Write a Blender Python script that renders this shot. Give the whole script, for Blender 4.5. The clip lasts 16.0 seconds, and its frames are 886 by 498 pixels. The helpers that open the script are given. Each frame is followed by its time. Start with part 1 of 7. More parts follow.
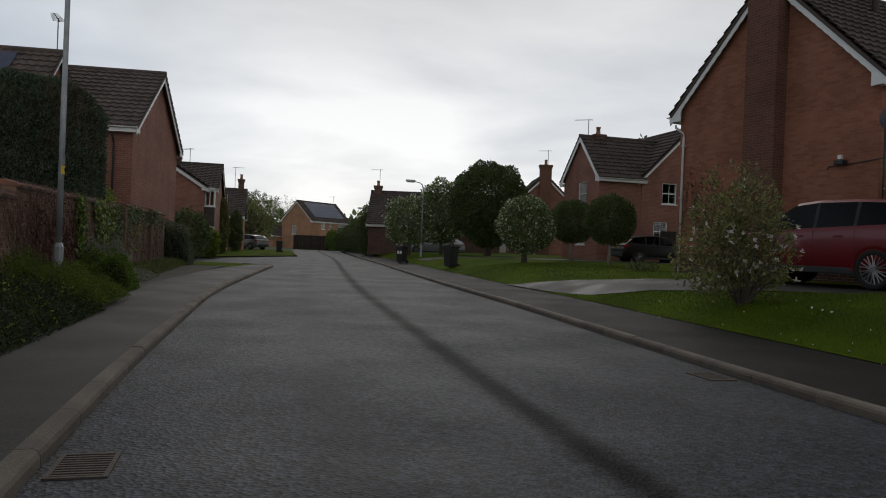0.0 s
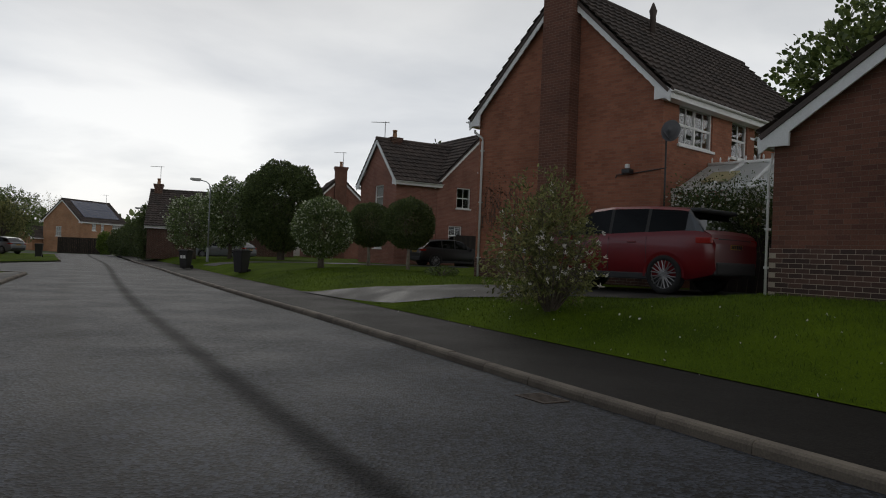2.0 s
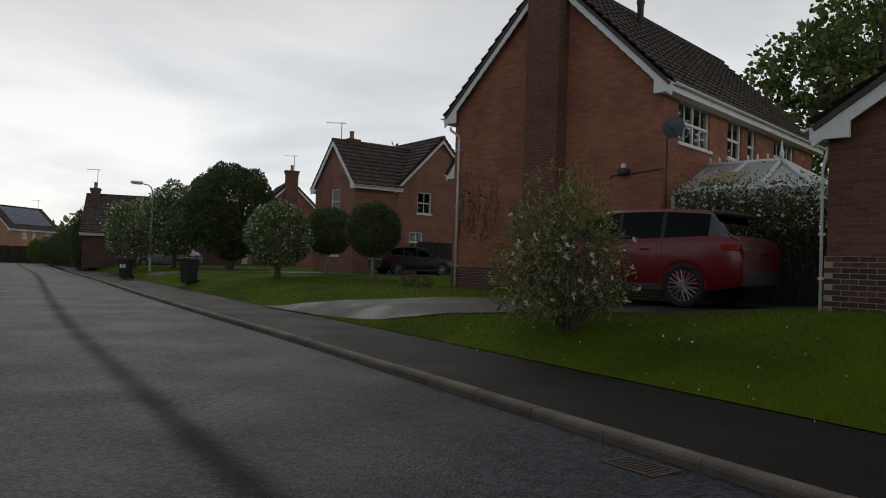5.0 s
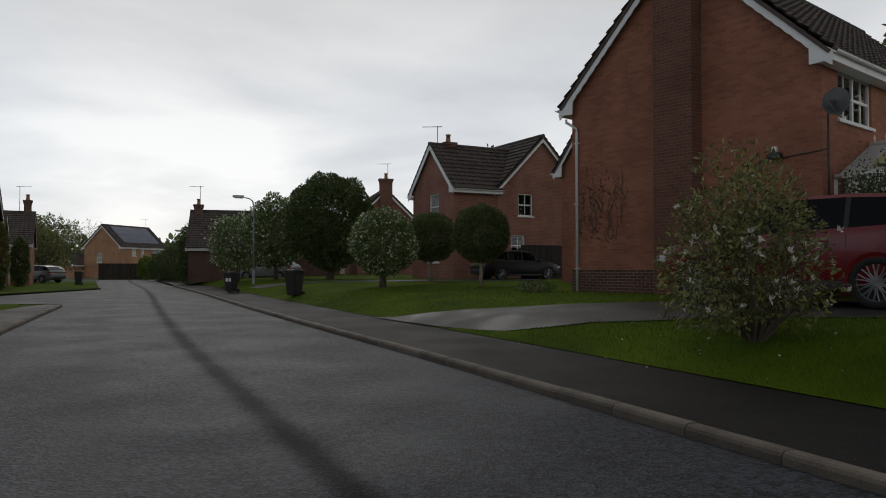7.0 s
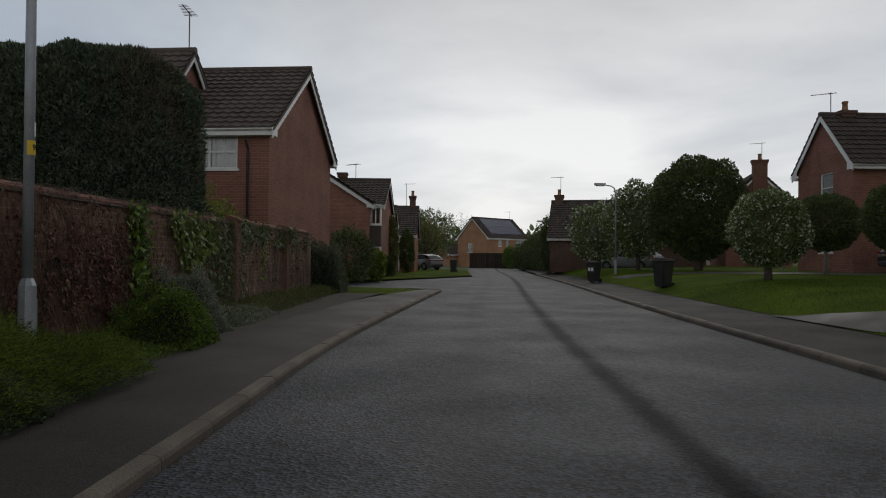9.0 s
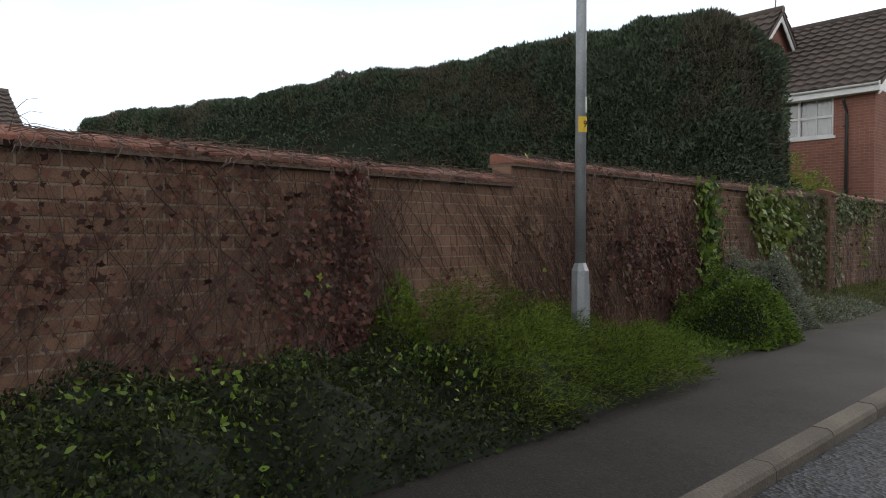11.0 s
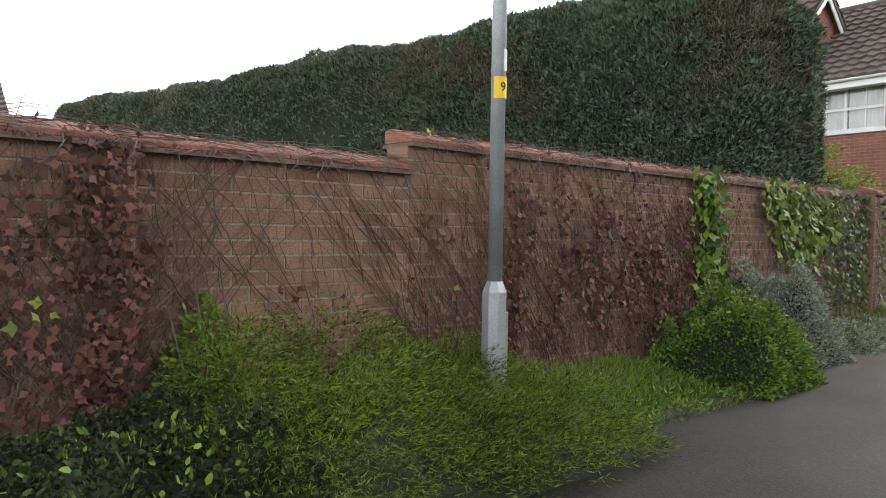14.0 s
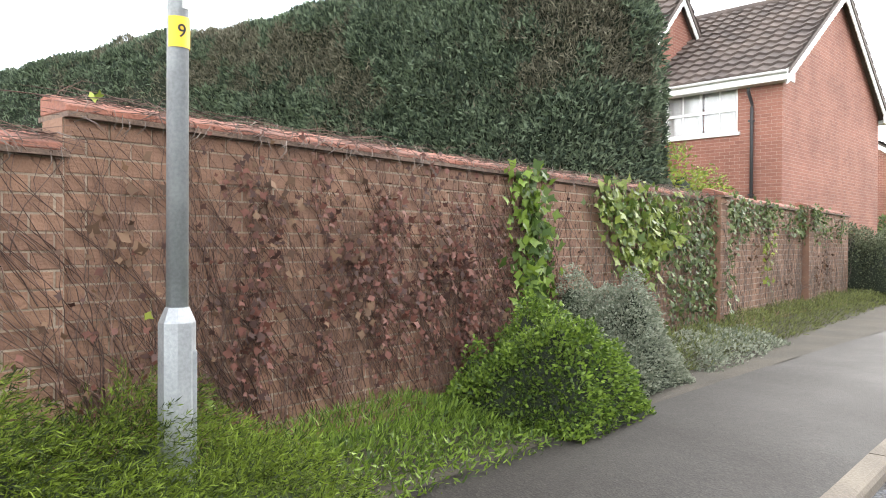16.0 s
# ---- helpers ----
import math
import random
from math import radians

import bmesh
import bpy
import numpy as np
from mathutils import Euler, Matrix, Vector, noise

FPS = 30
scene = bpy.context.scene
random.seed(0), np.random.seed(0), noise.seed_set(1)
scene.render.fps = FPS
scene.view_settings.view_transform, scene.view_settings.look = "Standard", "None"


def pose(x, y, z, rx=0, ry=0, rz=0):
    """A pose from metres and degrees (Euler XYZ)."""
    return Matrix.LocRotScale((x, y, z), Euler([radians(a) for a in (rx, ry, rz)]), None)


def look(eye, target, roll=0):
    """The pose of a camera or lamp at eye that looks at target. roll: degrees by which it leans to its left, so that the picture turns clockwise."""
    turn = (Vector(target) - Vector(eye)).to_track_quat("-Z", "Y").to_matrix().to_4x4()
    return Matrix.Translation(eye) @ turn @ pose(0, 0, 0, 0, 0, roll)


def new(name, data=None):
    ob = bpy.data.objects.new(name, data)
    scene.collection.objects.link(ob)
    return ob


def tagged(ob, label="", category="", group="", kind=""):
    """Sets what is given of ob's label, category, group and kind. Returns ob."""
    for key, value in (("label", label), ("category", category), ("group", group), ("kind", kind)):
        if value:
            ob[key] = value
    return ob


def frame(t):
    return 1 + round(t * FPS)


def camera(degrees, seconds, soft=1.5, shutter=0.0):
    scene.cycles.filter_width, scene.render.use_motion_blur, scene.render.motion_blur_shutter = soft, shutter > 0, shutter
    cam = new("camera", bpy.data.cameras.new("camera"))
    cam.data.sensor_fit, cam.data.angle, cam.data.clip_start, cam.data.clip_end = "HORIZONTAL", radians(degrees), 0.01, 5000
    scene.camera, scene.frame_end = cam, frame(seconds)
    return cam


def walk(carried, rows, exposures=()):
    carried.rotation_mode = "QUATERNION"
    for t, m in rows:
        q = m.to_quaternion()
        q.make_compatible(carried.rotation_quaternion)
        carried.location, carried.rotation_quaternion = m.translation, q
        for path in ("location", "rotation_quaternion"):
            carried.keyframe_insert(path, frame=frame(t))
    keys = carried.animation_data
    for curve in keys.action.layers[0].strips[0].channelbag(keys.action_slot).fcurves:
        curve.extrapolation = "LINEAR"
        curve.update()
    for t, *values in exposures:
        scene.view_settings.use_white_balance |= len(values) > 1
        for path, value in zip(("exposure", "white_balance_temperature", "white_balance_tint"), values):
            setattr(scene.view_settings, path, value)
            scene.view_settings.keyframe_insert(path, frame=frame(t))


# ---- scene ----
cam = camera(62.5, 16.0, soft=1.0)
PATH = [
    (0, (-0.066, 1.698, 1.242), (-0.538, 3.642, 1.233), 2.3),
    (0.5, (-0.112, 2.005, 1.246), (-0.431, 3.979, 1.243), 2.4),
    (1, (-0.194, 2.251, 1.267), (-0.347, 4.245, 1.271), 2.1),
    (1.5, (-0.294, 2.552, 1.28), (-0.332, 4.551, 1.289), 2.0),
    (2, (-0.373, 2.844, 1.295), (-0.287, 4.843, 1.316), 2.2),
    (2.5, (-0.485, 3.107, 1.315), (-0.233, 5.09, 1.346), 1.9),
    (3, (-0.568, 3.422, 1.321), (-0.322, 5.407, 1.356), 2.0),
    (3.5, (-0.662, 3.765, 1.328), (-0.423, 5.75, 1.366), 2.1),
    (4, (-0.765, 4.129, 1.339), (-0.527, 6.114, 1.378), 2.0),
    (6.5, (-1.592, 5.815, 1.335), (-1.438, 7.809, 1.386), 0.5),
    (7, (-1.748, 6.189, 1.328), (-1.756, 8.189, 1.381), 0.0),
    (7.5, (-1.922, 6.514, 1.319), (-2.012, 8.512, 1.359), 0.3),
    (8, (-2.103, 6.846, 1.314), (-2.397, 8.824, 1.348), 0.0),
    (8.5, (-2.293, 7.159, 1.308), (-2.881, 9.071, 1.338), 0.5),
    (9, (-2.502, 7.533, 1.261), (-3.426, 9.307, 1.285), 0.5),
    (9.5, (-2.742, 7.787, 1.254), (-4.11, 9.245, 1.272), -0.6),
    (10, (-2.925, 8.053, 1.254), (-4.591, 9.158, 1.264), -0.4),
    (12.5, (-3.988, 9.281, 1.308), (-5.945, 9.687, 1.232), -0.3),
    (13, (-4.226, 9.542, 1.301), (-6.186, 9.93, 1.233), -0.4),
    (13.5, (-4.414, 9.832, 1.32), (-6.368, 10.254, 1.261), 0.2),
    (14, (-4.601, 10.155, 1.337), (-6.534, 10.669, 1.291), 1.0),
    (14.5, (-4.824, 10.461, 1.329), (-6.737, 11.045, 1.299), 0.9),
    (15, (-5.034, 10.803, 1.335), (-6.931, 11.436, 1.311), 0.8),
    (15.5, (-5.251, 11.118, 1.302), (-7.121, 11.829, 1.298), 0.4),
    (16, (-5.486, 11.418, 1.321), (-7.325, 12.204, 1.307), 0.3),
]
EXPOSURES = [(0, 0.1), (7.5, 0.08), (9, -0.05), (9.6, 0.12), (10.0, 0.40), (10.2, 0.5), (11.2, 1.5), (12.3, 2.5), (13.0, 2.65), (13.5, 2.55), (14.0, 2.35), (14.5, 2.5), (15.2, 2.9), (16, 3.45)]
walk(cam, [(t, look(eye, target, roll)) for t, eye, target, roll in PATH], EXPOSURES)

# ---- world, sun ----
def nd(nt, kind, **kw):
    n = nt.nodes.new(kind)
    for k, v in kw.items():
        n.inputs[k].default_value = v
    return n


world = bpy.data.worlds.new("overcast_sky")
scene.world = world
world.use_nodes = True
wt = world.node_tree
wt.nodes.clear()
w_out = wt.nodes.new("ShaderNodeOutputWorld")
w_bg = nd(wt, "ShaderNodeBackground", Strength=1.0)
w_sky = wt.nodes.new("ShaderNodeTexSky")
w_sky.sky_type = "NISHITA"
w_sky.sun_disc = False
w_sky.sun_elevation, w_sky.sun_rotation = radians(35), radians(-20)
w_tc = wt.nodes.new("ShaderNodeTexCoord")
w_sep = wt.nodes.new("ShaderNodeSeparateXYZ")
wt.links.new(w_tc.outputs["Generated"], w_sep.inputs[0])
# a flat cloud deck: direction divided by height
w_add = wt.nodes.new("ShaderNodeMath"); w_add.operation = "ADD"; w_add.inputs[1].default_value = 0.16
wt.links.new(w_sep.outputs["Z"], w_add.inputs[0])
w_abs = wt.nodes.new("ShaderNodeMath"); w_abs.operation = "MAXIMUM"; w_abs.inputs[1].default_value = 0.03
wt.links.new(w_add.outputs[0], w_abs.inputs[0])
w_div = wt.nodes.new("ShaderNodeVectorMath"); w_div.operation = "DIVIDE"
w_comb = wt.nodes.new("ShaderNodeCombineXYZ")
for k in "XYZ":
    wt.links.new(w_abs.outputs[0], w_comb.inputs[k])
wt.links.new(w_tc.outputs["Generated"], w_div.inputs[0]); wt.links.new(w_comb.outputs[0], w_div.inputs[1])
w_n1 = nd(wt, "ShaderNodeTexNoise", Scale=0.9, Detail=7.0, Roughness=0.5, Distortion=0.3)
wt.links.new(w_div.outputs[0], w_n1.inputs["Vector"])
w_ramp = wt.nodes.new("ShaderNodeValToRGB")
w_ramp.color_ramp.elements[0].position, w_ramp.color_ramp.elements[0].color = 0.34, (0.55, 0.57, 0.60, 1)
w_ramp.color_ramp.elements[1].position, w_ramp.color_ramp.elements[1].color = 0.64, (0.82, 0.825, 0.825, 1)
wt.links.new(w_n1.outputs["Fac"], w_ramp.inputs[0])
w_ss = nd(wt, "ShaderNodeVectorMath"); w_ss.operation = "SCALE"; w_ss.inputs["Scale"].default_value = 0.09
wt.links.new(w_sky.outputs[0], w_ss.inputs[0])
w_mix = wt.nodes.new("ShaderNodeMix"); w_mix.data_type = "RGBA"; w_mix.inputs[0].default_value = 0.93
w_mr = nd(wt, "ShaderNodeMapRange"); w_mr.interpolation_type = "SMOOTHSTEP"
for k, v in (("From Min", 0.12), ("From Max", 0.6), ("To Min", 1.10), ("To Max", 0.34)):
    w_mr.inputs[k].default_value = v
wt.links.new(w_sep.outputs["Z"], w_mr.inputs[0])
w_gr = wt.nodes.new("ShaderNodeVectorMath"); w_gr.operation = "SCALE"
wt.links.new(w_ramp.outputs[0], w_gr.inputs[0]); wt.links.new(w_mr.outputs[0], w_gr.inputs["Scale"])
# the cloud is thicker and bluer towards the west
w_dot = wt.nodes.new("ShaderNodeVectorMath"); w_dot.operation = "DOT_PRODUCT"; w_dot.inputs[1].default_value = (-0.97, 0.1, 0.0)
wt.links.new(w_tc.outputs["Generated"], w_dot.inputs[0])
w_west = wt.nodes.new("ShaderNodeMapRange"); w_west.interpolation_type = "SMOOTHSTEP"
for k, v in (("From Min", 0.45), ("From Max", 0.97), ("To Min", 0.0), ("To Max", 1.0)):
    w_west.inputs[k].default_value = v
wt.links.new(w_dot.outputs["Value"], w_west.inputs[0])
w_tint = wt.nodes.new("ShaderNodeMix"); w_tint.data_type = "RGBA"; w_tint.blend_type = "MULTIPLY"
w_tint.inputs[7].default_value = (0.62, 0.70, 0.80, 1)
wt.links.new(w_west.outputs[0], w_tint.inputs[0]); wt.links.new(w_gr.outputs[0], w_tint.inputs[6])
wt.links.new(w_ss.outputs[0], w_mix.inputs[6]); wt.links.new(w_tint.outputs[2], w_mix.inputs[7])
wt.links.new(w_mix.outputs[2], w_bg.inputs[0]); wt.links.new(w_bg.outputs[0], w_out.inputs[0])

sun_data = bpy.data.lights.new("sun", "SUN")
sun_data.energy, sun_data.angle, sun_data.color = 0.5, radians(40), (1.0, 0.96, 0.9)
sun = new("sun", sun_data)
sun.matrix_world = look((-20, 60, 45), (0, 0, 0))

# ---- materials ----
MATS = {}


def mat(name, c1, c2=None, rough=0.8, scale=6.0, fine=60.0, bump=0.3, metal=0.0, rnd=0.0, coords="Object", spec=0.5, dist=0.01, contrast=0.3, rough2=None):
    """A surface with colour drifting between c1 and c2 at a coarse and a fine scale, and fine relief."""
    if name in MATS:
        return MATS[name]
    m = bpy.data.materials.new(name)
    m.use_nodes = True
    nt = m.node_tree
    b = nt.nodes["Principled BSDF"]
    c2 = c2 or tuple(v * 0.8 for v in c1)
    tc = nt.nodes.new("ShaderNodeTexCoord")
    n1 = nd(nt, "ShaderNodeTexNoise", Scale=scale, Detail=4.0)
    n2 = nd(nt, "ShaderNodeTexNoise", Scale=fine, Detail=3.0)
    for n in (n1, n2):
        nt.links.new(tc.outputs[coords], n.inputs["Vector"])
    ma = nt.nodes.new("ShaderNodeMath"); ma.operation = "MULTIPLY_ADD"; ma.inputs[1].default_value = 0.45
    nt.links.new(n2.outputs["Fac"], ma.inputs[0])
    mb = nt.nodes.new("ShaderNodeMath"); mb.operation = "MULTIPLY"; mb.inputs[1].default_value = 0.55
    nt.links.new(n1.outputs["Fac"], mb.inputs[0]); nt.links.new(mb.outputs[0], ma.inputs[2])
    last = ma.outputs[0]
    if rnd:
        oi = nt.nodes.new("ShaderNodeObjectInfo")
        gi = nt.nodes.new("ShaderNodeNewGeometry")
        s = nt.nodes.new("ShaderNodeMath"); s.operation = "ADD"
        nt.links.new(oi.outputs["Random"], s.inputs[0]); nt.links.new(gi.outputs["Random Per Island"], s.inputs[1])
        fr = nt.nodes.new("ShaderNodeMath"); fr.operation = "FRACT"
        nt.links.new(s.outputs[0], fr.inputs[0])
        sc = nt.nodes.new("ShaderNodeMath"); sc.operation = "MULTIPLY_ADD"; sc.inputs[1].default_value = rnd; sc.inputs[2].default_value = -rnd / 2
        nt.links.new(fr.outputs[0], sc.inputs[0])
        ad = nt.nodes.new("ShaderNodeMath"); ad.operation = "ADD"
        nt.links.new(sc.outputs[0], ad.inputs[0]); nt.links.new(last, ad.inputs[1])
        last = ad.outputs[0]
    r = nt.nodes.new("ShaderNodeValToRGB")
    r.color_ramp.elements[0].position, r.color_ramp.elements[0].color = 0.5 - contrast / 2, (*c2, 1)
    r.color_ramp.elements[1].position, r.color_ramp.elements[1].color = 0.5 + contrast / 2, (*c1, 1)
    nt.links.new(last, r.inputs[0]); nt.links.new(r.outputs[0], b.inputs["Base Color"])
    b.inputs["Roughness"].default_value, b.inputs["Metallic"].default_value = rough, metal
    b.inputs["Specular IOR Level"].default_value = spec
    if rough2 is not None:
        mr = nd(nt, "ShaderNodeMapRange"); mr.inputs["From Min"].default_value = 0.38; mr.inputs["From Max"].default_value = 0.62
        mr.inputs["To Min"].default_value = rough; mr.inputs["To Max"].default_value = rough2
        nt.links.new(n1.outputs["Fac"], mr.inputs[0]); nt.links.new(mr.outputs[0], b.inputs["Roughness"])
    if bump:
        bu = nd(nt, "ShaderNodeBump", Strength=bump, Distance=dist)
        nt.links.new(n2.outputs["Fac"], bu.inputs["Height"]); nt.links.new(bu.outputs[0], b.inputs["Normal"])
    MATS[name] = m
    return m


def brick_mat(name, c1, c2, mortar, w=0.225, h=0.075, msize=0.009):
    m = bpy.data.materials.new(name)
    m.use_nodes = True
    nt = m.node_tree
    b = nt.nodes["Principled BSDF"]
    tc = nt.nodes.new("ShaderNodeTexCoord")
    sp = nt.nodes.new("ShaderNodeSeparateXYZ"); nt.links.new(tc.outputs["Object"], sp.inputs[0])
    ad = nt.nodes.new("ShaderNodeMath"); nt.links.new(sp.outputs[0], ad.inputs[0]); nt.links.new(sp.outputs[1], ad.inputs[1])
    cb = nt.nodes.new("ShaderNodeCombineXYZ"); nt.links.new(ad.outputs[0], cb.inputs[0]); nt.links.new(sp.outputs[2], cb.inputs[1])
    bt = nd(nt, "ShaderNodeTexBrick", Scale=1.0, Color1=(*c1, 1), Color2=(*c2, 1), Mortar=(*mortar, 1))
    bt.inputs["Mortar Size"].default_value, bt.inputs["Brick Width"].default_value, bt.inputs["Row Height"].default_value = msize / 2, w, h
    bt.inputs["Mortar Smooth"].default_value = 0.25
    nt.links.new(cb.outputs[0], bt.inputs["Vector"])
    n1 = nd(nt, "ShaderNodeTexNoise", Scale=0.9, Detail=5.0); nt.links.new(tc.outputs["Object"], n1.inputs["Vector"])
    n2 = nd(nt, "ShaderNodeTexNoise", Scale=45.0, Detail=3.0); nt.links.new(tc.outputs["Object"], n2.inputs["Vector"])
    s = nt.nodes.new("ShaderNodeMath"); nt.links.new(n1.outputs["Fac"], s.inputs[0]); nt.links.new(n2.outputs["Fac"], s.inputs[1])
    mr = nt.nodes.new("ShaderNodeMapRange"); mr.inputs["From Min"].default_value, mr.inputs["From Max"].default_value = 0.75, 1.3
    mr.inputs["To Min"].default_value, mr.inputs["To Max"].default_value = 0.72, 1.2
    nt.links.new(s.outputs[0], mr.inputs[0])
    mx = nt.nodes.new("ShaderNodeVectorMath"); mx.operation = "SCALE"
    nt.links.new(bt.outputs["Color"], mx.inputs[0]); nt.links.new(mr.outputs[0], mx.inputs["Scale"])
    nt.links.new(mx.outputs[0], b.inputs["Base Color"])
    b.inputs["Roughness"].default_value = 0.9
    b.inputs["Specular IOR Level"].default_value = 0.25
    inv = nt.nodes.new("ShaderNodeMath"); inv.operation = "SUBTRACT"; inv.inputs[0].default_value = 1.0
    nt.links.new(bt.outputs["Fac"], inv.inputs[1])
    bu = nd(nt, "ShaderNodeBump", Strength=0.6, Distance=0.008); nt.links.new(inv.outputs[0], bu.inputs["Height"])
    nt.links.new(bu.outputs[0], b.inputs["Normal"])
    MATS[name] = m
    return m


def glass_mat(name, tint=(1, 1, 1), ior=1.5):
    m = bpy.data.materials.new(name)
    m.use_nodes = True
    nt = m.node_tree
    nt.nodes.remove(nt.nodes["Principled BSDF"])
    o = nt.nodes["Material Output"]
    tr = nd(nt, "ShaderNodeBsdfTransparent", Color=(*tint, 1))
    gl = nd(nt, "ShaderNodeBsdfGlossy", Roughness=0.03)
    lw = nt.nodes.new("ShaderNodeLayerWeight"); lw.inputs["Blend"].default_value = 0.5
    pw = nt.nodes.new("ShaderNodeMath"); pw.operation = "POWER"; pw.inputs[1].default_value = 4.0
    nt.links.new(lw.outputs["Facing"], pw.inputs[0])
    fr = nt.nodes.new("ShaderNodeMath"); fr.operation = "MULTIPLY_ADD"; fr.inputs[1].default_value = 0.9; fr.inputs[2].default_value = ((ior - 1) / (ior + 1)) ** 2
    nt.links.new(pw.outputs[0], fr.inputs[0])
    mx = nt.nodes.new("ShaderNodeMixShader")
    nt.links.new(fr.outputs[0], mx.inputs[0]); nt.links.new(tr.outputs[0], mx.inputs[1]); nt.links.new(gl.outputs[0], mx.inputs[2])
    nt.links.new(mx.outputs[0], o.inputs[0])
    MATS[name] = m
    return m


BRICK = brick_mat("red_brick", (0.336, 0.14, 0.08512), (0.252, 0.1008, 0.06272), (0.24, 0.16, 0.115))
BRICK_G = brick_mat("brown_red_brick", (0.19, 0.085, 0.058), (0.12, 0.056, 0.042), (0.17, 0.12, 0.09))
BRICK_B = brick_mat("orange_red_brick", (0.29, 0.13, 0.096), (0.235, 0.102, 0.076), (0.36, 0.26, 0.21))
BRICK_D = brick_mat("dark_brown_brick", (0.12, 0.06, 0.045), (0.085, 0.045, 0.036), (0.30, 0.26, 0.20))
BRICK_M = brick_mat("mid_brown_brick", (0.17, 0.078, 0.054), (0.125, 0.058, 0.043), (0.22, 0.16, 0.12))
BRICK_T = brick_mat("tan_brick", (0.42, 0.23, 0.13), (0.36, 0.19, 0.11), (0.38, 0.28, 0.2))
TILE = mat("roof_tile_brown", (0.085, 0.064, 0.055), (0.05, 0.04, 0.036), 0.85, 1.5, 50, 0.3, rnd=0.25)
TILE_L = mat("roof_tile_weathered", (0.13, 0.10, 0.086), (0.07, 0.055, 0.05), 0.85, 1.2, 50, 0.4, rnd=0.15)
WHITE = mat("white_paint", (0.78, 0.78, 0.77), (0.66, 0.66, 0.64), 0.45, 3, 40, 0.05)
GREYW = mat("grey_pipe", (0.62, 0.62, 0.6), (0.5, 0.5, 0.48), 0.5, 3, 40, 0.05)
BLACK = mat("black_plastic", (0.03, 0.03, 0.032), (0.018, 0.018, 0.02), 0.5, 5, 80, 0.1)
LEADG = mat("lead_grey", (0.2, 0.2, 0.21), (0.13, 0.13, 0.14), 0.6, 4, 40, 0.2)
GLASS = glass_mat("window_glass")
CARGLASS = glass_mat("car_glass", (0.05, 0.055, 0.06), 1.35)
REARGLASS = glass_mat("rear_glass", (0.12, 0.125, 0.13), 2.3)
CURTAIN = mat("curtain_cloth", (0.46, 0.46, 0.45), (0.33, 0.33, 0.32), 0.95, 4, 120, 0.2)
ROOM = mat("room_dark", (0.10, 0.09, 0.08), (0.06, 0.055, 0.05), 0.95, 1, 20, 0)


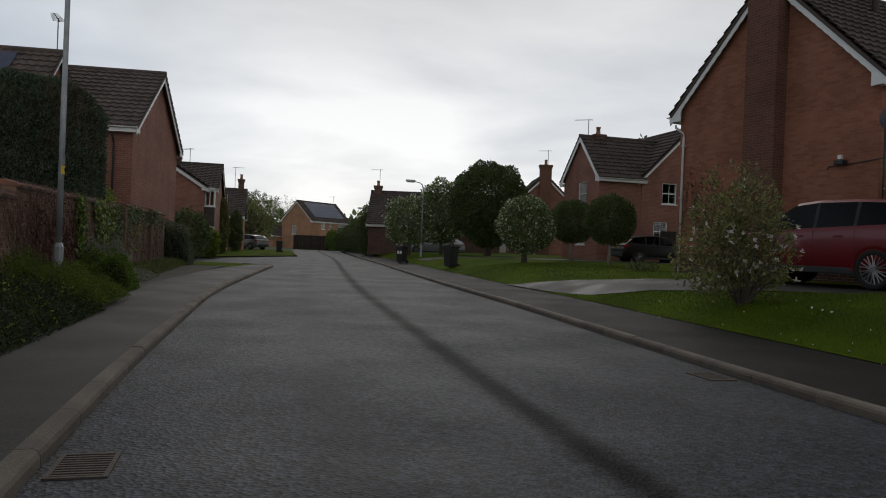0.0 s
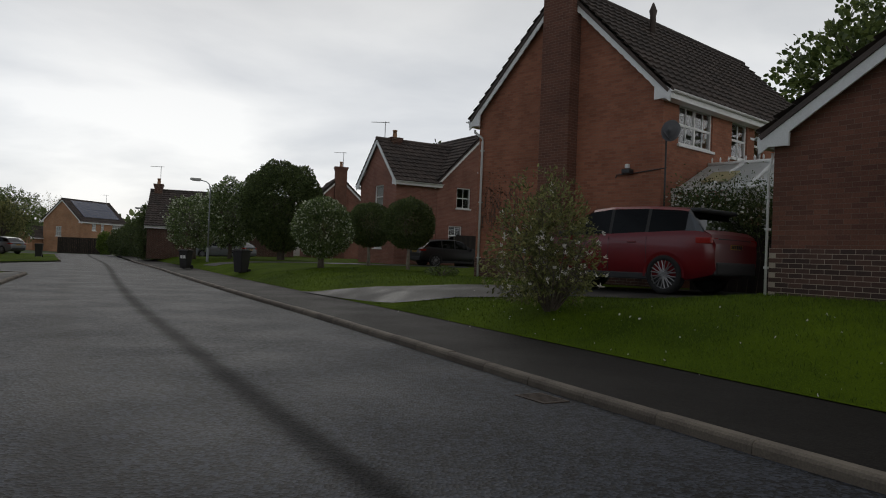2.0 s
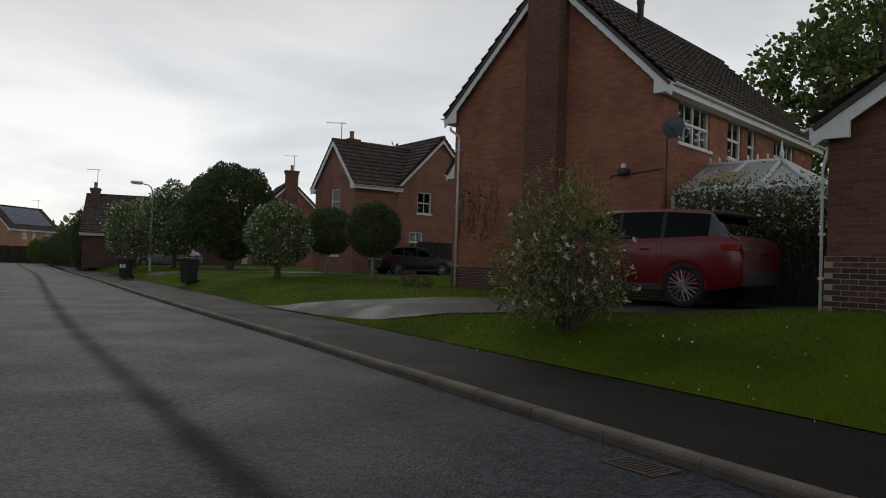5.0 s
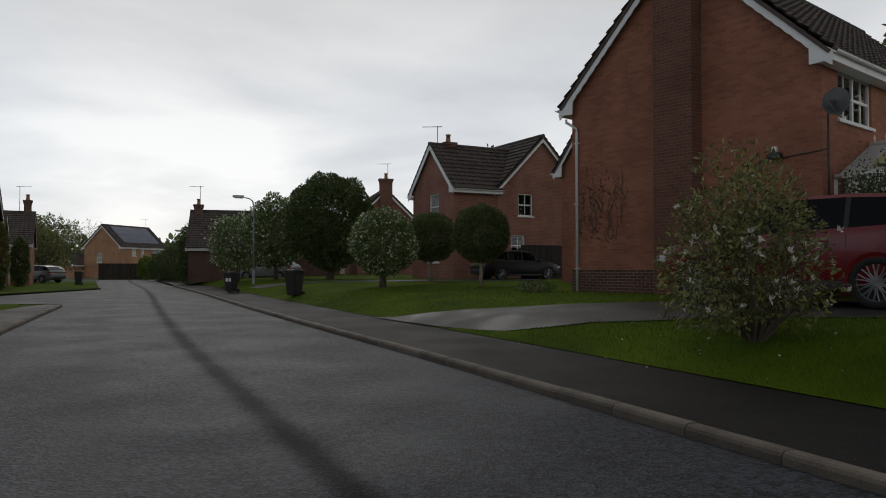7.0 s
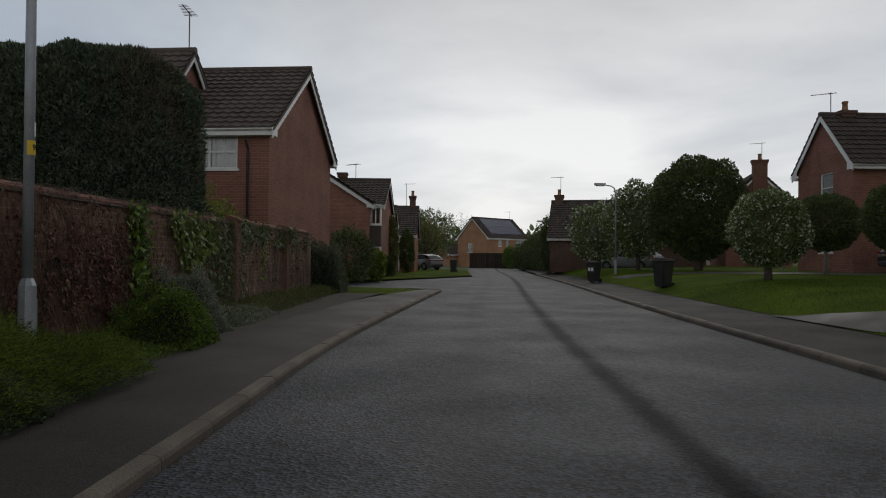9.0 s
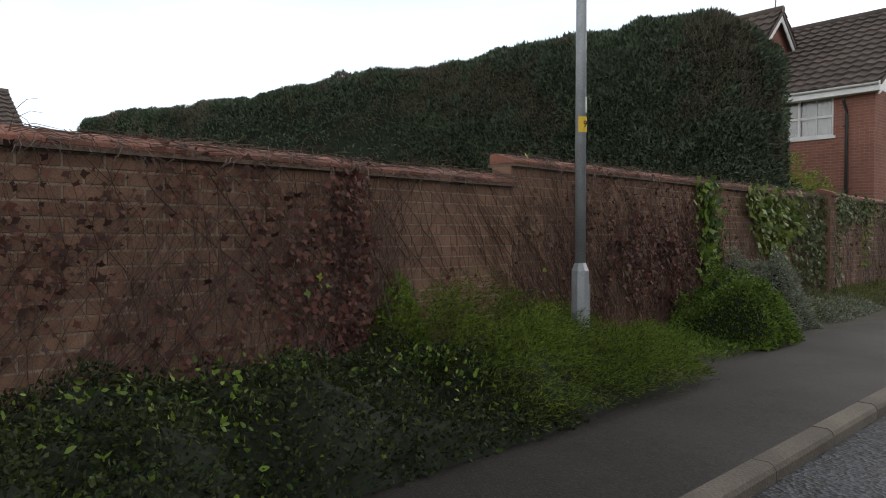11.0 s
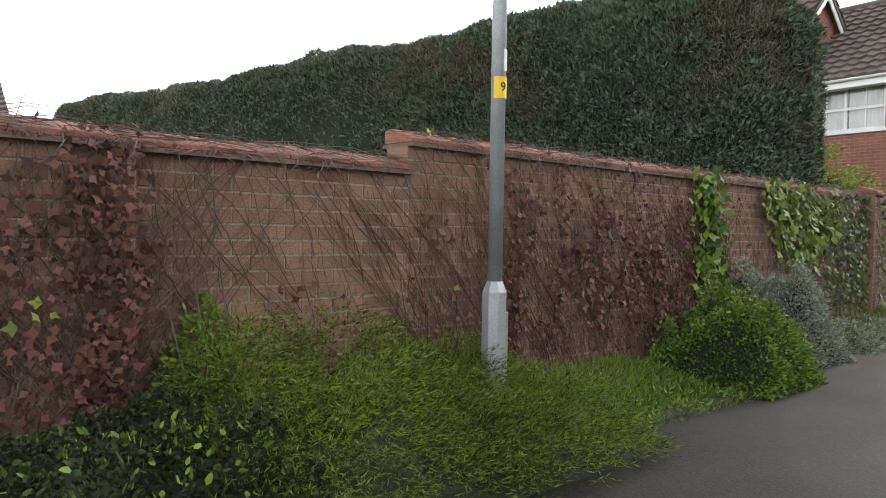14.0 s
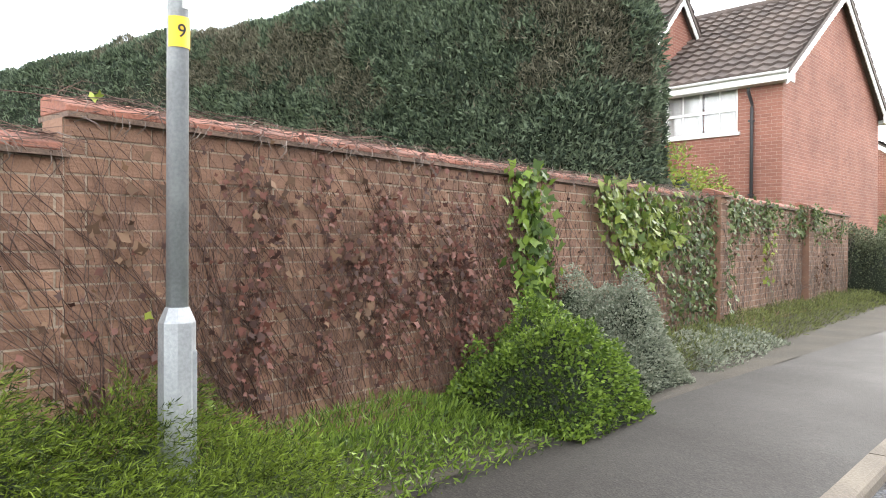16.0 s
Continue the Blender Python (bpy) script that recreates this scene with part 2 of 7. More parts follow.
def asphalt_mat(name, dark, light, scale, track, gloss=0.4, joint=0.0, relief=1.0):
    m = bpy.data.materials.new(name)
    m.use_nodes = True
    nt = m.node_tree
    b = nt.nodes["Principled BSDF"]
    tc = nt.nodes.new("ShaderNodeTexCoord")
    vo = nd(nt, "ShaderNodeTexVoronoi", Scale=scale); nt.links.new(tc.outputs["Object"], vo.inputs["Vector"])
    n1 = nd(nt, "ShaderNodeTexNoise", Scale=9.0, Detail=6.0, Roughness=0.7); nt.links.new(tc.outputs["Object"], n1.inputs["Vector"])
    mp = nt.nodes.new("ShaderNodeCombineXYZ")
    for k, way in enumerate(((0.877 * 1.6, 0.48 * 1.6, 0), (-0.48 * 0.25, 0.877 * 0.25, 0))):
        dot = nt.nodes.new("ShaderNodeVectorMath"); dot.operation = "DOT_PRODUCT"; dot.inputs[1].default_value = way
        nt.links.new(tc.outputs["Object"], dot.inputs[0]); nt.links.new(dot.outputs["Value"], mp.inputs[k])
    n2 = nd(nt, "ShaderNodeTexNoise", Scale=1.0, Detail=4.0, Roughness=0.6); nt.links.new(mp.outputs[0], n2.inputs["Vector"])
    mp2 = nd(nt, "ShaderNodeTexNoise", Scale=0.7, Detail=5.0); nt.links.new(tc.outputs["Object"], mp2.inputs["Vector"])
    sp = nt.nodes.new("ShaderNodeSeparateColor"); nt.links.new(vo.outputs["Color"], sp.inputs[0])

    def mul(a, k, c=None, add=0.0):
        q = nt.nodes.new("ShaderNodeMath"); q.operation = "MULTIPLY_ADD"; q.inputs[1].default_value = k; q.inputs[2].default_value = add
        nt.links.new(a, q.inputs[0])
        if c is not None:
            nt.links.new(c, q.inputs[2])
        return q.outputs[0]
    pw = nt.nodes.new("ShaderNodeMath"); pw.operation = "POWER"; pw.inputs[1].default_value = 2.0
    nt.links.new(sp.outputs[0], pw.inputs[0])
    v = mul(pw.outputs[0], 0.75 * (0.4 + 0.6 * relief), None, 0.26 * 0.6 * (1 - relief))
    v = mul(n1.outputs["Fac"], 0.3 + 0.3 * relief, v)
    v = mul(n2.outputs["Fac"], track, v)
    v = mul(mp2.outputs["Fac"], 0.18, v)
    r = nt.nodes.new("ShaderNodeValToRGB")
    mid = 0.26 + 0.15 + 0.15 * relief + track / 2 + 0.09
    r.color_ramp.elements[0].position, r.color_ramp.elements[0].color = max(0, mid - 0.26), (*dark, 1)
    r.color_ramp.elements[1].position, r.color_ramp.elements[1].color = min(1, mid + 0.26), (*light, 1)
    nt.links.new(v, r.inputs[0])
    col = r.outputs[0]
    if joint:
        # the tarred joint beside the middle of the street, with ragged edges
        at = nt.nodes.new("ShaderNodeAttribute"); at.attribute_name = "across"
        w = mul(n1.outputs["Fac"], 0.22, at.outputs["Fac"])
        w = mul(w, 1.0, None, -0.11 - joint)
        ab = nt.nodes.new("ShaderNodeMath"); ab.operation = "ABSOLUTE"; nt.links.new(w, ab.inputs[0])
        mj = nt.nodes.new("ShaderNodeMapRange"); mj.interpolation_type = "SMOOTHSTEP"
        for k, q in (("From Min", 0.03), ("From Max", 0.25), ("To Min", 0.25), ("To Max", 1.0)):
            mj.inputs[k].default_value = q
        nt.links.new(ab.outputs[0], mj.inputs[0])
        w2 = mul(n1.outputs["Fac"], 0.3, at.outputs["Fac"])
        w2 = mul(w2, 1.0, None, -0.15 + 1.25)
        ab2 = nt.nodes.new("ShaderNodeMath"); ab2.operation = "ABSOLUTE"; nt.links.new(w2, ab2.inputs[0])
        mj2 = nt.nodes.new("ShaderNodeMapRange"); mj2.interpolation_type = "SMOOTHSTEP"
        for k, q in (("From Min", 0.0), ("From Max", 0.4), ("To Min", 0.6), ("To Max", 1.0)):
            mj2.inputs[k].default_value = q
        nt.links.new(ab2.outputs[0], mj2.inputs[0])
        both = nt.nodes.new("ShaderNodeMath"); both.operation = "MULTIPLY"
        nt.links.new(mj.outputs[0], both.inputs[0]); nt.links.new(mj2.outputs[0], both.inputs[1])
        sc = nt.nodes.new("ShaderNodeVectorMath"); sc.operation = "SCALE"
        nt.links.new(col, sc.inputs[0]); nt.links.new(both.outputs[0], sc.inputs["Scale"])
        col = sc.outputs[0]
        nt.links.new(mul(mj.outputs[0], gloss), b.inputs["Specular IOR Level"])
    nt.links.new(col, b.inputs["Base Color"])
    mr = nt.nodes.new("ShaderNodeMapRange"); mr.inputs["From Min"].default_value, mr.inputs["From Max"].default_value = 0.35, 0.65
    mr.inputs["To Min"].default_value, mr.inputs["To Max"].default_value = 0.72, 0.62
    b.inputs["Specular IOR Level"].default_value = gloss
    nt.links.new(mp2.outputs["Fac"], mr.inputs[0]); nt.links.new(mr.outputs[0], b.inputs["Roughness"])
    bu = nd(nt, "ShaderNodeBump", Strength=relief, Distance=0.006); nt.links.new(vo.outputs["Distance"], bu.inputs["Height"])
    bu2 = nd(nt, "ShaderNodeBump", Strength=0.6 * relief, Distance=0.012); nt.links.new(n1.outputs["Fac"], bu2.inputs["Height"]); nt.links.new(bu.outputs[0], bu2.inputs["Normal"])
    nt.links.new(bu2.outputs[0], b.inputs["Normal"])
    MATS[name] = m
    return m


ASPHALT = asphalt_mat("asphalt_chipped", (0.001, 0.0012, 0.0018), (0.038, 0.045, 0.060), 38.0, 0.24, 0.28, 0.20)
# the right footpath has a darker, rougher asphalt than the left one
PAVE_R = asphalt_mat("pavement_asphalt_right", (0.004, 0.0036, 0.0032), (0.019, 0.0168, 0.015), 70.0, 0.3, 0.12, relief=0.5)
PAVE = asphalt_mat("pavement_asphalt_fine", (0.006, 0.0052, 0.0046), (0.030, 0.026, 0.0225), 90.0, 0.3, 0.22, relief=0.25)
KERB = mat("kerb_concrete", (0.165, 0.14, 0.11), (0.085, 0.07, 0.057), 0.9, 3, 60, 0.5, rnd=0.25)
DRIVE = mat("drive_concrete", (0.075, 0.073, 0.068), (0.012, 0.012, 0.0115), 0.5, 0.9, 50, 0.4, contrast=0.3, spec=0.22, rough2=0.75)
GRASS = mat("lawn_grass", (0.108, 0.165, 0.006), (0.036, 0.064, 0.004), 0.95, 0.5, 70, 1.0, contrast=0.3, dist=0.03, spec=0.06)
SOIL = mat("soil", (0.06, 0.05, 0.035), (0.03, 0.025, 0.018), 0.95, 2, 40, 0.8)
FIELD = mat("field_ground", (0.06, 0.09, 0.03), (0.035, 0.055, 0.02), 0.95, 0.2, 20, 0.5)


# ---- mesh helpers ----
def part(name, bm, material, parent=None, label=""):
    me = bpy.data.meshes.new(name)
    bm.normal_update()
    bm.to_mesh(me)
    bm.free()
    me.materials.append(material)
    ob = new(name, me)
    if parent is not None:
        ob.parent = parent
    if label:
        tagged(ob, label)
    return ob


def raw(name, verts, faces, material, parent=None, label="", smooth=False):
    me = bpy.data.meshes.new(name)
    me.from_pydata([tuple(v) for v in verts], [], [tuple(f) for f in faces])
    me.materials.append(material)
    if smooth:
        me.shade_smooth()
    ob = new(name, me)
    if parent is not None:
        ob.parent = parent
    if label:
        tagged(ob, label)
    return ob


def thing(name, m, label, category, group="", kind=""):
    ob = new(name)
    ob.empty_display_size = 0.2
    ob.matrix_world = m
    return tagged(ob, label, category, group, kind)


def box(bm, x0, x1, y0, y1, z0, z1, m=None, bevel=0.0):
    r = bmesh.ops.create_cube(bm, size=1.0)
    vs = r["verts"]
    bmesh.ops.scale(bm, vec=(x1 - x0, y1 - y0, z1 - z0), verts=vs)
    bmesh.ops.translate(bm, vec=((x0 + x1) / 2, (y0 + y1) / 2, (z0 + z1) / 2), verts=vs)
    if bevel:
        es = list({e for v in vs for e in v.link_edges})
        r = bmesh.ops.bevel(bm, geom=es, offset=bevel, segments=2, affect="EDGES", profile=0.6)
        vs = list({v for f in r["faces"] for v in f.verts} | {v for v in vs if v.is_valid})
    if m is not None:
        bmesh.ops.transform(bm, matrix=m, verts=[v for v in vs if v.is_valid])
    return vs


def tube(bm, pts, radii, sides=8, cap=True):
    """A tube through pts with a radius at each."""
    rings = []
    pts = [Vector(p) for p in pts]
    for i, p in enumerate(pts):
        a, b = pts[max(i - 1, 0)], pts[min(i + 1, len(pts) - 1)]
        q = (b - a).to_track_quat("Z", "Y")
        r = radii[i] if isinstance(radii, (list, tuple)) else radii
        rings.append([bm.verts.new(p + q @ Vector((r * math.cos(k * math.tau / sides), r * math.sin(k * math.tau / sides), 0))) for k in range(sides)])
    for a, b in zip(rings, rings[1:]):
        for k in range(sides):
            f = bm.faces.new((a[k], a[(k + 1) % sides], b[(k + 1) % sides], b[k]))
            f.smooth = sides > 5
    if cap:
        bm.faces.new(rings[0][::-1]); bm.faces.new(rings[-1])


def prism(bm, poly, axis_from, axis_to, m=None):
    """Extrude a polygon of (x, z) points from y = axis_from to y = axis_to."""
    a = [bm.verts.new((x, axis_from, z)) for x, z in poly]
    b = [bm.verts.new((x, axis_to, z)) for x, z in poly]
    bm.faces.new(a); bm.faces.new(b[::-1])
    n = len(poly)
    for i in range(n):
        bm.faces.new((a[(i + 1) % n], a[i], b[i], b[(i + 1) % n]))
    if m is not None:
        bmesh.ops.transform(bm, matrix=m, verts=a + b)


def frame2(o, ax):
    """A frame at o whose x runs along ax on the ground, and y into the depth behind it."""
    a = Vector((ax[0], ax[1], 0)).normalized()
    b = Vector((-a.y, a.x, 0))
    return Matrix(((a.x, b.x, 0, o[0]), (a.y, b.y, 0, o[1]), (0, 0, 1, o[2]), (0, 0, 0, 1)))


# ---- ground, road, kerbs ----
DX, DY = -0.48, 0.877


def at_sn(s, n):
    return (DX * s + 0.877 * n, DY * s + 0.48 * n)


def to_sn(x, y):
    return (DX * x + DY * y, 0.877 * x + 0.48 * y)


SL, NL = [-60, -10, 5.4, 9.9, 12.6, 15.2, 19.5, 30.4, 45, 56, 81, 100], [-0.3, -0.3, -0.23, -0.2, -0.05, -0.04, 0.26, 1.47, 3.2, 4.4, 5.5, 7.0]
SR, NR = [-60, -10, 5.9, 7.6, 10.3, 11.9, 16, 22.5, 30.8, 43, 60, 80, 100], [5.36, 5.36, 5.45, 5.61, 5.82, 5.95, 6.28, 6.63, 7.2, 8.2, 9.3, 10.8, 12.5]


def n_left(s):
    return float(np.mean([np.interp(s + k, SL, NL) for k in (-2, -1, 0, 1, 2)]))


def n_right(s):
    return float(np.mean([np.interp(s + k, SR, NR) for k in (-2, -1, 0, 1, 2)]))


def terrain(x, y):
    s, n = to_sn(x, y)
    s2 = min(max(s, -60), 100)
    r, l = n - n_right(s2), n_left(s2) - n
    if r > 0:
        up = 0.22 * min(1, max(0, (r - 2.2) / 2.5)) * min(1, max(0, (12.0 - s) / 2.5))
        return up + float(np.interp(r, [0, 1.8, 2.0, 2.9, 4.2, 6, 14, 60], [0.1, 0.14, 0.17, 0.45, 0.61, 0.70, 0.80, 0.8]))
    if l > 0:
        return float(np.interp(l, [0, 1.75, 2.5, 60], [0.1, 0.13, 0.14, 0.2]))
    return 0.0


def strip(name, ss, edge_a, edge_b, z_fn, material, cols=4, label="", category="", kind="structure"):
    """A sheet that follows the road from edge_a(s) to edge_b(s)."""
    vs, fs = [], []
    for s in ss:
        a, b = edge_a(s), edge_b(s)
        for k in range(cols + 1):
            n = a + (b - a) * k / cols
            x, y = at_sn(s, n)
            vs.append((x, y, z_fn(x, y, s, n)))
    for i in range(len(ss) - 1):
        for k in range(cols):
            p = i * (cols + 1) + k
            fs.append((p, p + 1, p + cols + 2, p + cols + 1))
    ob = raw(name, vs, fs, material, smooth=True)
    at = ob.data.attributes.new("across", "FLOAT", "POINT")
    mid = [0.5 * (n_left(s) + n_right(s)) for s in ss for _ in range(cols + 1)]
    at.data.foreach_set("value", [to_sn(p[0], p[1])[1] - q for p, q in zip(vs, mid)])
    return tagged(ob, label, category, kind=kind)


def side_mouth(s):
    """How far the side turning opens the left edge of the street."""
    return max(0.0, min(2.2 * (s - 35), 9.0, (56 - s) * 0.44))


near_s = [-40 + 2 * k for k in range(20)] + [0.5 * k for k in range(0, 100)] + [50 + 2 * k for k in range(0, 24)]
road = strip("road", near_s, lambda s: n_left(s) - side_mouth(s), n_right,
             lambda x, y, s, n: 0.02 * math.cos((n - 0.5 * (n_left(s) + n_right(s))) / 6), ASPHALT, 8,
             "worn dark grey asphalt street, damp, with a darker seam", "road")
bm = bmesh.new()
box(bm, -70, 30, -4, 4.5, -0.1, 0.012, frame2((*at_sn(90, 9), 0), (-0.877, -0.48)))
tagged(part("road_bend", bm, ASPHALT), "grey asphalt where the street bends away", "road", kind="structure")
pave_r = strip("pavement_right", near_s, lambda s: n_right(s) + 0.12, lambda s: n_right(s) + 1.87, lambda x, y, s, n: 0.1 + 0.022 * (n - n_right(s)), PAVE_R, 3, "dark asphalt footpath beside the lawns", "pavement")
pave_l = strip("pavement_left", [s for s in near_s if s <= 35.5], lambda s: n_left(s) - 0.16 - 1.46 * math.cos(min(1, max(0, (s - 25) / 10.6)) * math.pi / 2) ** 0.7, lambda s: n_left(s) - 0.12, lambda x, y, s, n: 0.1 + 0.018 * (n_left(s) - n), PAVE, 3, "dark asphalt footpath beside the garden wall", "pavement")
verge_l = strip("verge", [s for s in near_s if s <= 31], lambda s: n_left(s) - 3.4, lambda s: n_left(s) - 1.60, lambda x, y, s, n: 0.125 + 0.02 * math.sin(5 * x) * math.sin(4 * y), SOIL, 6, "dark soil verge at the foot of the garden wall", "verge")
lawn_r = strip("lawn_right", near_s, lambda s: n_right(s) + 1.85, lambda s: n_right(s) + 40, lambda x, y, s, n: terrain(x, y) + 0.004, GRASS, 70, "mown green front lawns sloping up to the houses", "lawn")

# the ground sheet
gx = [-900, -500, -300, -200, -150] + [-120 + 4 * k for k in range(61)] + [150, 200, 300, 500, 900]
gy = [-900, -500, -300, -200, -120, -80] + [-60 + 4 * k for k in range(61)] + [220, 300, 500, 900]
gv, gf = [], []
for y in gy:
    for x in gx:
        s, n = to_sn(x, y)
        inside = -66 < s < 106 and n_left(min(max(s, -60), 100)) - 14 < n < n_right(min(max(s, -60), 100)) + 9
        gv.append((x, y, -0.25 if inside else terrain(x, y) - 0.08))
for j in range(len(gy) - 1):
    for i in range(len(gx) - 1):
        p = j * len(gx) + i
        gf.append((p, p + 1, p + len(gx) + 1, p + len(gx)))
tagged(raw("ground", gv, gf, FIELD), "dull green open ground beyond the houses", "ground", kind="structure")
garden_l = strip("lawn_left", [s for s in near_s if s <= 29], lambda s: n_left(s) - 45, lambda s: n_left(s) - 3.38, lambda x, y, s, n: 0.12, GRASS, 12, "green garden ground behind the wall", "lawn")
verge_far = strip("verge_far", [s for s in near_s if 56 <= s <= 84], lambda s: n_left(s) - 40, lambda s: n_left(s) - 0.1, lambda x, y, s, n: 0.1, GRASS, 8, "green lawns beside the far part of the street", "lawn")
verge_mid = strip("verge_mid", [s for s in near_s if 31 <= s <= 56], lambda s: n_left(s) - 45, lambda s: n_left(s) - side_mouth(s) - 0.1, lambda x, y, s, n: 0.088, GRASS, 8, "green lawn at the side turning", "lawn")


# ---- houses ----
def panel(bm, w, h, openings, thick, m):
    """A wall w wide and h high with through openings (x, z, w, h); its outer face looks along -y of m."""
    xs = sorted({0, w, *[o[0] for o in openings], *[o[0] + o[2] for o in openings]})
    zs = sorted({0, h, *[o[1] for o in openings], *[o[1] + o[3] for o in openings]})
    for x0, x1 in zip(xs, xs[1:]):
        for z0, z1 in zip(zs, zs[1:]):
            cx, cz = (x0 + x1) / 2, (z0 + z1) / 2
            if any(o[0] < cx < o[0] + o[2] and o[1] < cz < o[1] + o[3] for o in openings):
                continue
            box(bm, x0, x1, 0, thick, z0, z1, m)
    bmesh.ops.remove_doubles(bm, verts=bm.verts, dist=0.0005)
    bm.verts.index_update()
    inner = {}
    for f in bm.faces:
        inner.setdefault(tuple(sorted(v.index for v in f.verts)), []).append(f)
    bmesh.ops.delete(bm, geom=[f for fs in inner.values() if len(fs) > 1 for f in fs], context="FACES_ONLY")


def window(parent, m, w, h, cols=2, rows=2, lights=1, drawn=0.47, curtain=True, frame_mat=None):
    """A casement window in an opening; m: its lower left outer corner, x along the wall, y inwards."""
    fm = frame_mat or WHITE
    f, d0, d1 = 0.055, 0.05, 0.11
    bm = bmesh.new()
    panel(bm, w, h, [(f, f, w - 2 * f, h - 2 * f)], d1 - d0, m @ Matrix.Translation((0, d0, 0)))
    win = part("window", bm, fm, parent)
    lw = w / lights
    bars = [(k * lw - f / 2, k * lw + f / 2, d0, d1, f, h - f) for k in range(1, lights)]
    bars += [(k * lw + lw * c / cols - 0.012, k * lw + lw * c / cols + 0.012, d0 + 0.01, d1 - 0.02, f, h - f) for k in range(lights) for c in range(1, cols)]
    wide = 0.03 if rows == 2 else 0.014
    bars += [(f, w - f, d0 + 0.008, d1 - 0.015, h * r / rows - wide, h * r / rows + wide) for r in range(1, rows)]
    for q in bars:
        bm = bmesh.new()
        box(bm, *q, m)
        part("glazing_bar", bm, fm, win)
    bm = bmesh.new()
    box(bm, f, w - f, 0.075, 0.083, f, h - f, m)
    p = part("pane", bm, GLASS, win, "clear window glass")
    p.visible_shadow = False
    bm = bmesh.new()
    box(bm, -0.06, w + 0.06, -0.06, 0.11, -0.07, -0.002, m)
    part("sill", bm, fm, win)
    if curtain:
        for x0, x1 in ((0.03, w * drawn), (w * (1 - drawn), w - 0.03)):
            bm = bmesh.new()
            k, v0 = 10, None
            for i in range(k + 1):
                x = x0 + (x1 - x0) * i / k
                y = 0.135 + 0.015 * math.sin(i * 2.2)
                a, b = bm.verts.new(m @ Vector((x, y, 0))), bm.verts.new(m @ Vector((x, y, h)))
                if v0:
                    bm.faces.new((v0[0], a, b, v0[1]))
                v0 = (a, b)
            part("curtain", bm, CURTAIN, win, "pale hanging curtain")
    return win


def tiles(parent, p_eave, p_ridge, y0, y1, material, cut=None, name="roof"):
    """A slope of interlocking tiles: (x, z) at eave and ridge, from y0 to y1. cut(f, y): keep a tile at share f of the way up?"""
    ex, ez = p_eave
    rx, rz = p_ridge
    ln = math.hypot(rx - ex, rz - ez)
    dx, dz = (rx - ex) / ln, (rz - ez) / ln
    nx, nz = (-dz, dx) if dx > 0 else (dz, -dx)
    if nz < 0:
        nx, nz = -nx, -nz
    rows = max(2, round(ln / 0.33))
    cols = max(2, round((y1 - y0) / 0.30))
    sub = 4
    vs, fs = [], []
    for r in range(rows):
        a0, a1 = ln * r / rows, min(ln, ln * (r + 1) / rows + 0.02)
        for c in range(cols):
            if cut and not cut((r + 0.5) / rows, y0 + (y1 - y0) * (c + 0.5) / cols):
                continue
            b = len(vs)
            jit = random.uniform(-0.004, 0.004)
            for k in range(sub + 1):
                y = y0 + (y1 - y0) * (c + k / sub) / cols
                hgt = 0.022 * math.cos(k / sub * math.tau) + 0.02
                for a, o in ((a0, 0.045 + jit), (a0, hgt * 0.0), (a1, 0.0)):
                    lift = (hgt + o) if o else (hgt - 0.015 if a == a1 else hgt - 0.02)
                    vs.append((ex + dx * a + nx * lift, y, ez + dz * a + nz * lift))
            for k in range(sub):
                p, q = b + 3 * k, b + 3 * k + 3
                fs += [(p, q, q + 2, p + 2), (p + 1, q + 1, q, p)]
    b = len(vs)
    if not cut:
        for a in (0, ln):
            for y in (y0, y1):
                for o in (-0.02, -0.10):
                    vs.append((ex + dx * a + nx * o, y, ez + dz * a + nz * o))
        fs += [(b, b + 2, b + 6, b + 4), (b + 1, b + 5, b + 7, b + 3), (b, b + 1, b + 3, b + 2), (b + 4, b + 6, b + 7, b + 5), (b, b + 4, b + 5, b + 1), (b + 2, b + 3, b + 7, b + 6)]
    return raw(name, vs, fs, material, parent)


def barge(parent, x0, z0, x1, z1, y, depth=0.27, scallop=True, material=None):
    """A painted bargeboard with a wavy lower edge, from the eave to the apex."""
    ln = math.hypot(x1 - x0, z1 - z0)
    n = max(4, int(ln / 0.05))
    bm = bmesh.new()
    up, lo = [], []
    for i in range(n + 1):
        f = i / n
        d = depth + (0.028 * abs(math.sin(f * ln / 0.28 * math.pi)) if scallop else 0)
        for yy, lst in ((y, 0), (y + 0.03, 1)):
            up.append(bm.verts.new((x0 + (x1 - x0) * f, yy, z0 + (z1 - z0) * f)))
            lo.append(bm.verts.new((x0 + (x1 - x0) * f, yy, z0 + (z1 - z0) * f - d)))
    for i in range(n):
        a, b = 2 * i, 2 * i + 2
        for quad in ((up[a], up[b], lo[b], lo[a]), (up[a + 1], lo[a + 1], lo[b + 1], up[b + 1]), (lo[a], lo[b], lo[b + 1], lo[a + 1]), (up[a], up[a + 1], up[b + 1], up[b])):
            bm.faces.new(quad)
    return part("bargeboard", bm, material or WHITE, parent)


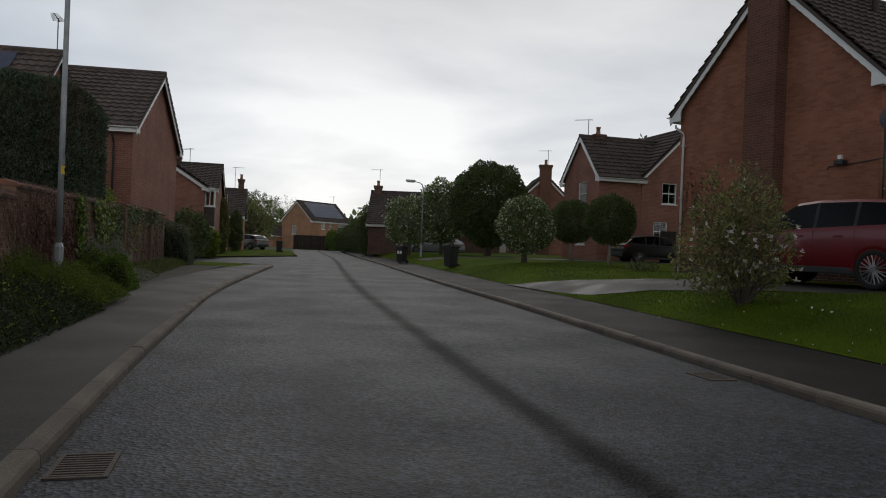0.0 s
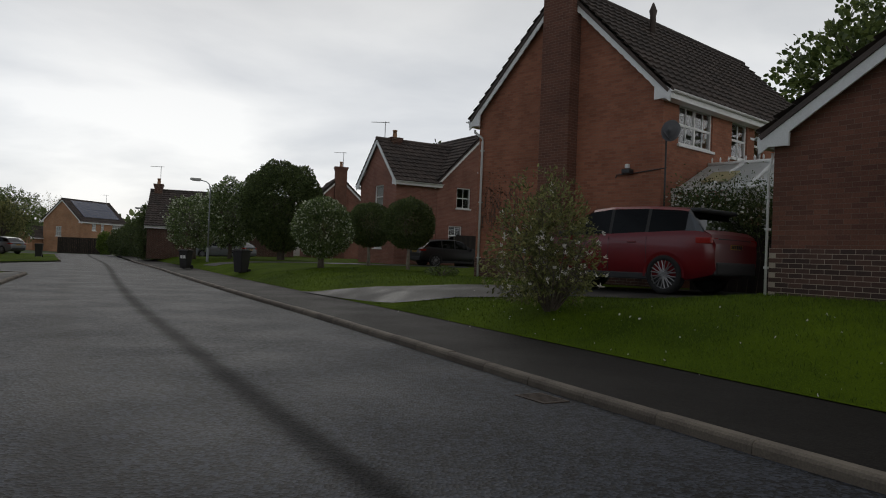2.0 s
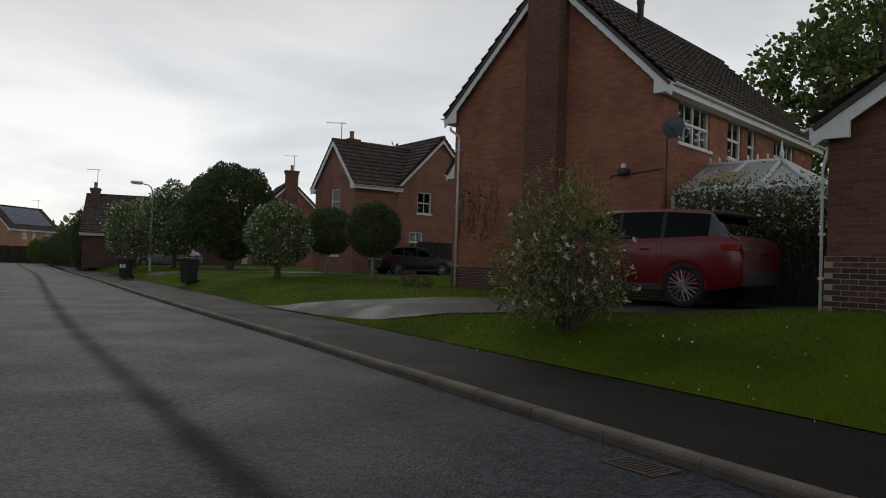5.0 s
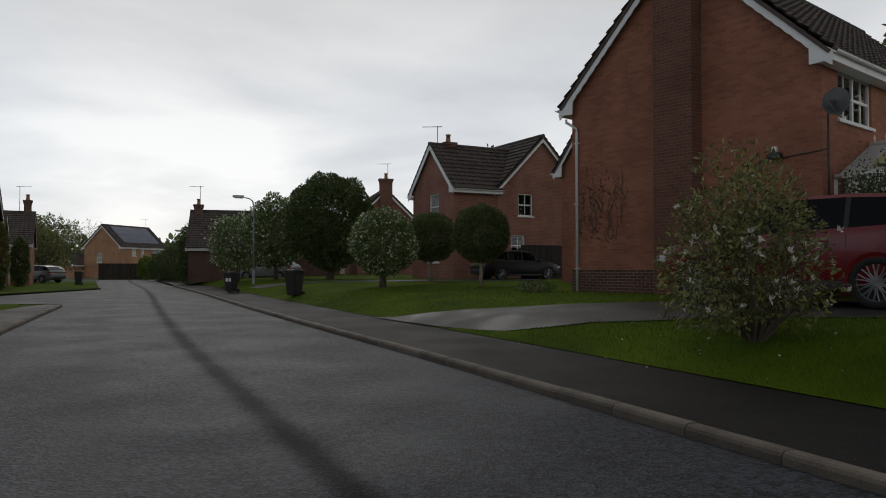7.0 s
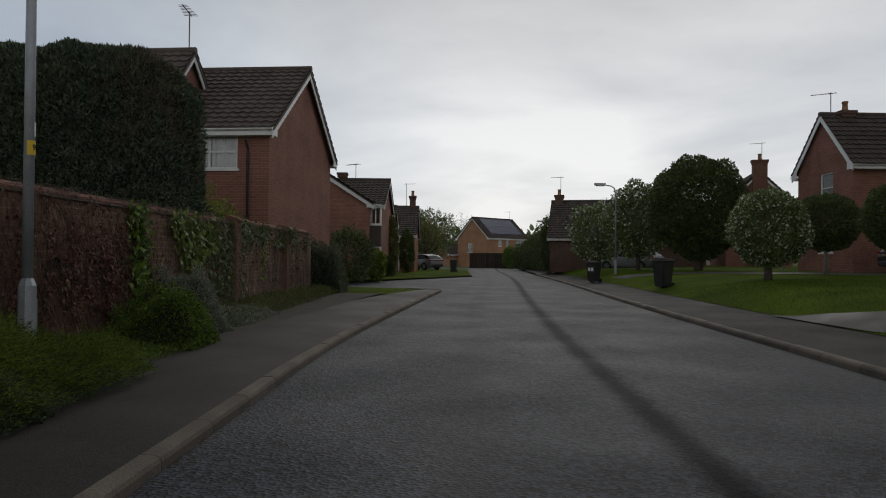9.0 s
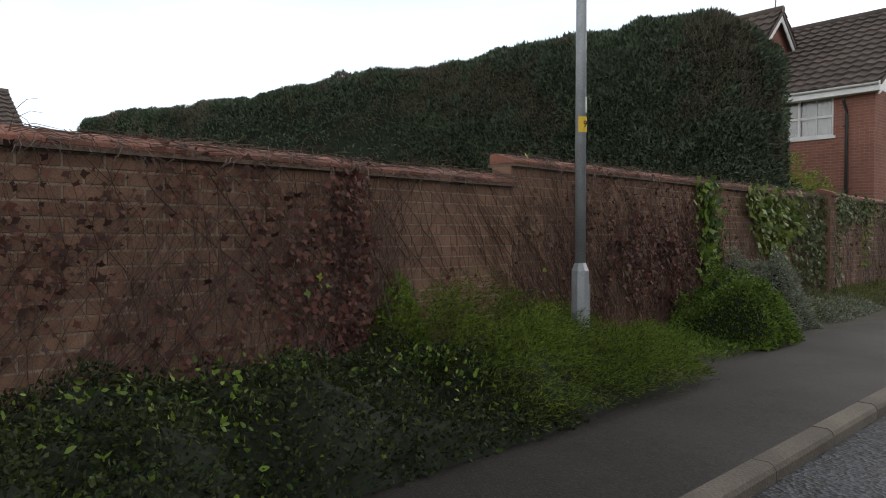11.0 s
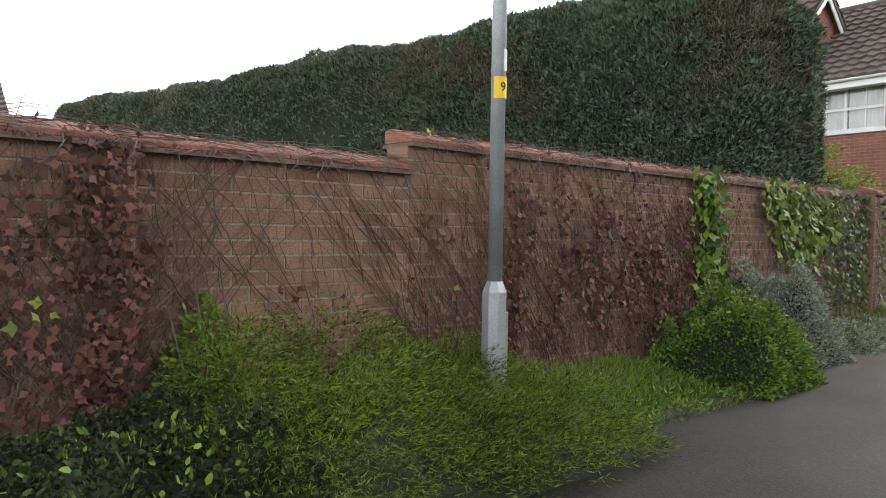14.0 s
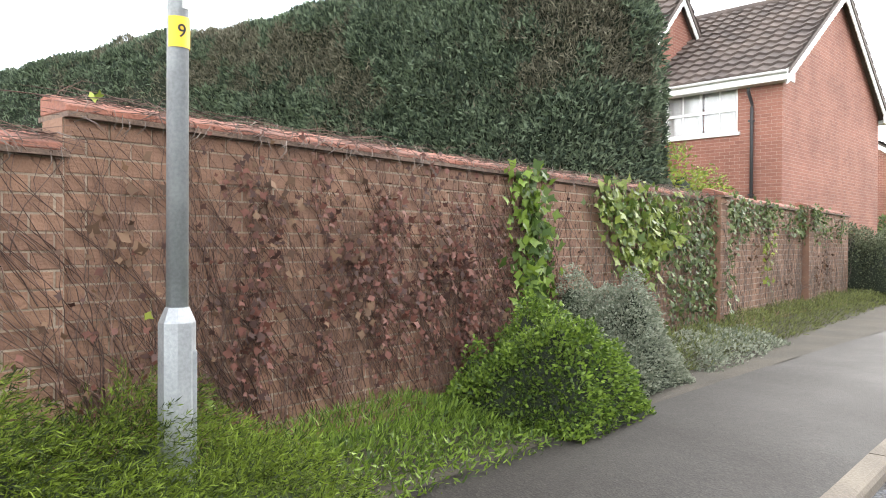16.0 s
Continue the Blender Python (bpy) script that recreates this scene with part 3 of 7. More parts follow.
def house(label, o, ax, W, L, eave, rise, brick, tile=None, ov=0.22, wins=(), roof_cut=None, roof_l=None, group="houses", plinth=None, gutter=None, name="house", detail=True, e=0.28, box_in=0.16, scallop=True, drop=0.2):
    """A gabled house: x along the gable that faces the viewer, y into the depth, eave and rise in metres over o.
    wins: (side, x, z, w, h, cols, rows, lights) with side f, r, l or b."""
    tile, gutter = tile or TILE, gutter or WHITE
    root = thing(name, frame2(o, ax), label, "house", group)
    frames = {"f": (Matrix.Identity(4), W), "r": (Matrix(((0, -1, 0, W), (1, 0, 0, 0), (0, 0, 1, 0), (0, 0, 0, 1))), L),
              "l": (Matrix(((0, 1, 0, 0), (-1, 0, 0, L), (0, 0, 1, 0), (0, 0, 0, 1))), L), "b": (Matrix(((-1, 0, 0, W), (0, -1, 0, L), (0, 0, 1, 0), (0, 0, 0, 1))), W)}
    t = 0.28
    for side, (m, w) in frames.items():
        bm = bmesh.new()
        ops = [(q[1], q[2], q[3], q[4]) for q in wins if q[0] == side]
        if side in "rl":
            panel(bm, w - 2 * t, eave, [(a - t, b, c, d) for a, b, c, d in ops], t, m @ Matrix.Translation((t, 0, 0)))
        else:
            panel(bm, w, eave, ops, t, m)
            prism(bm, [(0, eave - 0.003), (w, eave - 0.003), (w / 2, eave + rise)], 0.001, t - 0.001, m)
        part("wall", bm, brick, root)
        for q in wins:
            if q[0] == side:
                window(root, m @ Matrix.Translation((q[1], 0, q[2])), q[3], q[4], *(q[5:9] if len(q) > 5 else (2, 2, 1)))
    bm = bmesh.new()
    box(bm, t + 0.02, W - t - 0.02, t + 0.02, L - t - 0.02, eave / 2 - 0.15, eave / 2 + 0.05)
    box(bm, t + 0.02, W - t - 0.02, t + 0.02, L - t - 0.02, 0.0, 0.1)
    box(bm, t + 0.02, W - t - 0.02, t + 0.02, L - t - 0.02, eave - 0.06, eave - 0.02)
    box(bm, t + 0.02, W - t - 0.02, L * 0.5, L * 0.5 + 0.1, 0.1, eave - 0.06)
    part("inner_floor", bm, ROOM, root)
    k = rise / (W / 2)
    ra, rb = (-e, eave - e * k + 0.12), (W / 2, eave + rise + 0.12)
    rc = (W + e, eave - e * k + 0.12)
    tiles(root, ra, rb, -ov, roof_l or L + ov, tile, roof_cut and roof_cut[0])
    tiles(root, rc, rb, -ov, roof_l or L + ov, tile, roof_cut and roof_cut[1])
    bm = bmesh.new()
    tube(bm, [(W / 2, -ov - 0.01, rb[1] + 0.0), (W / 2, roof_l or L + ov + 0.01, rb[1] + 0.0)], 0.11, 10)
    part("ridge_tiles", bm, tile, root)
    for y in ((-ov + 0.03, L + ov - 0.06) if detail and not roof_l else (-ov + 0.03,)):
        barge(root, -e, ra[1] - 0.04, W / 2, rb[1] - 0.04, y, scallop=scallop)
        barge(root, W + e, rc[1] - 0.04, W / 2, rb[1] - 0.04, y, scallop=scallop)
    for sx, x0 in ((-1, -e), (1, W + e)):
        bm = bmesh.new()
        xa, xb = sorted((x0, x0 - sx * (e - 0.01)))
        # soffit, fascia
        box(bm, xa, xb, -ov + 0.07, L + ov - 0.07, ra[1] - 0.22, ra[1] - 0.19)
        box(bm, *(sorted((x0, x0 + sx * 0.025))), -ov + 0.03, L + ov - 0.03, ra[1] - 0.22, ra[1] - 0.03)
        part("fascia", bm, WHITE, root)
        bm = bmesh.new()
        # the boxed eave closes under the sloping board
        xi = x0 - sx * (e + box_in)
        prism(bm, [(x0, ra[1] - drop), (xi, ra[1] - drop - 0.02), (xi, ra[1] - 0.1 + (e + box_in) * k), (x0, ra[1] + 0.0)], -ov + 0.026, -ov + 0.065)
        bmesh.ops.recalc_face_normals(bm, faces=bm.faces)
        part("box_end", bm, WHITE, root)
        bm = bmesh.new()
        prof = [(x0 + sx * (0.08 + 0.055 * math.cos(a)), ra[1] - 0.03 + 0.055 * math.sin(a)) for a in [math.pi + math.pi * q / 6 for q in range(7)]]
        prof += [(x0 + sx * (0.08 + 0.045 * math.cos(a)), ra[1] - 0.03 + 0.045 * math.sin(a)) for a in [math.tau - math.pi * q / 6 for q in range(7)]]
        prism(bm, prof, -ov, L + ov)
        bmesh.ops.recalc_face_normals(bm, faces=bm.faces)
        part("gutter", bm, gutter, root)
    if plinth:
        bm = bmesh.new()
        z = plinth[0]
        box(bm, -0.012, W + 0.012, -0.012, 0.0, 0, z)
        part("plinth", bm, plinth[1], root)
        for x in (-0.012, W):
            bm = bmesh.new()
            box(bm, x, x + 0.012, 0, L, 0, z)
            part("plinth", bm, plinth[1], root)
    return root


def downpipe(parent, x, y, z0, z1, material, kick=0.25, r=0.036):
    bm = bmesh.new()
    tube(bm, [(x - kick, y, z1), (x - kick, y, z1 - 0.08), (x, y, z1 - 0.3), (x, y, z1 - 0.4), (x, y, z0)], r, 10)
    for z in (z0 + 0.6, (z0 + z1) / 2, z1 - 0.7):
        box(bm, x - r * 1.45, x + r * 1.45, y - r * 1.2, y + 0.06, z, z + 0.035)
    return part("downpipe", bm, material, parent)


def chimney(parent, x, y, w, d, z0, z1, brick, pots=1, name="chimney"):
    bm = bmesh.new()
    box(bm, x, x + w, y, y + d, z0, z1 - 0.3)
    box(bm, x - 0.04, x + w + 0.04, y - 0.04, y + d + 0.04, z1 - 0.3, z1 - 0.15)
    box(bm, x - 0.08, x + w + 0.08, y - 0.08, y + d + 0.08, z1 - 0.15, z1)
    ch = part(name, bm, brick, parent)
    for k in range(pots):
        bm = bmesh.new()
        px, py = x + w * (k + 0.5) / pots, y + d / 2
        tube(bm, [(px, py, z1 - 0.02), (px, py, z1 + 0.12), (px, py, z1 + 0.38), (px, py, z1 + 0.38), (px, py, z1 + 0.46)], [0.15, 0.13, 0.11, 0.14, 0.14], 12)
        part("chimney_pot", bm, BRICK_T, ch, "terracotta chimney pot")
    return ch


# big house with the chimney breast
U = (0.642, -0.767)
bo = (1.318 + U[0] * 0.22 + 0.767 * 0.2, 25.583 + U[1] * 0.22 + 0.642 * 0.2)
big = house("large red brick house with brick chimney breast and brown roof", (*bo, 0.55), U, 6.4, 10.5, 5.2, 3.15, BRICK,
            wins=[("r", 0.75, 3.85, 1.75, 1.02, 2, 2, 2, 0.04), ("r", 3.6, 3.85, 0.95, 1.02, 2, 2, 1, 0.04), ("r", 5.0, 3.85, 0.55, 1.02, 1, 2, 1, 0.04), ("r", 7.0, 3.85, 1.75, 1.02, 2, 2, 2, 0.04)], plinth=(0.75, BRICK_D))
chimney(big, 2.78, -0.42, 1.0, 0.42, 0, 10.3, BRICK_M, 2, "chimney_breast")
downpipe(big, 0.20, -0.06, 0.15, 4.75, GREYW, 0.35)
big_front = house("red brick front wing of the large house with a steep gable", tuple(Vector((*bo, 0.55)) + Vector((0.642, -0.767, 0)) * -6.65 + Vector((0.767, 0.642, 0)) * 7.2), U, 5.0, 4.0, 4.85, 3.2, BRICK,
                  wins=[("f", 0.85, 1.7, 0.6, 0.9, 1, 2, 1, 0.1)])
# garage
garage = house("brown brick garage with white bargeboards", (5.23, 14.0, 0.7), (0.48, -0.877), 5.6, 5.5, 2.66, 1.66, BRICK_G, plinth=(0.92, BRICK_D), name="garage", e=0.15, box_in=0.36, scallop=False)
downpipe(garage, -0.05, -0.05, 0.0, 2.4, GREYW, -0.05, 0.021)
# second house: wing towards the street and cross gable
h2o = (-1.36, 43.5)
R2 = (0.877, 0.48)
wing = house("red brick house wing with a gable towards the street", (h2o[0] - 0.48 * 4.67, h2o[1] + 0.877 * 4.67, 0.75), (0.48, -0.877), 4.67, 2.65, 4.85, 2.33, BRICK_B, roof_cut=(lambda f, y: y < 2.6 + 2.5 * f, lambda f, y: y < 2.6 + 2.5 * f), roof_l=5.2,
             wins=[("f", 2.0, 3.2, 1.1, 1.35, 1, 2, 1, 0.5), ("f", 2.0, 0.9, 1.1, 1.35, 1, 2, 1, 0.5)])
cross = house("red brick house with a gable and sash windows", (h2o[0] + R2[0] * 2.65 + 0.48 * 0.03, h2o[1] + R2[1] * 2.65 - 0.877 * 0.03, 0.75), R2, 5.7, 8, 4.85, 2.85, BRICK_B,
              wins=[("f", 1.32, 3.4, 0.95, 1.2, 2, 2, 1, 0.1), ("f", 0.85, 1.25, 0.9, 1.1, 2, 2, 1, 0.1)])
chimney(wing, 2.0, 0.7, 0.6, 0.6, 6.0, 7.45, BRICK_D, 1)
# house beside the garden wall
VL = (-0.38, 0.925)
left_house = house("red brick house with brown tiled roof beside the garden wall", (-16.565 + VL[0] * 0.3 - 0.925 * 0.2, 23.857 + VL[1] * 0.3 - 0.38 * 0.2, 0.1), VL, 7.3, 9.0, 4.95, 2.5, BRICK_B, TILE_L,
                   wins=[("l", 9.0 - 0.95 - 1.75, 3.72, 1.75, 1.02, 2, 2, 2)])
downpipe(left_house, -0.06, 0.62, 0.0, 4.6, BLACK, 0.2)
chimney(left_house, 3.3, 6.4, 0.7, 0.5, 7.0, 7.75, BRICK_D, 0)
rear_wing = house("brick house with solar panels on its brown tiled roof", (-16.565 + VL[0] * -0.9 - 0.925 * 3.3, 23.857 + VL[1] * -0.9 - 0.38 * 3.3, 0.1), VL, 5.2, 7, 4.9, 2.6, BRICK_B, TILE_L)
# farther houses on the left
FA, FD = Vector((0.887, 0.46, 0)), Vector((-0.46, 0.887, 0))


def by_front(a, d):
    """A place beside the corner of the front wing: a metres towards the street, d metres farther along it."""
    p = Vector((-25.4, 42.4, 0.1)) + FA * a + FD * d
    return tuple(p)


lh2 = house("red brick house with a dark tiled roof and a white bay", by_front(0.62, 0.8), (-0.46, 0.887), 8, 9, 4.2, 1.75, BRICK_B, scallop=False)
chimney(lh2, 3.8, 2.6, 0.5, 0.5, 5.5, 6.5, BRICK_D, 0)
porch_wing = house("lower brick house wing with a dark tiled roof", by_front(0.65, 8.9), (-0.46, 0.887), 4, 4, 3.6, 1.1, BRICK, scallop=False)
lh3 = house("brick house with a chimney behind small trees", by_front(1.85, 18), (-0.46, 0.887), 8, 10, 3.05, 2.4, BRICK, scallop=False,
            wins=[("l", 7.95, 2.0, 0.85, 0.95, 2, 2, 1)])
chimney(lh3, 3.7, 0.1, 0.6, 0.5, 5.0, 6.5, BRICK_D, 1)
# the two-storey bay beside the front wing, tile-hung between its windows
bay = Matrix.Translation(by_front(0.03, 0.25)) @ Matrix(((0.887, -0.46, 0, 0), (0.46, 0.887, 0, 0), (0, 0, 1, 0), (0, 0, 0, 1)))
bay = lh2.matrix_world.inverted() @ bay
for z0, z1, m in ((0.0, 0.78, BRICK_B), (1.78, 3.0, TILE), (4.06, 4.2, WHITE)):
    bm = bmesh.new()
    box(bm, 0.0, 0.6, 0.0, 0.54, z0, z1, bay)
    part("bay_panel", bm, m, lh2)
for z0, h in ((0.82, 0.94), (3.04, 1.0)):
    window(lh2, bay @ Matrix.Translation((0.0, 0.0, z0)), 0.6, h, 1, 1, 2, 0.2)
    bm = bmesh.new()
    box(bm, 0.56, 0.6, 0.12, 0.54, z0, z0 + h, bay)
    part("bay_panel", bm, WHITE, lh2)
porch = thing("porch", Matrix.Translation(by_front(1.2, 17.3)), "small white painted porch with a sloping brace", "porch")
bm = bmesh.new()
tube(bm, [(-0.5, -0.3, 1.75), (0.5, 0.1, 1.75)], 0.06, 6)
part("canopy", bm, WHITE, porch)
bm = bmesh.new()
tube(bm, [(-0.5, -0.3, 0.95), (0.35, 0.05, 1.72)], 0.05, 6)
part("brace", bm, WHITE, porch)
bm = bmesh.new()
tube(bm, [(-0.5, -0.3, 0.0), (-0.5, -0.3, 1.75)], 0.06, 6)
part("post", bm, WHITE, porch)
# house with solar panels at the bend
far_garage = house("small tan brick garage beside the far house", (-54.2, 103.6, -0.2), (0.96, -0.28), 3.3, 5, 2.1, 1.3, BRICK_T, name="garage", scallop=False)
solar = house("tan brick house with solar panels on its roof", (-50.4, 104.2, -0.2), (0.96, -0.28), 5.9, 9, 4.5, 2.75, BRICK_T,
              wins=[("f", 2.0, 2.3, 0.9, 1.3, 2, 2, 1), ("r", 2.2, 3.2, 0.8, 1.0, 2, 2, 1), ("r", 4.0, 3.2, 0.6, 1.0, 1, 2, 1), ("r", 6.3, 3.2, 2.4, 1.0, 2, 2, 2)])
far_r = house("dark roofed brick house with a chimney stack", (-22.5, 67.0, 0.3), (0.25, -0.97), 8, 11, 2.6, 2.8, BRICK_D)
chimney(far_r, 3.7, 0.1, 0.8, 0.6, 4.6, 6.0, BRICK_D, 1)
far_r2 = house("brick house behind the large tree with a tall chimney", (-8.9, 65.0, 0.6), (0.97, 0.26), 4.6, 8, 4.9, 2.2, BRICK_B)
chimney(far_r2, 1.8, -0.4, 1.0, 0.5, 0.0, 8.0, BRICK_M, 1)

# ---- line of the garden wall, houses behind it ----
WD = Vector((-0.4554, 0.8903, 0))
WN = Vector((0.8903, 0.4554, 0))


def on_wall(u, out=0.0, z=0.0):
    p = Vector((-9.07, 10.93, 0)) + WD * u + WN * out
    return Vector((p.x, p.y, z))


WALLM = frame2((-9.07, 10.93, 0.0), (-0.4554, 0.8903))
neighbour = house("brick house with a tiled roof behind the hedge", (-26.2, 3.95, 0.1), (-0.92, -0.39), 7, 12, 3.35, 2.2, BRICK, TILE_L, scallop=False)
far_r3 = house("brick house with a dark roof behind the trees", (-19.5, 78.0, 0.6), (0.97, 0.26), 5.5, 8, 4.6, 2.6, BRICK)
bend_house = house("brick house with a long brown roof at the bend", (-42.0, 112.0, -0.2), (0.9, 0.43), 9, 8, 3.0, 3.0, BRICK)
lh2_front = house("red brick house wing with a white sloping verge", (-25.4 - 0.887 * 8, 42.4 - 0.46 * 8, 0.1), (0.887, 0.46), 8, 5, 4.25, 2.55, BRICK_B)


# ---- kerbs and grates ----
def kerb_line(name, n_fn, sign, s0, s1, label):
    root = thing(name, Matrix.Identity(4), label, "kerb", kind="structure")
    bm = bmesh.new()
    prism(bm, [(0.0, -0.12), (0.125, -0.12), (0.125, 0.115), (0.035, 0.115), (0.012, 0.10), (0.0, 0.075)] if sign > 0 else [(0.0, -0.12), (0.0, 0.075), (-0.012, 0.10), (-0.035, 0.115), (-0.125, 0.115), (-0.125, -0.12)], 0.003, 0.909)
    bmesh.ops.recalc_face_normals(bm, faces=bm.faces)
    me = bpy.data.meshes.new("kerb_stone")
    bm.to_mesh(me); bm.free()
    me.materials.append(KERB)
    s = s0
    while s < s1:
        a, b = Vector((*at_sn(s, n_fn(s)), 0)), Vector((*at_sn(s + 0.912, n_fn(s + 0.912)), 0))
        d = (b - a).normalized()
        ob = new("kerb_stone", me)
        ob.parent = root
        ob.matrix_basis = Matrix(((d.y, d.x, 0, a.x), (-d.x, d.y, 0, a.y), (0, 0, 1, random.uniform(-0.006, 0.004)), (0, 0, 0, 1)))
        s += 0.912
    return root


kerb_line("kerb_left", lambda s: n_left(s) - 0.75 * max(0, s - 34) ** 2, -1, -8, 35.6, "weathered concrete kerb stones along the street")
kerb_line("kerb_left", n_left, -1, 56, 80, "weathered concrete kerb stones on the far street")
kerb_line("kerb_right", n_right, 1, -6, 62, "weathered concrete kerb stones along the street")


def drain(o, ax):
    root = thing("drain_grate", frame2(o, ax), "rusty iron road gully grate set in the asphalt", "drain", "drain grates")
    bm = bmesh.new()
    for x0, x1, y0, y1 in ((0, 0.3, 0, 0.025), (0, 0.3, 0.405, 0.43), (0, 0.025, 0.025, 0.405), (0.275, 0.3, 0.025, 0.405)):
        box(bm, x0, x1, y0, y1, 0, 0.014)
    part("frame", bm, RUST, root)
    for k in range(9):
        bm = bmesh.new()
        y = 0.04 + k * 0.041
        box(bm, 0.025, 0.275, y, y + 0.02, 0.0, 0.012)
        part("bar", bm, RUST, root)
    # no hole is cut: a black plate paints the dark below the bars
    bm = bmesh.new()
    box(bm, 0.025, 0.275, 0.025, 0.405, -0.002, 0.003)
    part("pit", bm, BLACK, root)


RUST = mat("rusty_iron", (0.075, 0.05, 0.035), (0.03, 0.024, 0.02), 0.75, 12, 90, 0.5)
drain((*at_sn(5.45, n_left(5.45) + 0.06), 0.014), (0.877, 0.48))
drain((*at_sn(7.75, n_right(7.75) - 0.40), 0.014), (0.877, 0.48))

# ---- driveway ----
sa = [(-1.95, 20.9), (-0.75, 19.0), (0.2, 18.2), (1.2, 17.5), (3.0, 16.5), (4.5, 15.5), (8, 13)]
na = [(-3.45, 23.7), (-2.4, 22.9), (-1.0, 21.5), (0.4, 20.8), (2.2, 20.2), (4.6, 19.8), (9, 18.5)]


def draped(name, ea, eb, material, lift, label, category, n=24, k=10):
    vs, fs = [], []
    tt = np.linspace(0, len(ea) - 1, n)
    for t in tt:
        a = [np.interp(t, range(len(ea)), [p[j] for p in ea]) for j in (0, 1)]
        b = [np.interp(t, range(len(eb)), [p[j] for p in eb]) for j in (0, 1)]
        for j in range(k + 1):
            x, y = a[0] + (b[0] - a[0]) * j / k, a[1] + (b[1] - a[1]) * j / k
            vs.append((x, y, terrain(x, y) + lift))
    for i in range(n - 1):
        for j in range(k):
            p = i * (k + 1) + j
            fs.append((p, p + 1, p + k + 2, p + k + 1))
    return tagged(raw(name, vs, fs, material, smooth=True), label, category, kind="structure")


draped("driveway", sa, na, DRIVE, 0.022, "pale damp concrete driveway up to the house", "driveway")
draped("driveway_far", [(-10.6, 41.5), (-6, 39.5), (2.5, 38)], [(-12, 44.2), (-6.5, 42), (2.5, 42)], DRIVE, 0.02, "grey driveway in front of the second house", "driveway")


# ---- foliage helpers ----
def leaf_mat(name, c1, c2, rough=0.55, trans=0.25, contrast=0.5):
    m = mat(name, c1, c2, rough, 1.3, 30, 0.0, rnd=0.8, contrast=contrast, spec=0.35)
    nt = m.node_tree
    b, o = nt.nodes["Principled BSDF"], nt.nodes["Material Output"]
    tr = nt.nodes.new("ShaderNodeBsdfTranslucent")
    nt.links.new(b.inputs["Base Color"].links[0].from_socket, tr.inputs["Color"])
    mx = nd(nt, "ShaderNodeMixShader"); mx.inputs[0].default_value = trans
    nt.links.new(b.outputs[0], mx.inputs[1]); nt.links.new(tr.outputs[0], mx.inputs[2]); nt.links.new(mx.outputs[0], o.inputs[0])
    return m


RNG = np.random.default_rng(7)


def leaves(name, P, N, size, material, parent=None, label="", aspect=0.5, loose=0.8, lobes=False, droop=0.0):
    """Small folded leaves at the points P that lean towards the directions N."""
    P, N = np.asarray(P, float), np.asarray(N, float)
    k = len(P)
    d = N + loose * RNG.normal(size=(k, 3))
    d[:, 2] -= droop
    d /= np.linalg.norm(d, axis=1)[:, None] + 1e-9
    a = np.cross(d, RNG.normal(size=(k, 3)))
    a /= np.linalg.norm(a, axis=1)[:, None] + 1e-9
    up = np.cross(a, d)
    L = (size * RNG.uniform(0.6, 1.35, k))[:, None]
    if lobes:
        # a three-pointed leaf that lies flat against N
        V = np.stack([P, P + L * (0.35 * up + 0.5 * a) , P + L * (0.55 * up + 0.18 * a + 0.04 * d), P + L * (1.0 * up + 0.06 * d), P + L * (0.55 * up - 0.18 * a + 0.04 * d), P + L * (0.35 * up - 0.5 * a)], 1).reshape(-1, 3)
        faces = np.array([[0, 1, 2, 3], [0, 3, 4, 5]])
        nv = 6
    elif aspect >= 0.35:
        # a broad leaf folded along its midrib
        w = aspect * 0.5
        V = np.stack([P, P + L * (0.28 * d + w * a + 0.07 * up), P + L * (0.68 * d + 0.8 * w * a + 0.06 * up), P + L * d, P + L * (0.68 * d - 0.8 * w * a + 0.06 * up), P + L * (0.28 * d - w * a + 0.07 * up)], 1).reshape(-1, 3)
        faces = np.array([[0, 1, 2, 3], [0, 3, 4, 5]])
        nv = 6
    else:
        # a folded blade along d
        V = np.stack([P, P + L * (0.45 * d + aspect * 0.5 * a + 0.08 * up), P + L * d, P + L * (0.45 * d - aspect * 0.5 * a + 0.08 * up)], 1).reshape(-1, 3)
        faces = np.array([[0, 1, 2, 3]])
        nv = 4
    F = (faces[None] + (np.arange(k) * nv)[:, None, None]).reshape(-1, 4)
    me = bpy.data.meshes.new(name)
    me.vertices.add(len(V)); me.vertices.foreach_set("co", V.ravel())
    me.loops.add(F.size); me.loops.foreach_set("vertex_index", F.ravel().astype(np.int32))
    me.polygons.add(len(F)); me.polygons.foreach_set("loop_start", np.arange(0, F.size, 4, dtype=np.int32))
    me.update(calc_edges=True)
    me.materials.append(material)
    ob = new(name, me)
    if parent is not None:
        ob.parent = parent
    if label:
        tagged(ob, label)
    return ob


def bumpy(P, freq, seed=0.0):
    return np.array([noise.noise(Vector((p[0] * freq + seed, p[1] * freq, p[2] * freq))) for p in P])


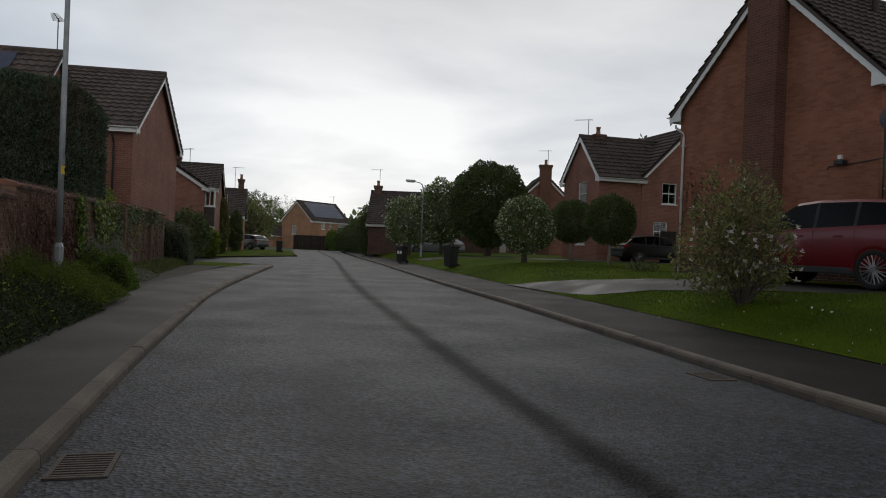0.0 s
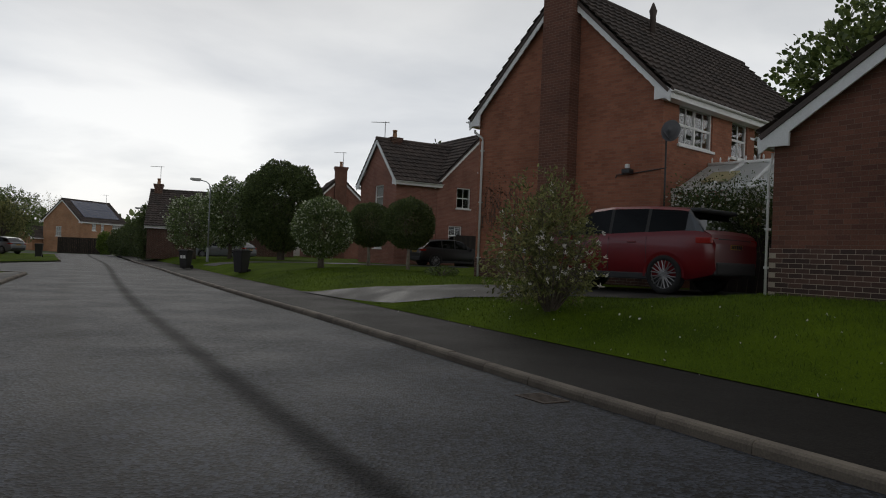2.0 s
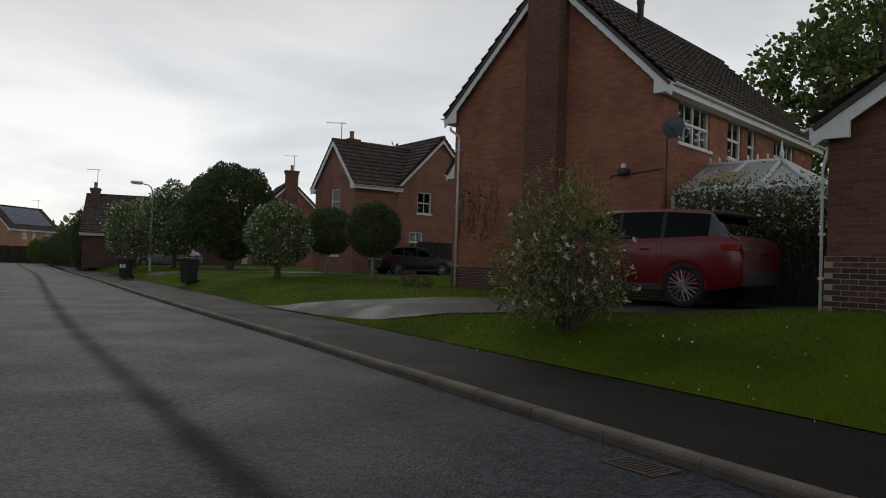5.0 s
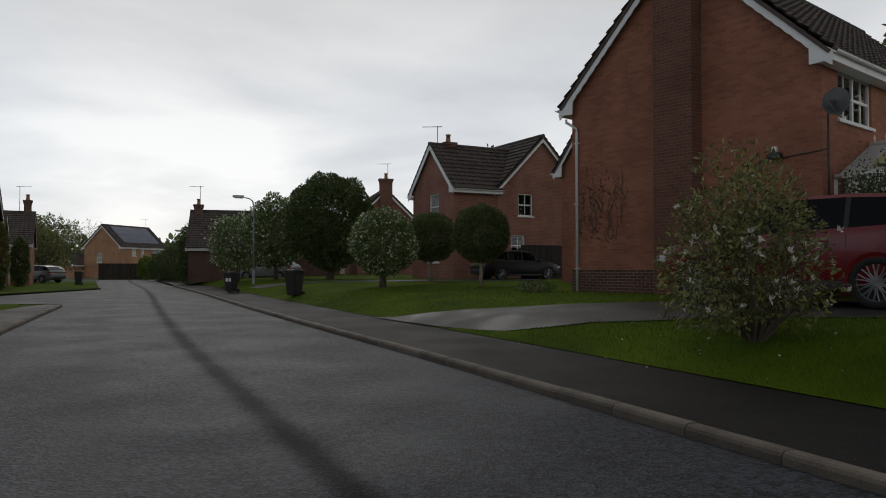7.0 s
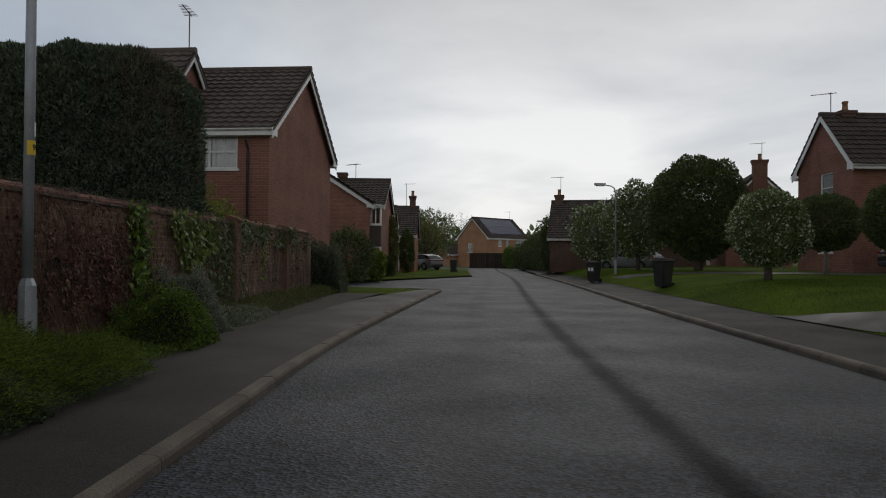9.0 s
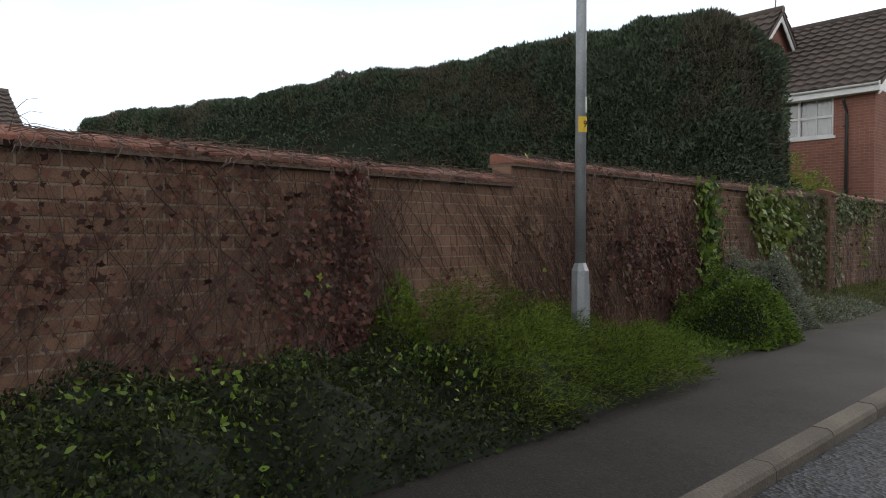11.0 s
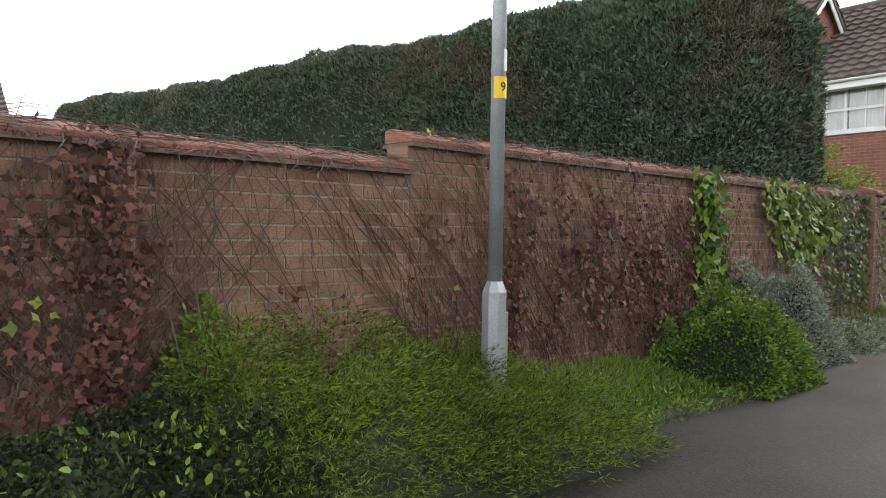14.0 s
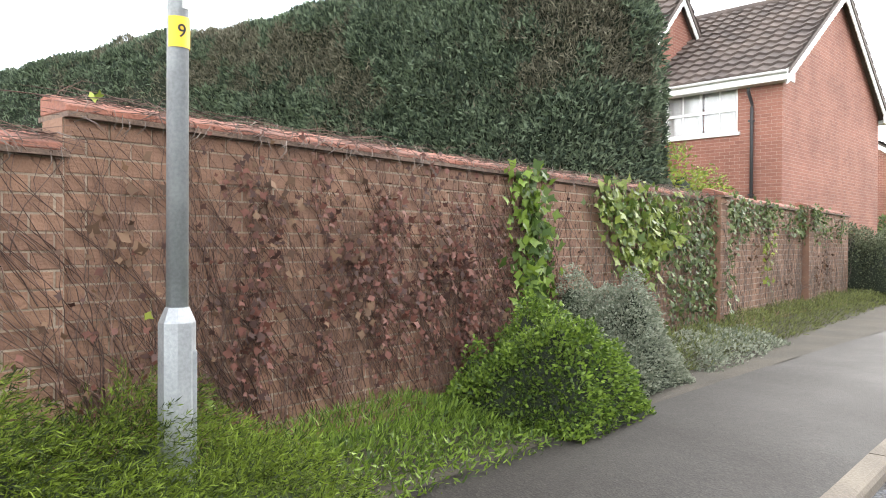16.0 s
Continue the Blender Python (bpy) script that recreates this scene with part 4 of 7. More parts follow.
def crown_points(c, r, k, seed, amp=0.22, freq=2.2, depth=0.4, gaps=-0.35, flat=0.0):
    """Points through the outer shell of a lumpy, gappy ellipsoid crown."""
    D = RNG.normal(size=(k, 3))
    D /= np.linalg.norm(D, axis=1)[:, None]
    f = 1 + amp * bumpy(D, freq, seed) + 0.5 * amp * bumpy(D, freq * 2.7, seed + 5)
    R = f * (1 - depth * RNG.random(k) ** 1.8)
    P = np.asarray(c) + D * R[:, None] * np.asarray(r)
    keep = bumpy(P, 2.6 / max(0.5, min(r)), seed + 9) > gaps
    if flat:
        keep &= P[:, 2] > c[2] - r[2] * flat
    return P[keep], D[keep]


BARK = mat("bark", (0.14, 0.11, 0.085), (0.06, 0.048, 0.04), 0.9, 8, 50, 0.8)
BARK_P = mat("bark_pale", (0.34, 0.3, 0.25), (0.18, 0.15, 0.12), 0.9, 8, 50, 0.6)


def trunk_and_limbs(parent, h, r, top, spread, n, material, seed, z0=0.0):
    rnd = random.Random(seed)
    bm = bmesh.new()
    p1 = Vector((rnd.uniform(-0.05, 0.05), rnd.uniform(-0.05, 0.05), h))
    tube(bm, [(0, 0, z0 - 0.1), (p1.x * 0.3, p1.y * 0.3, h * 0.4), tuple(p1)], [r * 1.25, r, r * 0.8], 9)
    for k in range(n):
        a = k * math.tau / n + rnd.uniform(-0.3, 0.3)
        e = Vector((math.cos(a) * spread, math.sin(a) * spread, top * rnd.uniform(0.75, 1.0)))
        m = p1.lerp(e, 0.5) + Vector((0, 0, 0.1 * h))
        tube(bm, [p1 - Vector((0, 0, 0.1)), m, e], [r * 0.6, r * 0.35, r * 0.1], 6)
        for q in range(2):
            e2 = m + Vector((rnd.uniform(-1, 1), rnd.uniform(-1, 1), rnd.uniform(0.3, 1))) * spread * 0.5
            tube(bm, [m, m.lerp(e2, 0.5), e2], [r * 0.3, r * 0.2, r * 0.06], 5)
    return part("trunk", bm, material, parent)


def tree(x, y, label, h_trunk, r_trunk, c, r, k, size, leafm, seed, bark=None, z=None, group="", amp=0.22, gaps=-0.35, aspect=0.5, flowers=None, depth=0.4, name="tree", cat="tree", droop=0.0):
    z = terrain(x, y) if z is None else z
    root = thing(name, pose(x, y, z), label, cat, group)
    trunk_and_limbs(root, h_trunk, r_trunk, c[2] + r[2] * 0.6, r[0] * 0.6, 6, bark or BARK, seed)
    P, N = crown_points(c, r, k, seed * 1.7, amp, 2.2, depth, gaps)
    leaves("crown", P, N, size, leafm, root, aspect=aspect, droop=droop)
    if flowers:
        n, fs, fm = flowers
        P, N = crown_points(c, [v * 1.02 for v in r], n, seed * 1.7, amp, 2.2, 0.12, -9)
        leaves("blossom", P, N, fs, fm, root, "small white flowers", aspect=0.9)
    return root


LEAF_DK = leaf_mat("leaf_dark_green", (0.1288, 0.168, 0.056), (0.0448, 0.0672, 0.0224))
LEAF_MD = leaf_mat("leaf_mid_green", (0.18, 0.225, 0.07), (0.06, 0.09, 0.025))
LEAF_CM = leaf_mat("leaf_glossy_green", (0.2031, 0.2735, 0.09375), (0.0625, 0.09375, 0.03125), 0.4)
LEAF_LT = leaf_mat("leaf_fresh_green", (0.19, 0.27, 0.04), (0.07, 0.12, 0.018))
LEAF_BB = leaf_mat("bramble_green", (0.051, 0.069, 0.0204), (0.0108, 0.018, 0.0054), 0.75)
LEAF_OL = leaf_mat("leaf_olive", (0.2439, 0.2439, 0.08606), (0.08606, 0.09466, 0.03442))
LEAF_YG = leaf_mat("leaf_yellow_green", (0.26, 0.30, 0.05), (0.10, 0.15, 0.025))
LEAF_GY = leaf_mat("leaf_grey_green", (0.27, 0.29, 0.22), (0.12, 0.14, 0.10))
LEAF_GD = leaf_mat("leaf_dull_grey_green", (0.17, 0.19, 0.115), (0.06, 0.075, 0.04))
LEAF_WD = leaf_mat("weed_olive_green", (0.17, 0.19, 0.06), (0.05, 0.06, 0.02))
LEAF_IV = leaf_mat("ivy_yellow_green", (0.19, 0.235, 0.045), (0.06, 0.10, 0.018))
LEAF_SH = leaf_mat("leaf_shrub_green", (0.1667, 0.2472, 0.0345), (0.04025, 0.07475, 0.0115))
LEAF_CN = leaf_mat("conifer_green", (0.15, 0.19, 0.12), (0.034, 0.052, 0.034), 0.7, 0.2)
LEAF_HB = leaf_mat("conifer_dry", (0.19, 0.175, 0.125), (0.06, 0.06, 0.04), 0.8, 0.1)
LEAF_JN = leaf_mat("juniper_green", (0.1428, 0.1999, 0.01904), (0.01591, 0.02815, 0.003672), 0.8, 0.2)
LEAF_RD = leaf_mat("leaf_dry_red", (0.1487, 0.0595, 0.0442), (0.04675, 0.02125, 0.017), 0.7, 0.2)
LEAF_BR = leaf_mat("leaf_dry_brown", (0.1615, 0.09775, 0.0595), (0.068, 0.03825, 0.0255), 0.8, 0.2)
PETAL = leaf_mat("petal_white", (0.78, 0.76, 0.72), (0.6, 0.56, 0.52), 0.6, 0.3)
PETALY = leaf_mat("petal_cream", (0.60, 0.62, 0.5), (0.42, 0.46, 0.32), 0.6, 0.3)
# near-black green that paints the shade deep inside foliage
CORE = mat("foliage_shade", (0.016, 0.024, 0.01), (0.008, 0.012, 0.006), 0.95, 3, 30, 0.5)
TWIG = mat("dry_twig", (0.165, 0.1013, 0.07875), (0.05625, 0.0315, 0.0255), 0.85, 5, 60, 0.3, rnd=0.6)
TWIGG = mat("grey_twig", (0.195, 0.1575, 0.135), (0.105, 0.0825, 0.07125), 0.85, 5, 60, 0.3, rnd=0.6)

# ---- garden wall ----
GB = mat("wall_brick", (0.2552, 0.1452, 0.09504), (0.1584, 0.088, 0.0616), 0.92, 5, 70, 0.7, rnd=0.3, contrast=0.55)
MORTAR = mat("wall_mortar", (0.3348, 0.2678, 0.2076), (0.2277, 0.1808, 0.1372), 0.95, 4, 80, 0.6)
LEDGE = mat("weathered_ledge", (0.19, 0.125, 0.09), (0.08, 0.055, 0.045), 0.92, 6, 60, 0.6)
COPE = mat("coping_brick_red", (0.3037, 0.1237, 0.08438), (0.1552, 0.07452, 0.05692), 0.9, 4, 60, 0.6, rnd=0.2)
garden_wall = thing("wall_garden", WALLM, "tan brick garden wall with red coping, overgrown with bare creeper", "wall", kind="structure")
# stretches: from, to, face, top
STRETCH = [(-13.0, -1.5, -0.10, 1.70), (-1.5, 0.24, 0.0, 1.70), (0.24, 8.4, 0.02, 1.885), (8.4, 8.75, -0.12, 1.95), (8.75, 13.0, 0.02, 1.93), (13.0, 13.35, -0.10, 1.98), (13.35, 16.9, 0.02, 1.96)]
for a, b, y, top in STRETCH:
    bm = bmesh.new()
    box(bm, a, b, y + 0.005, y + 0.215, -0.1, top)
    part("mortar", bm, MORTAR, garden_wall, "pale mortar behind the bricks")
for a, b, y, top in STRETCH:
    for x0, x1 in ((a - 0.003, a), (b, b + 0.003)):
        bm = bmesh.new()
        box(bm, x0, x1, y + 0.002, y + 0.215, -0.1, top)
        part("brick_return", bm, GB, garden_wall)
BL, BH = 0.212, 0.0845


def brick_mesh(w):
    bm = bmesh.new()
    box(bm, 0.005, w - 0.005, 0.0, 0.09, 0.005, BH - 0.005, None, 0.003)
    me = bpy.data.meshes.new("brick")
    bm.to_mesh(me); bm.free()
    me.materials.append(GB)
    return me


full = brick_mesh(BL)
singles, rest_v, rest_f = 0, [], []
for a, b, y, top in STRETCH:
    for r in range(int(top / BH)):
        z = top - (r + 1) * BH
        x = a - (BL / 2 if r % 2 else 0)
        while x < b - 0.03:
            x0, x1 = max(x, a), min(x + BL, b)
            jy = y + random.uniform(-0.003, 0.003)
            if x0 == x and x1 == x + BL and -1.6 < x < 2.15 and z > 0.45 and singles < 300:
                ob = new("brick", full)
                ob.parent = garden_wall
                ob.matrix_basis = pose(x, jy, z, 0, 0, random.uniform(-0.3, 0.3))
                singles += 1
            elif x1 - x0 > 0.03:
                k = len(rest_v)
                c = 0.004
                rest_v += [(x0 + 0.005 + c, jy, z + 0.005 + c), (x1 - 0.005 - c, jy, z + 0.005 + c), (x1 - 0.005 - c, jy, z + BH - 0.005 - c), (x0 + 0.005 + c, jy, z + BH - 0.005 - c),
                           (x0 + 0.005, jy + 0.006, z + 0.005), (x1 - 0.005, jy + 0.006, z + 0.005), (x1 - 0.005, jy + 0.006, z + BH - 0.005), (x0 + 0.005, jy + 0.006, z + BH - 0.005),
                           (x0 + 0.005, jy + 0.05, z + 0.005), (x1 - 0.005, jy + 0.05, z + 0.005), (x1 - 0.005, jy + 0.05, z + BH - 0.005), (x0 + 0.005, jy + 0.05, z + BH - 0.005)]
                rest_f += [(k, k + 1, k + 2, k + 3)] + [(k + 4 + i, k + 4 + (i + 1) % 4, k + (i + 1) % 4, k + i) for i in range(4)] + [(k + 8 + i, k + 8 + (i + 1) % 4, k + 4 + (i + 1) % 4, k + 4 + i) for i in range(4)]
            x += BL
tagged(raw("brickwork", rest_v, rest_f, GB, garden_wall), kind="stuff")
bm = bmesh.new()
prof = [(-0.03, 0.0), (0.25, 0.0), (0.25, 0.085), (0.19, 0.10), (-0.03, 0.03)]
a0, a1 = [[bm.verts.new((x, y, z)) for y, z in prof] for x in (0.0015, 0.2135)]
bm.faces.new(a0[::-1]); bm.faces.new(a1)
for i in range(5):
    bm.faces.new((a0[i], a0[(i + 1) % 5], a1[(i + 1) % 5], a1[i]))
bmesh.ops.bevel(bm, geom=bm.edges[:], offset=0.005, segments=1, affect="EDGES")
bmesh.ops.recalc_face_normals(bm, faces=bm.faces)
me_cope = bpy.data.meshes.new("coping_brick")
bm.to_mesh(me_cope); bm.free()
me_cope.materials.append(COPE)
for a, b, y, top in STRETCH:
    x = a
    bm = bmesh.new()
    box(bm, a, b, y - 0.05, y + 0.27, top, top + 0.025)
    part("creasing_tile", bm, LEDGE, garden_wall, "weathered tile ledge under the coping")
    while x < b - 0.19:
        ob = new("coping_brick", me_cope)
        ob.parent = garden_wall
        ob.matrix_basis = pose(x, y, top + 0.027, random.uniform(-1, 1), random.uniform(-0.5, 0.5), random.uniform(-0.5, 0.5))
        x += 0.215

# ---- creeper on the wall ----
creeper = thing("wall_creeper", WALLM, "leafless reddish creeper stems and dry leaves clinging to the wall", "climbing plant")


def face_y(u):
    for a, b, y, top in STRETCH:
        if a <= u < b:
            return y, top
    return 0.0, 1.8


def stems(name, k, u0, u1, material, parent, lean, seed, thick=(0.0016, 0.0042), bottom=(0.0, 0.5), reach=(0.8, 1.9)):
    """Thin winding creeper stems that cling to the wall and fork on their way up."""
    rnd = random.Random(seed)
    bm = bmesh.new()
    todo = []
    for i in range(k):
        z = rnd.uniform(*bottom)
        todo.append((rnd.uniform(u0, u1), z, z + rnd.uniform(*reach), rnd.uniform(*thick), rnd.gauss(lean, 0.3), 0))
    while todo:
        u, z, goal, r, drift, fork = todo.pop()
        pts = []
        while z < goal:
            y, top = face_y(u)
            if z > top + 0.02:
                pts.append((u, y - 0.06, top + 0.02))
                pts.append((u + drift * 0.05, y - 0.03 + rnd.uniform(0, 0.05), top + 0.05 + rnd.uniform(0, 0.03)))
                break
            pts.append((u, y - 0.006 - rnd.uniform(0, 0.012), z))
            drift = max(-1.6, min(1.6, drift * 0.94 + lean * 0.06 + rnd.gauss(0, 0.28)))
            z += 0.055
            u += drift * 0.045
            if fork < 2 and rnd.random() < 0.035:
                todo.append((u, z, min(goal, z + rnd.uniform(0.15, 0.6)), r * 0.7, drift + rnd.choice((-0.9, 0.9)), fork + 1))
        if len(pts) > 2:
            tube(bm, pts, [r * (1 - 0.55 * j / len(pts)) for j in range(len(pts))], 3, False)
    return tagged(part(name, bm, material, parent), kind="stuff")


stems("stem_web", 300, -6.0, -1.6, TWIG, creeper, 0.5, 1)
stems("stem_web", 70, -1.3, 0.5, TWIG, creeper, -0.6, 2, bottom=(0.2, 1.3), reach=(0.3, 0.9))
stems("stem_web", 520, 0.3, 4.8, TWIG, creeper, -0.35, 3)
stems("stem_web", 420, 4.5, 16.8, TWIGG, creeper, 0.0, 4)
stems("stem_web", 120, -3.4, -1.5, TWIG, creeper, 0.6, 6)
# dead tangle along the coping
rnd = random.Random(11)
bm = bmesh.new()
for i in range(1500):
    u = rnd.uniform(-6, 8.4)
    y, top = face_y(u)
    p = Vector((u, y + rnd.uniform(-0.09, 0.22), top + rnd.uniform(0.02, 0.11)))
    q = p + Vector((rnd.choice((-1, 1)) * rnd.uniform(0.15, 0.45), rnd.uniform(-0.10, 0.05), rnd.uniform(-0.04, 0.03)))
    m = p.lerp(q, 0.5) + Vector((0, rnd.uniform(-0.04, 0.04), rnd.uniform(0.0, 0.035)))
    tube(bm, [p, p.lerp(m, 0.6), m, m.lerp(q, 0.6), q], [0.0024, 0.0024, 0.002, 0.0016, 0.001], 3, False)
for i in range(60):
    u = rnd.uniform(-6, 6)
    y, top = face_y(u)
    p = Vector((u, y + rnd.uniform(0.0, 0.2), top + 0.06))
    w, h = rnd.uniform(-0.3, 0.3), rnd.uniform(0.06, 0.2)
    tube(bm, [p, p + Vector((w * 0.25, 0, h * 0.7)), p + Vector((w * 0.6, 0, h)), p + Vector((w, 0, h * rnd.uniform(0.4, 1.1)))], [0.0025, 0.002, 0.0017, 0.001], 3, False)
tagged(part("dry_tangle", bm, TWIG, creeper), kind="stuff")
bm = bmesh.new()
for i in range(450):
    u = rnd.uniform(-6, 8.4)
    y, top = face_y(u)
    p = Vector((u, y - rnd.uniform(0.03, 0.085), top + rnd.uniform(0.0, 0.12)))
    q = p + Vector((rnd.uniform(-0.12, 0.12), rnd.uniform(-0.05, 0.02), -rnd.uniform(0.03, 0.13)))
    tube(bm, [p, p.lerp(q, 0.5) + Vector((0.01, -0.02, 0.0)), q], [0.003, 0.0025, 0.0012], 3, False)
tagged(part("dry_fringe", bm, TWIGG, creeper), kind="stuff")


def wall_leaves(name, spots, k, size, material, parent, seed, su=0.22, sz=0.35, off=0.03):
    g = np.random.default_rng(seed)
    P = []
    for i in range(k):
        u, z = spots[g.integers(len(spots))]
        u, z = u + g.normal() * su, z + g.normal() * sz
        y, top = face_y(u)
        if 0.1 < z < top + 0.1:
            P.append((u, y - off - abs(g.normal()) * 0.035, z))
    P = np.array(P)
    N = np.tile([0.0, -1.0, 0.15], (len(P), 1))
    return tagged(leaves(name, P, N, size, material, parent, loose=0.45, lobes=True), kind="stuff")


g5 = random.Random(5)
wall_leaves("dry_leaves", [(-1.62 + 0.06 * math.sin(7 * z), z) for z in np.linspace(0.35, 1.65, 14)], 620, 0.05, LEAF_RD, creeper, 30, 0.09, 0.1)
stems("stem_web", 60, -1.8, -1.42, TWIG, creeper, -0.05, 12, (0.002, 0.006))
wall_leaves("dry_leaf_scatter", [(g5.uniform(-6, -1.6), g5.uniform(0.2, 1.7)) for _ in range(24)], 1500, 0.04, LEAF_RD, creeper, 25, 0.1, 0.2, 0.015)
wall_leaves("dry_leaf_scatter", [(g5.uniform(0.9, 4.6), g5.uniform(0.2, 1.8)) for _ in range(60)], 700, 0.036, LEAF_RD, creeper, 26, 0.14, 0.2, 0.015)
wall_leaves("dry_leaf_scatter", [(g5.uniform(0.3, 8), g5.uniform(0.1, 1.8)) for _ in range(60)], 900, 0.036, LEAF_BR, creeper, 27, 0.2, 0.2, 0.015)
wall_leaves("dry_leaves", [(-2.2, 1.4), (-2.1, 1.1), (-2.3, 0.8), (-3.6, 1.3), (-3.0, 0.7), (-1.8, 0.5), (-4.5, 0.9)], 480, 0.055, LEAF_RD, creeper, 21, 0.22, 0.25)
wall_leaves("dry_leaves", [(g5.uniform(1.2, 3.8), g5.uniform(0.5, 1.6)) for _ in range(9)], 420, 0.06, LEAF_RD, creeper, 22, 0.10, 0.12)
wall_leaves("dry_leaves", [(u + 0.05 * math.sin(5 * z + u), z) for u in (1.25, 1.75, 2.25, 2.75, 3.15, 3.55) for z in np.linspace(0.45 + 0.2 * math.sin(9 * u), 1.65 + 0.2 * math.sin(5 * u), 9)], 1100, 0.046, LEAF_RD, creeper, 28, 0.075, 0.1)
wall_leaves("dry_leaves", [(-0.6, 0.95), (-0.2, 0.75), (0.1, 0.5), (0.35, 0.6), (0.6, 0.75), (0.3, 1.05), (0.75, 0.5)], 110, 0.045, LEAF_RD, creeper, 29, 0.12, 0.1)
wall_leaves("dry_leaves", [(g5.uniform(0.4, 3.8), g5.uniform(0.4, 1.7)) for _ in range(14)], 170, 0.065, LEAF_BR, creeper, 23, 0.1, 0.15)
wall_leaves("dry_leaves", [(g5.uniform(9, 16), g5.uniform(0.6, 1.7)) for _ in range(14)], 320, 0.07, LEAF_BR, creeper, 24, 0.15, 0.25)
ivy = thing("ivy", WALLM, "green and yellowing ivy strands hanging over the wall", "climbing plant")
wall_leaves("ivy_leaves", [(3.98, 1.8), (4.0, 1.6), (4.05, 1.4), (4.1, 1.2), (4.0, 1.0), (4.15, 0.75), (4.1, 0.6)], 560, 0.10, LEAF_SH, ivy, 31, 0.14, 0.1, 0.05)
wall_leaves("ivy_leaves", [(5.4, 1.75), (5.8, 1.6), (6.2, 1.7), (6.6, 1.5), (5.9, 1.3), (6.3, 1.2), (7.0, 1.6)], 900, 0.10, LEAF_IV, ivy, 32, 0.22, 0.16, 0.06)
wall_leaves("ivy_leaves", [(7.0, 1.2), (7.5, 1.7), (7.8, 1.4), (8.1, 1.0), (7.6, 0.8), (8.3, 1.7), (7.2, 0.5), (8.2, 0.5)], 1500, 0.07, LEAF_DK, ivy, 33, 0.3, 0.3, 0.06)
wall_leaves("ivy_leaves", [(g5.uniform(8.8, 16.5), g5.uniform(1.5, 2.0)) for _ in range(18)], 1500, 0.07, LEAF_DK, ivy, 34, 0.3, 0.12, 0.05)
wall_leaves("ivy_leaves", [(10.6, 1.2), (10.7, 0.9), (10.9, 1.4)], 70, 0.08, LEAF_YG, ivy, 35, 0.1, 0.15, 0.05)
wall_leaves("ivy_leaves", [(0.45, 0.98), (-1.95, 0.95), (0.5, 0.45), (1.2, 0.35), (0.95, 0.5), (0.0, 1.93), (0.35, 2.0)], 18, 0.06, LEAF_YG, ivy, 36, 0.06, 0.05, 0.05)


# ---- plants at the foot of the wall ----
def heap(name, cat, u0, u1, o0, o1, h, k, size, material, label, seed, aspect=0.4, up=0.6, loose=0.7, core=True, lobes=False, bmp=0.35, dip=None, spray=0):
    """A low mass of foliage along the wall from u0 to u1, between the distances o0 and o1 in front of it."""
    g = np.random.default_rng(seed)
    root = thing(name, WALLM, label, cat)

    def top(u, o):
        a = min(1, (u - u0) / 0.35, (u1 - u) / 0.35)
        b = min(1, (o - o0) / 0.15 + 0.7, (o1 - o) / 0.45)
        if dip:
            a *= 1 - 0.8 * math.exp(-((u - dip[0]) ** 2 + (o - dip[1]) ** 2) / dip[2] ** 2)
        return h * max(0, min(1, a)) ** 0.5 * max(0, min(1, b)) ** 0.5 * (1 + bmp * noise.noise(Vector((u * 2.1, o * 2.1, seed))) + 0.5 * bmp * noise.noise(Vector((u * 6, o * 6, seed))))
    # a solid near-black sheet under the leaves stands for the shade between them
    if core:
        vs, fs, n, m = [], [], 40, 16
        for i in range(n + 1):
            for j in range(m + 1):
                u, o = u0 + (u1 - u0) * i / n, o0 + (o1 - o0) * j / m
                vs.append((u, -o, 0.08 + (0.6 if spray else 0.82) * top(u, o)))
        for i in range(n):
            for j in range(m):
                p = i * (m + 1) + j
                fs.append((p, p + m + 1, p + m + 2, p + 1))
        raw("undergrowth", vs, fs, CORE, root, "near-black sheet painted as the shade among the leaves")
    P, N = [], []
    for i in range(k):
        u, o = g.uniform(u0, u1), g.uniform(o0, o1)
        t = top(u, o)
        z = 0.1 + t * (1 - 0.45 * g.random() ** 2)
        P.append((u + g.normal() * 0.02, -o + g.normal() * 0.02, z))
        e = 0.06
        N.append((-(top(u + e, o) - top(u - e, o)) / (2 * e) * 0.6, (top(u, o + e) - top(u, o - e)) / (2 * e) * 0.6 - 0.2, up))
    if spray:
        # feathery sprays: short needles set along arching shoots
        Q, M = [], []
        for p, q in zip(P[:len(P) // spray], N):
            d = Vector(q) + Vector((g.normal() * 0.35 + 0.45, g.normal() * 0.3 - 0.35, g.normal() * 0.2))
            d.normalize()
            for j in range(spray):
                f = j / spray
                Q.append(Vector(p) + d * (0.17 * f) + Vector((0, 0, 0.03 * f * (1 - f) * 4)))
                M.append(d + 0.75 * Vector((g.normal(), g.normal(), g.normal())) * (1 - 0.5 * f))
        P, N, loose = np.array([tuple(v) for v in Q]), np.array([tuple(v) for v in M]), 0.05
    leaves("leaves", P, N, size, material, root, aspect=aspect, loose=loose, lobes=lobes)
    if name == "sapling":
        for q in range(3):
            bm = bmesh.new()
            u, o = u0 + (u1 - u0) * (0.3 + 0.2 * q), o0 + 0.1
            tube(bm, [(u, -o, 0.05), (u + 0.03, -o - 0.02, h * 0.5), (u - 0.04, -o + 0.03, h * (0.8 + 0.1 * q))], [0.009, 0.007, 0.003], 5)
            part("stem", bm, BARK, root)
    return root


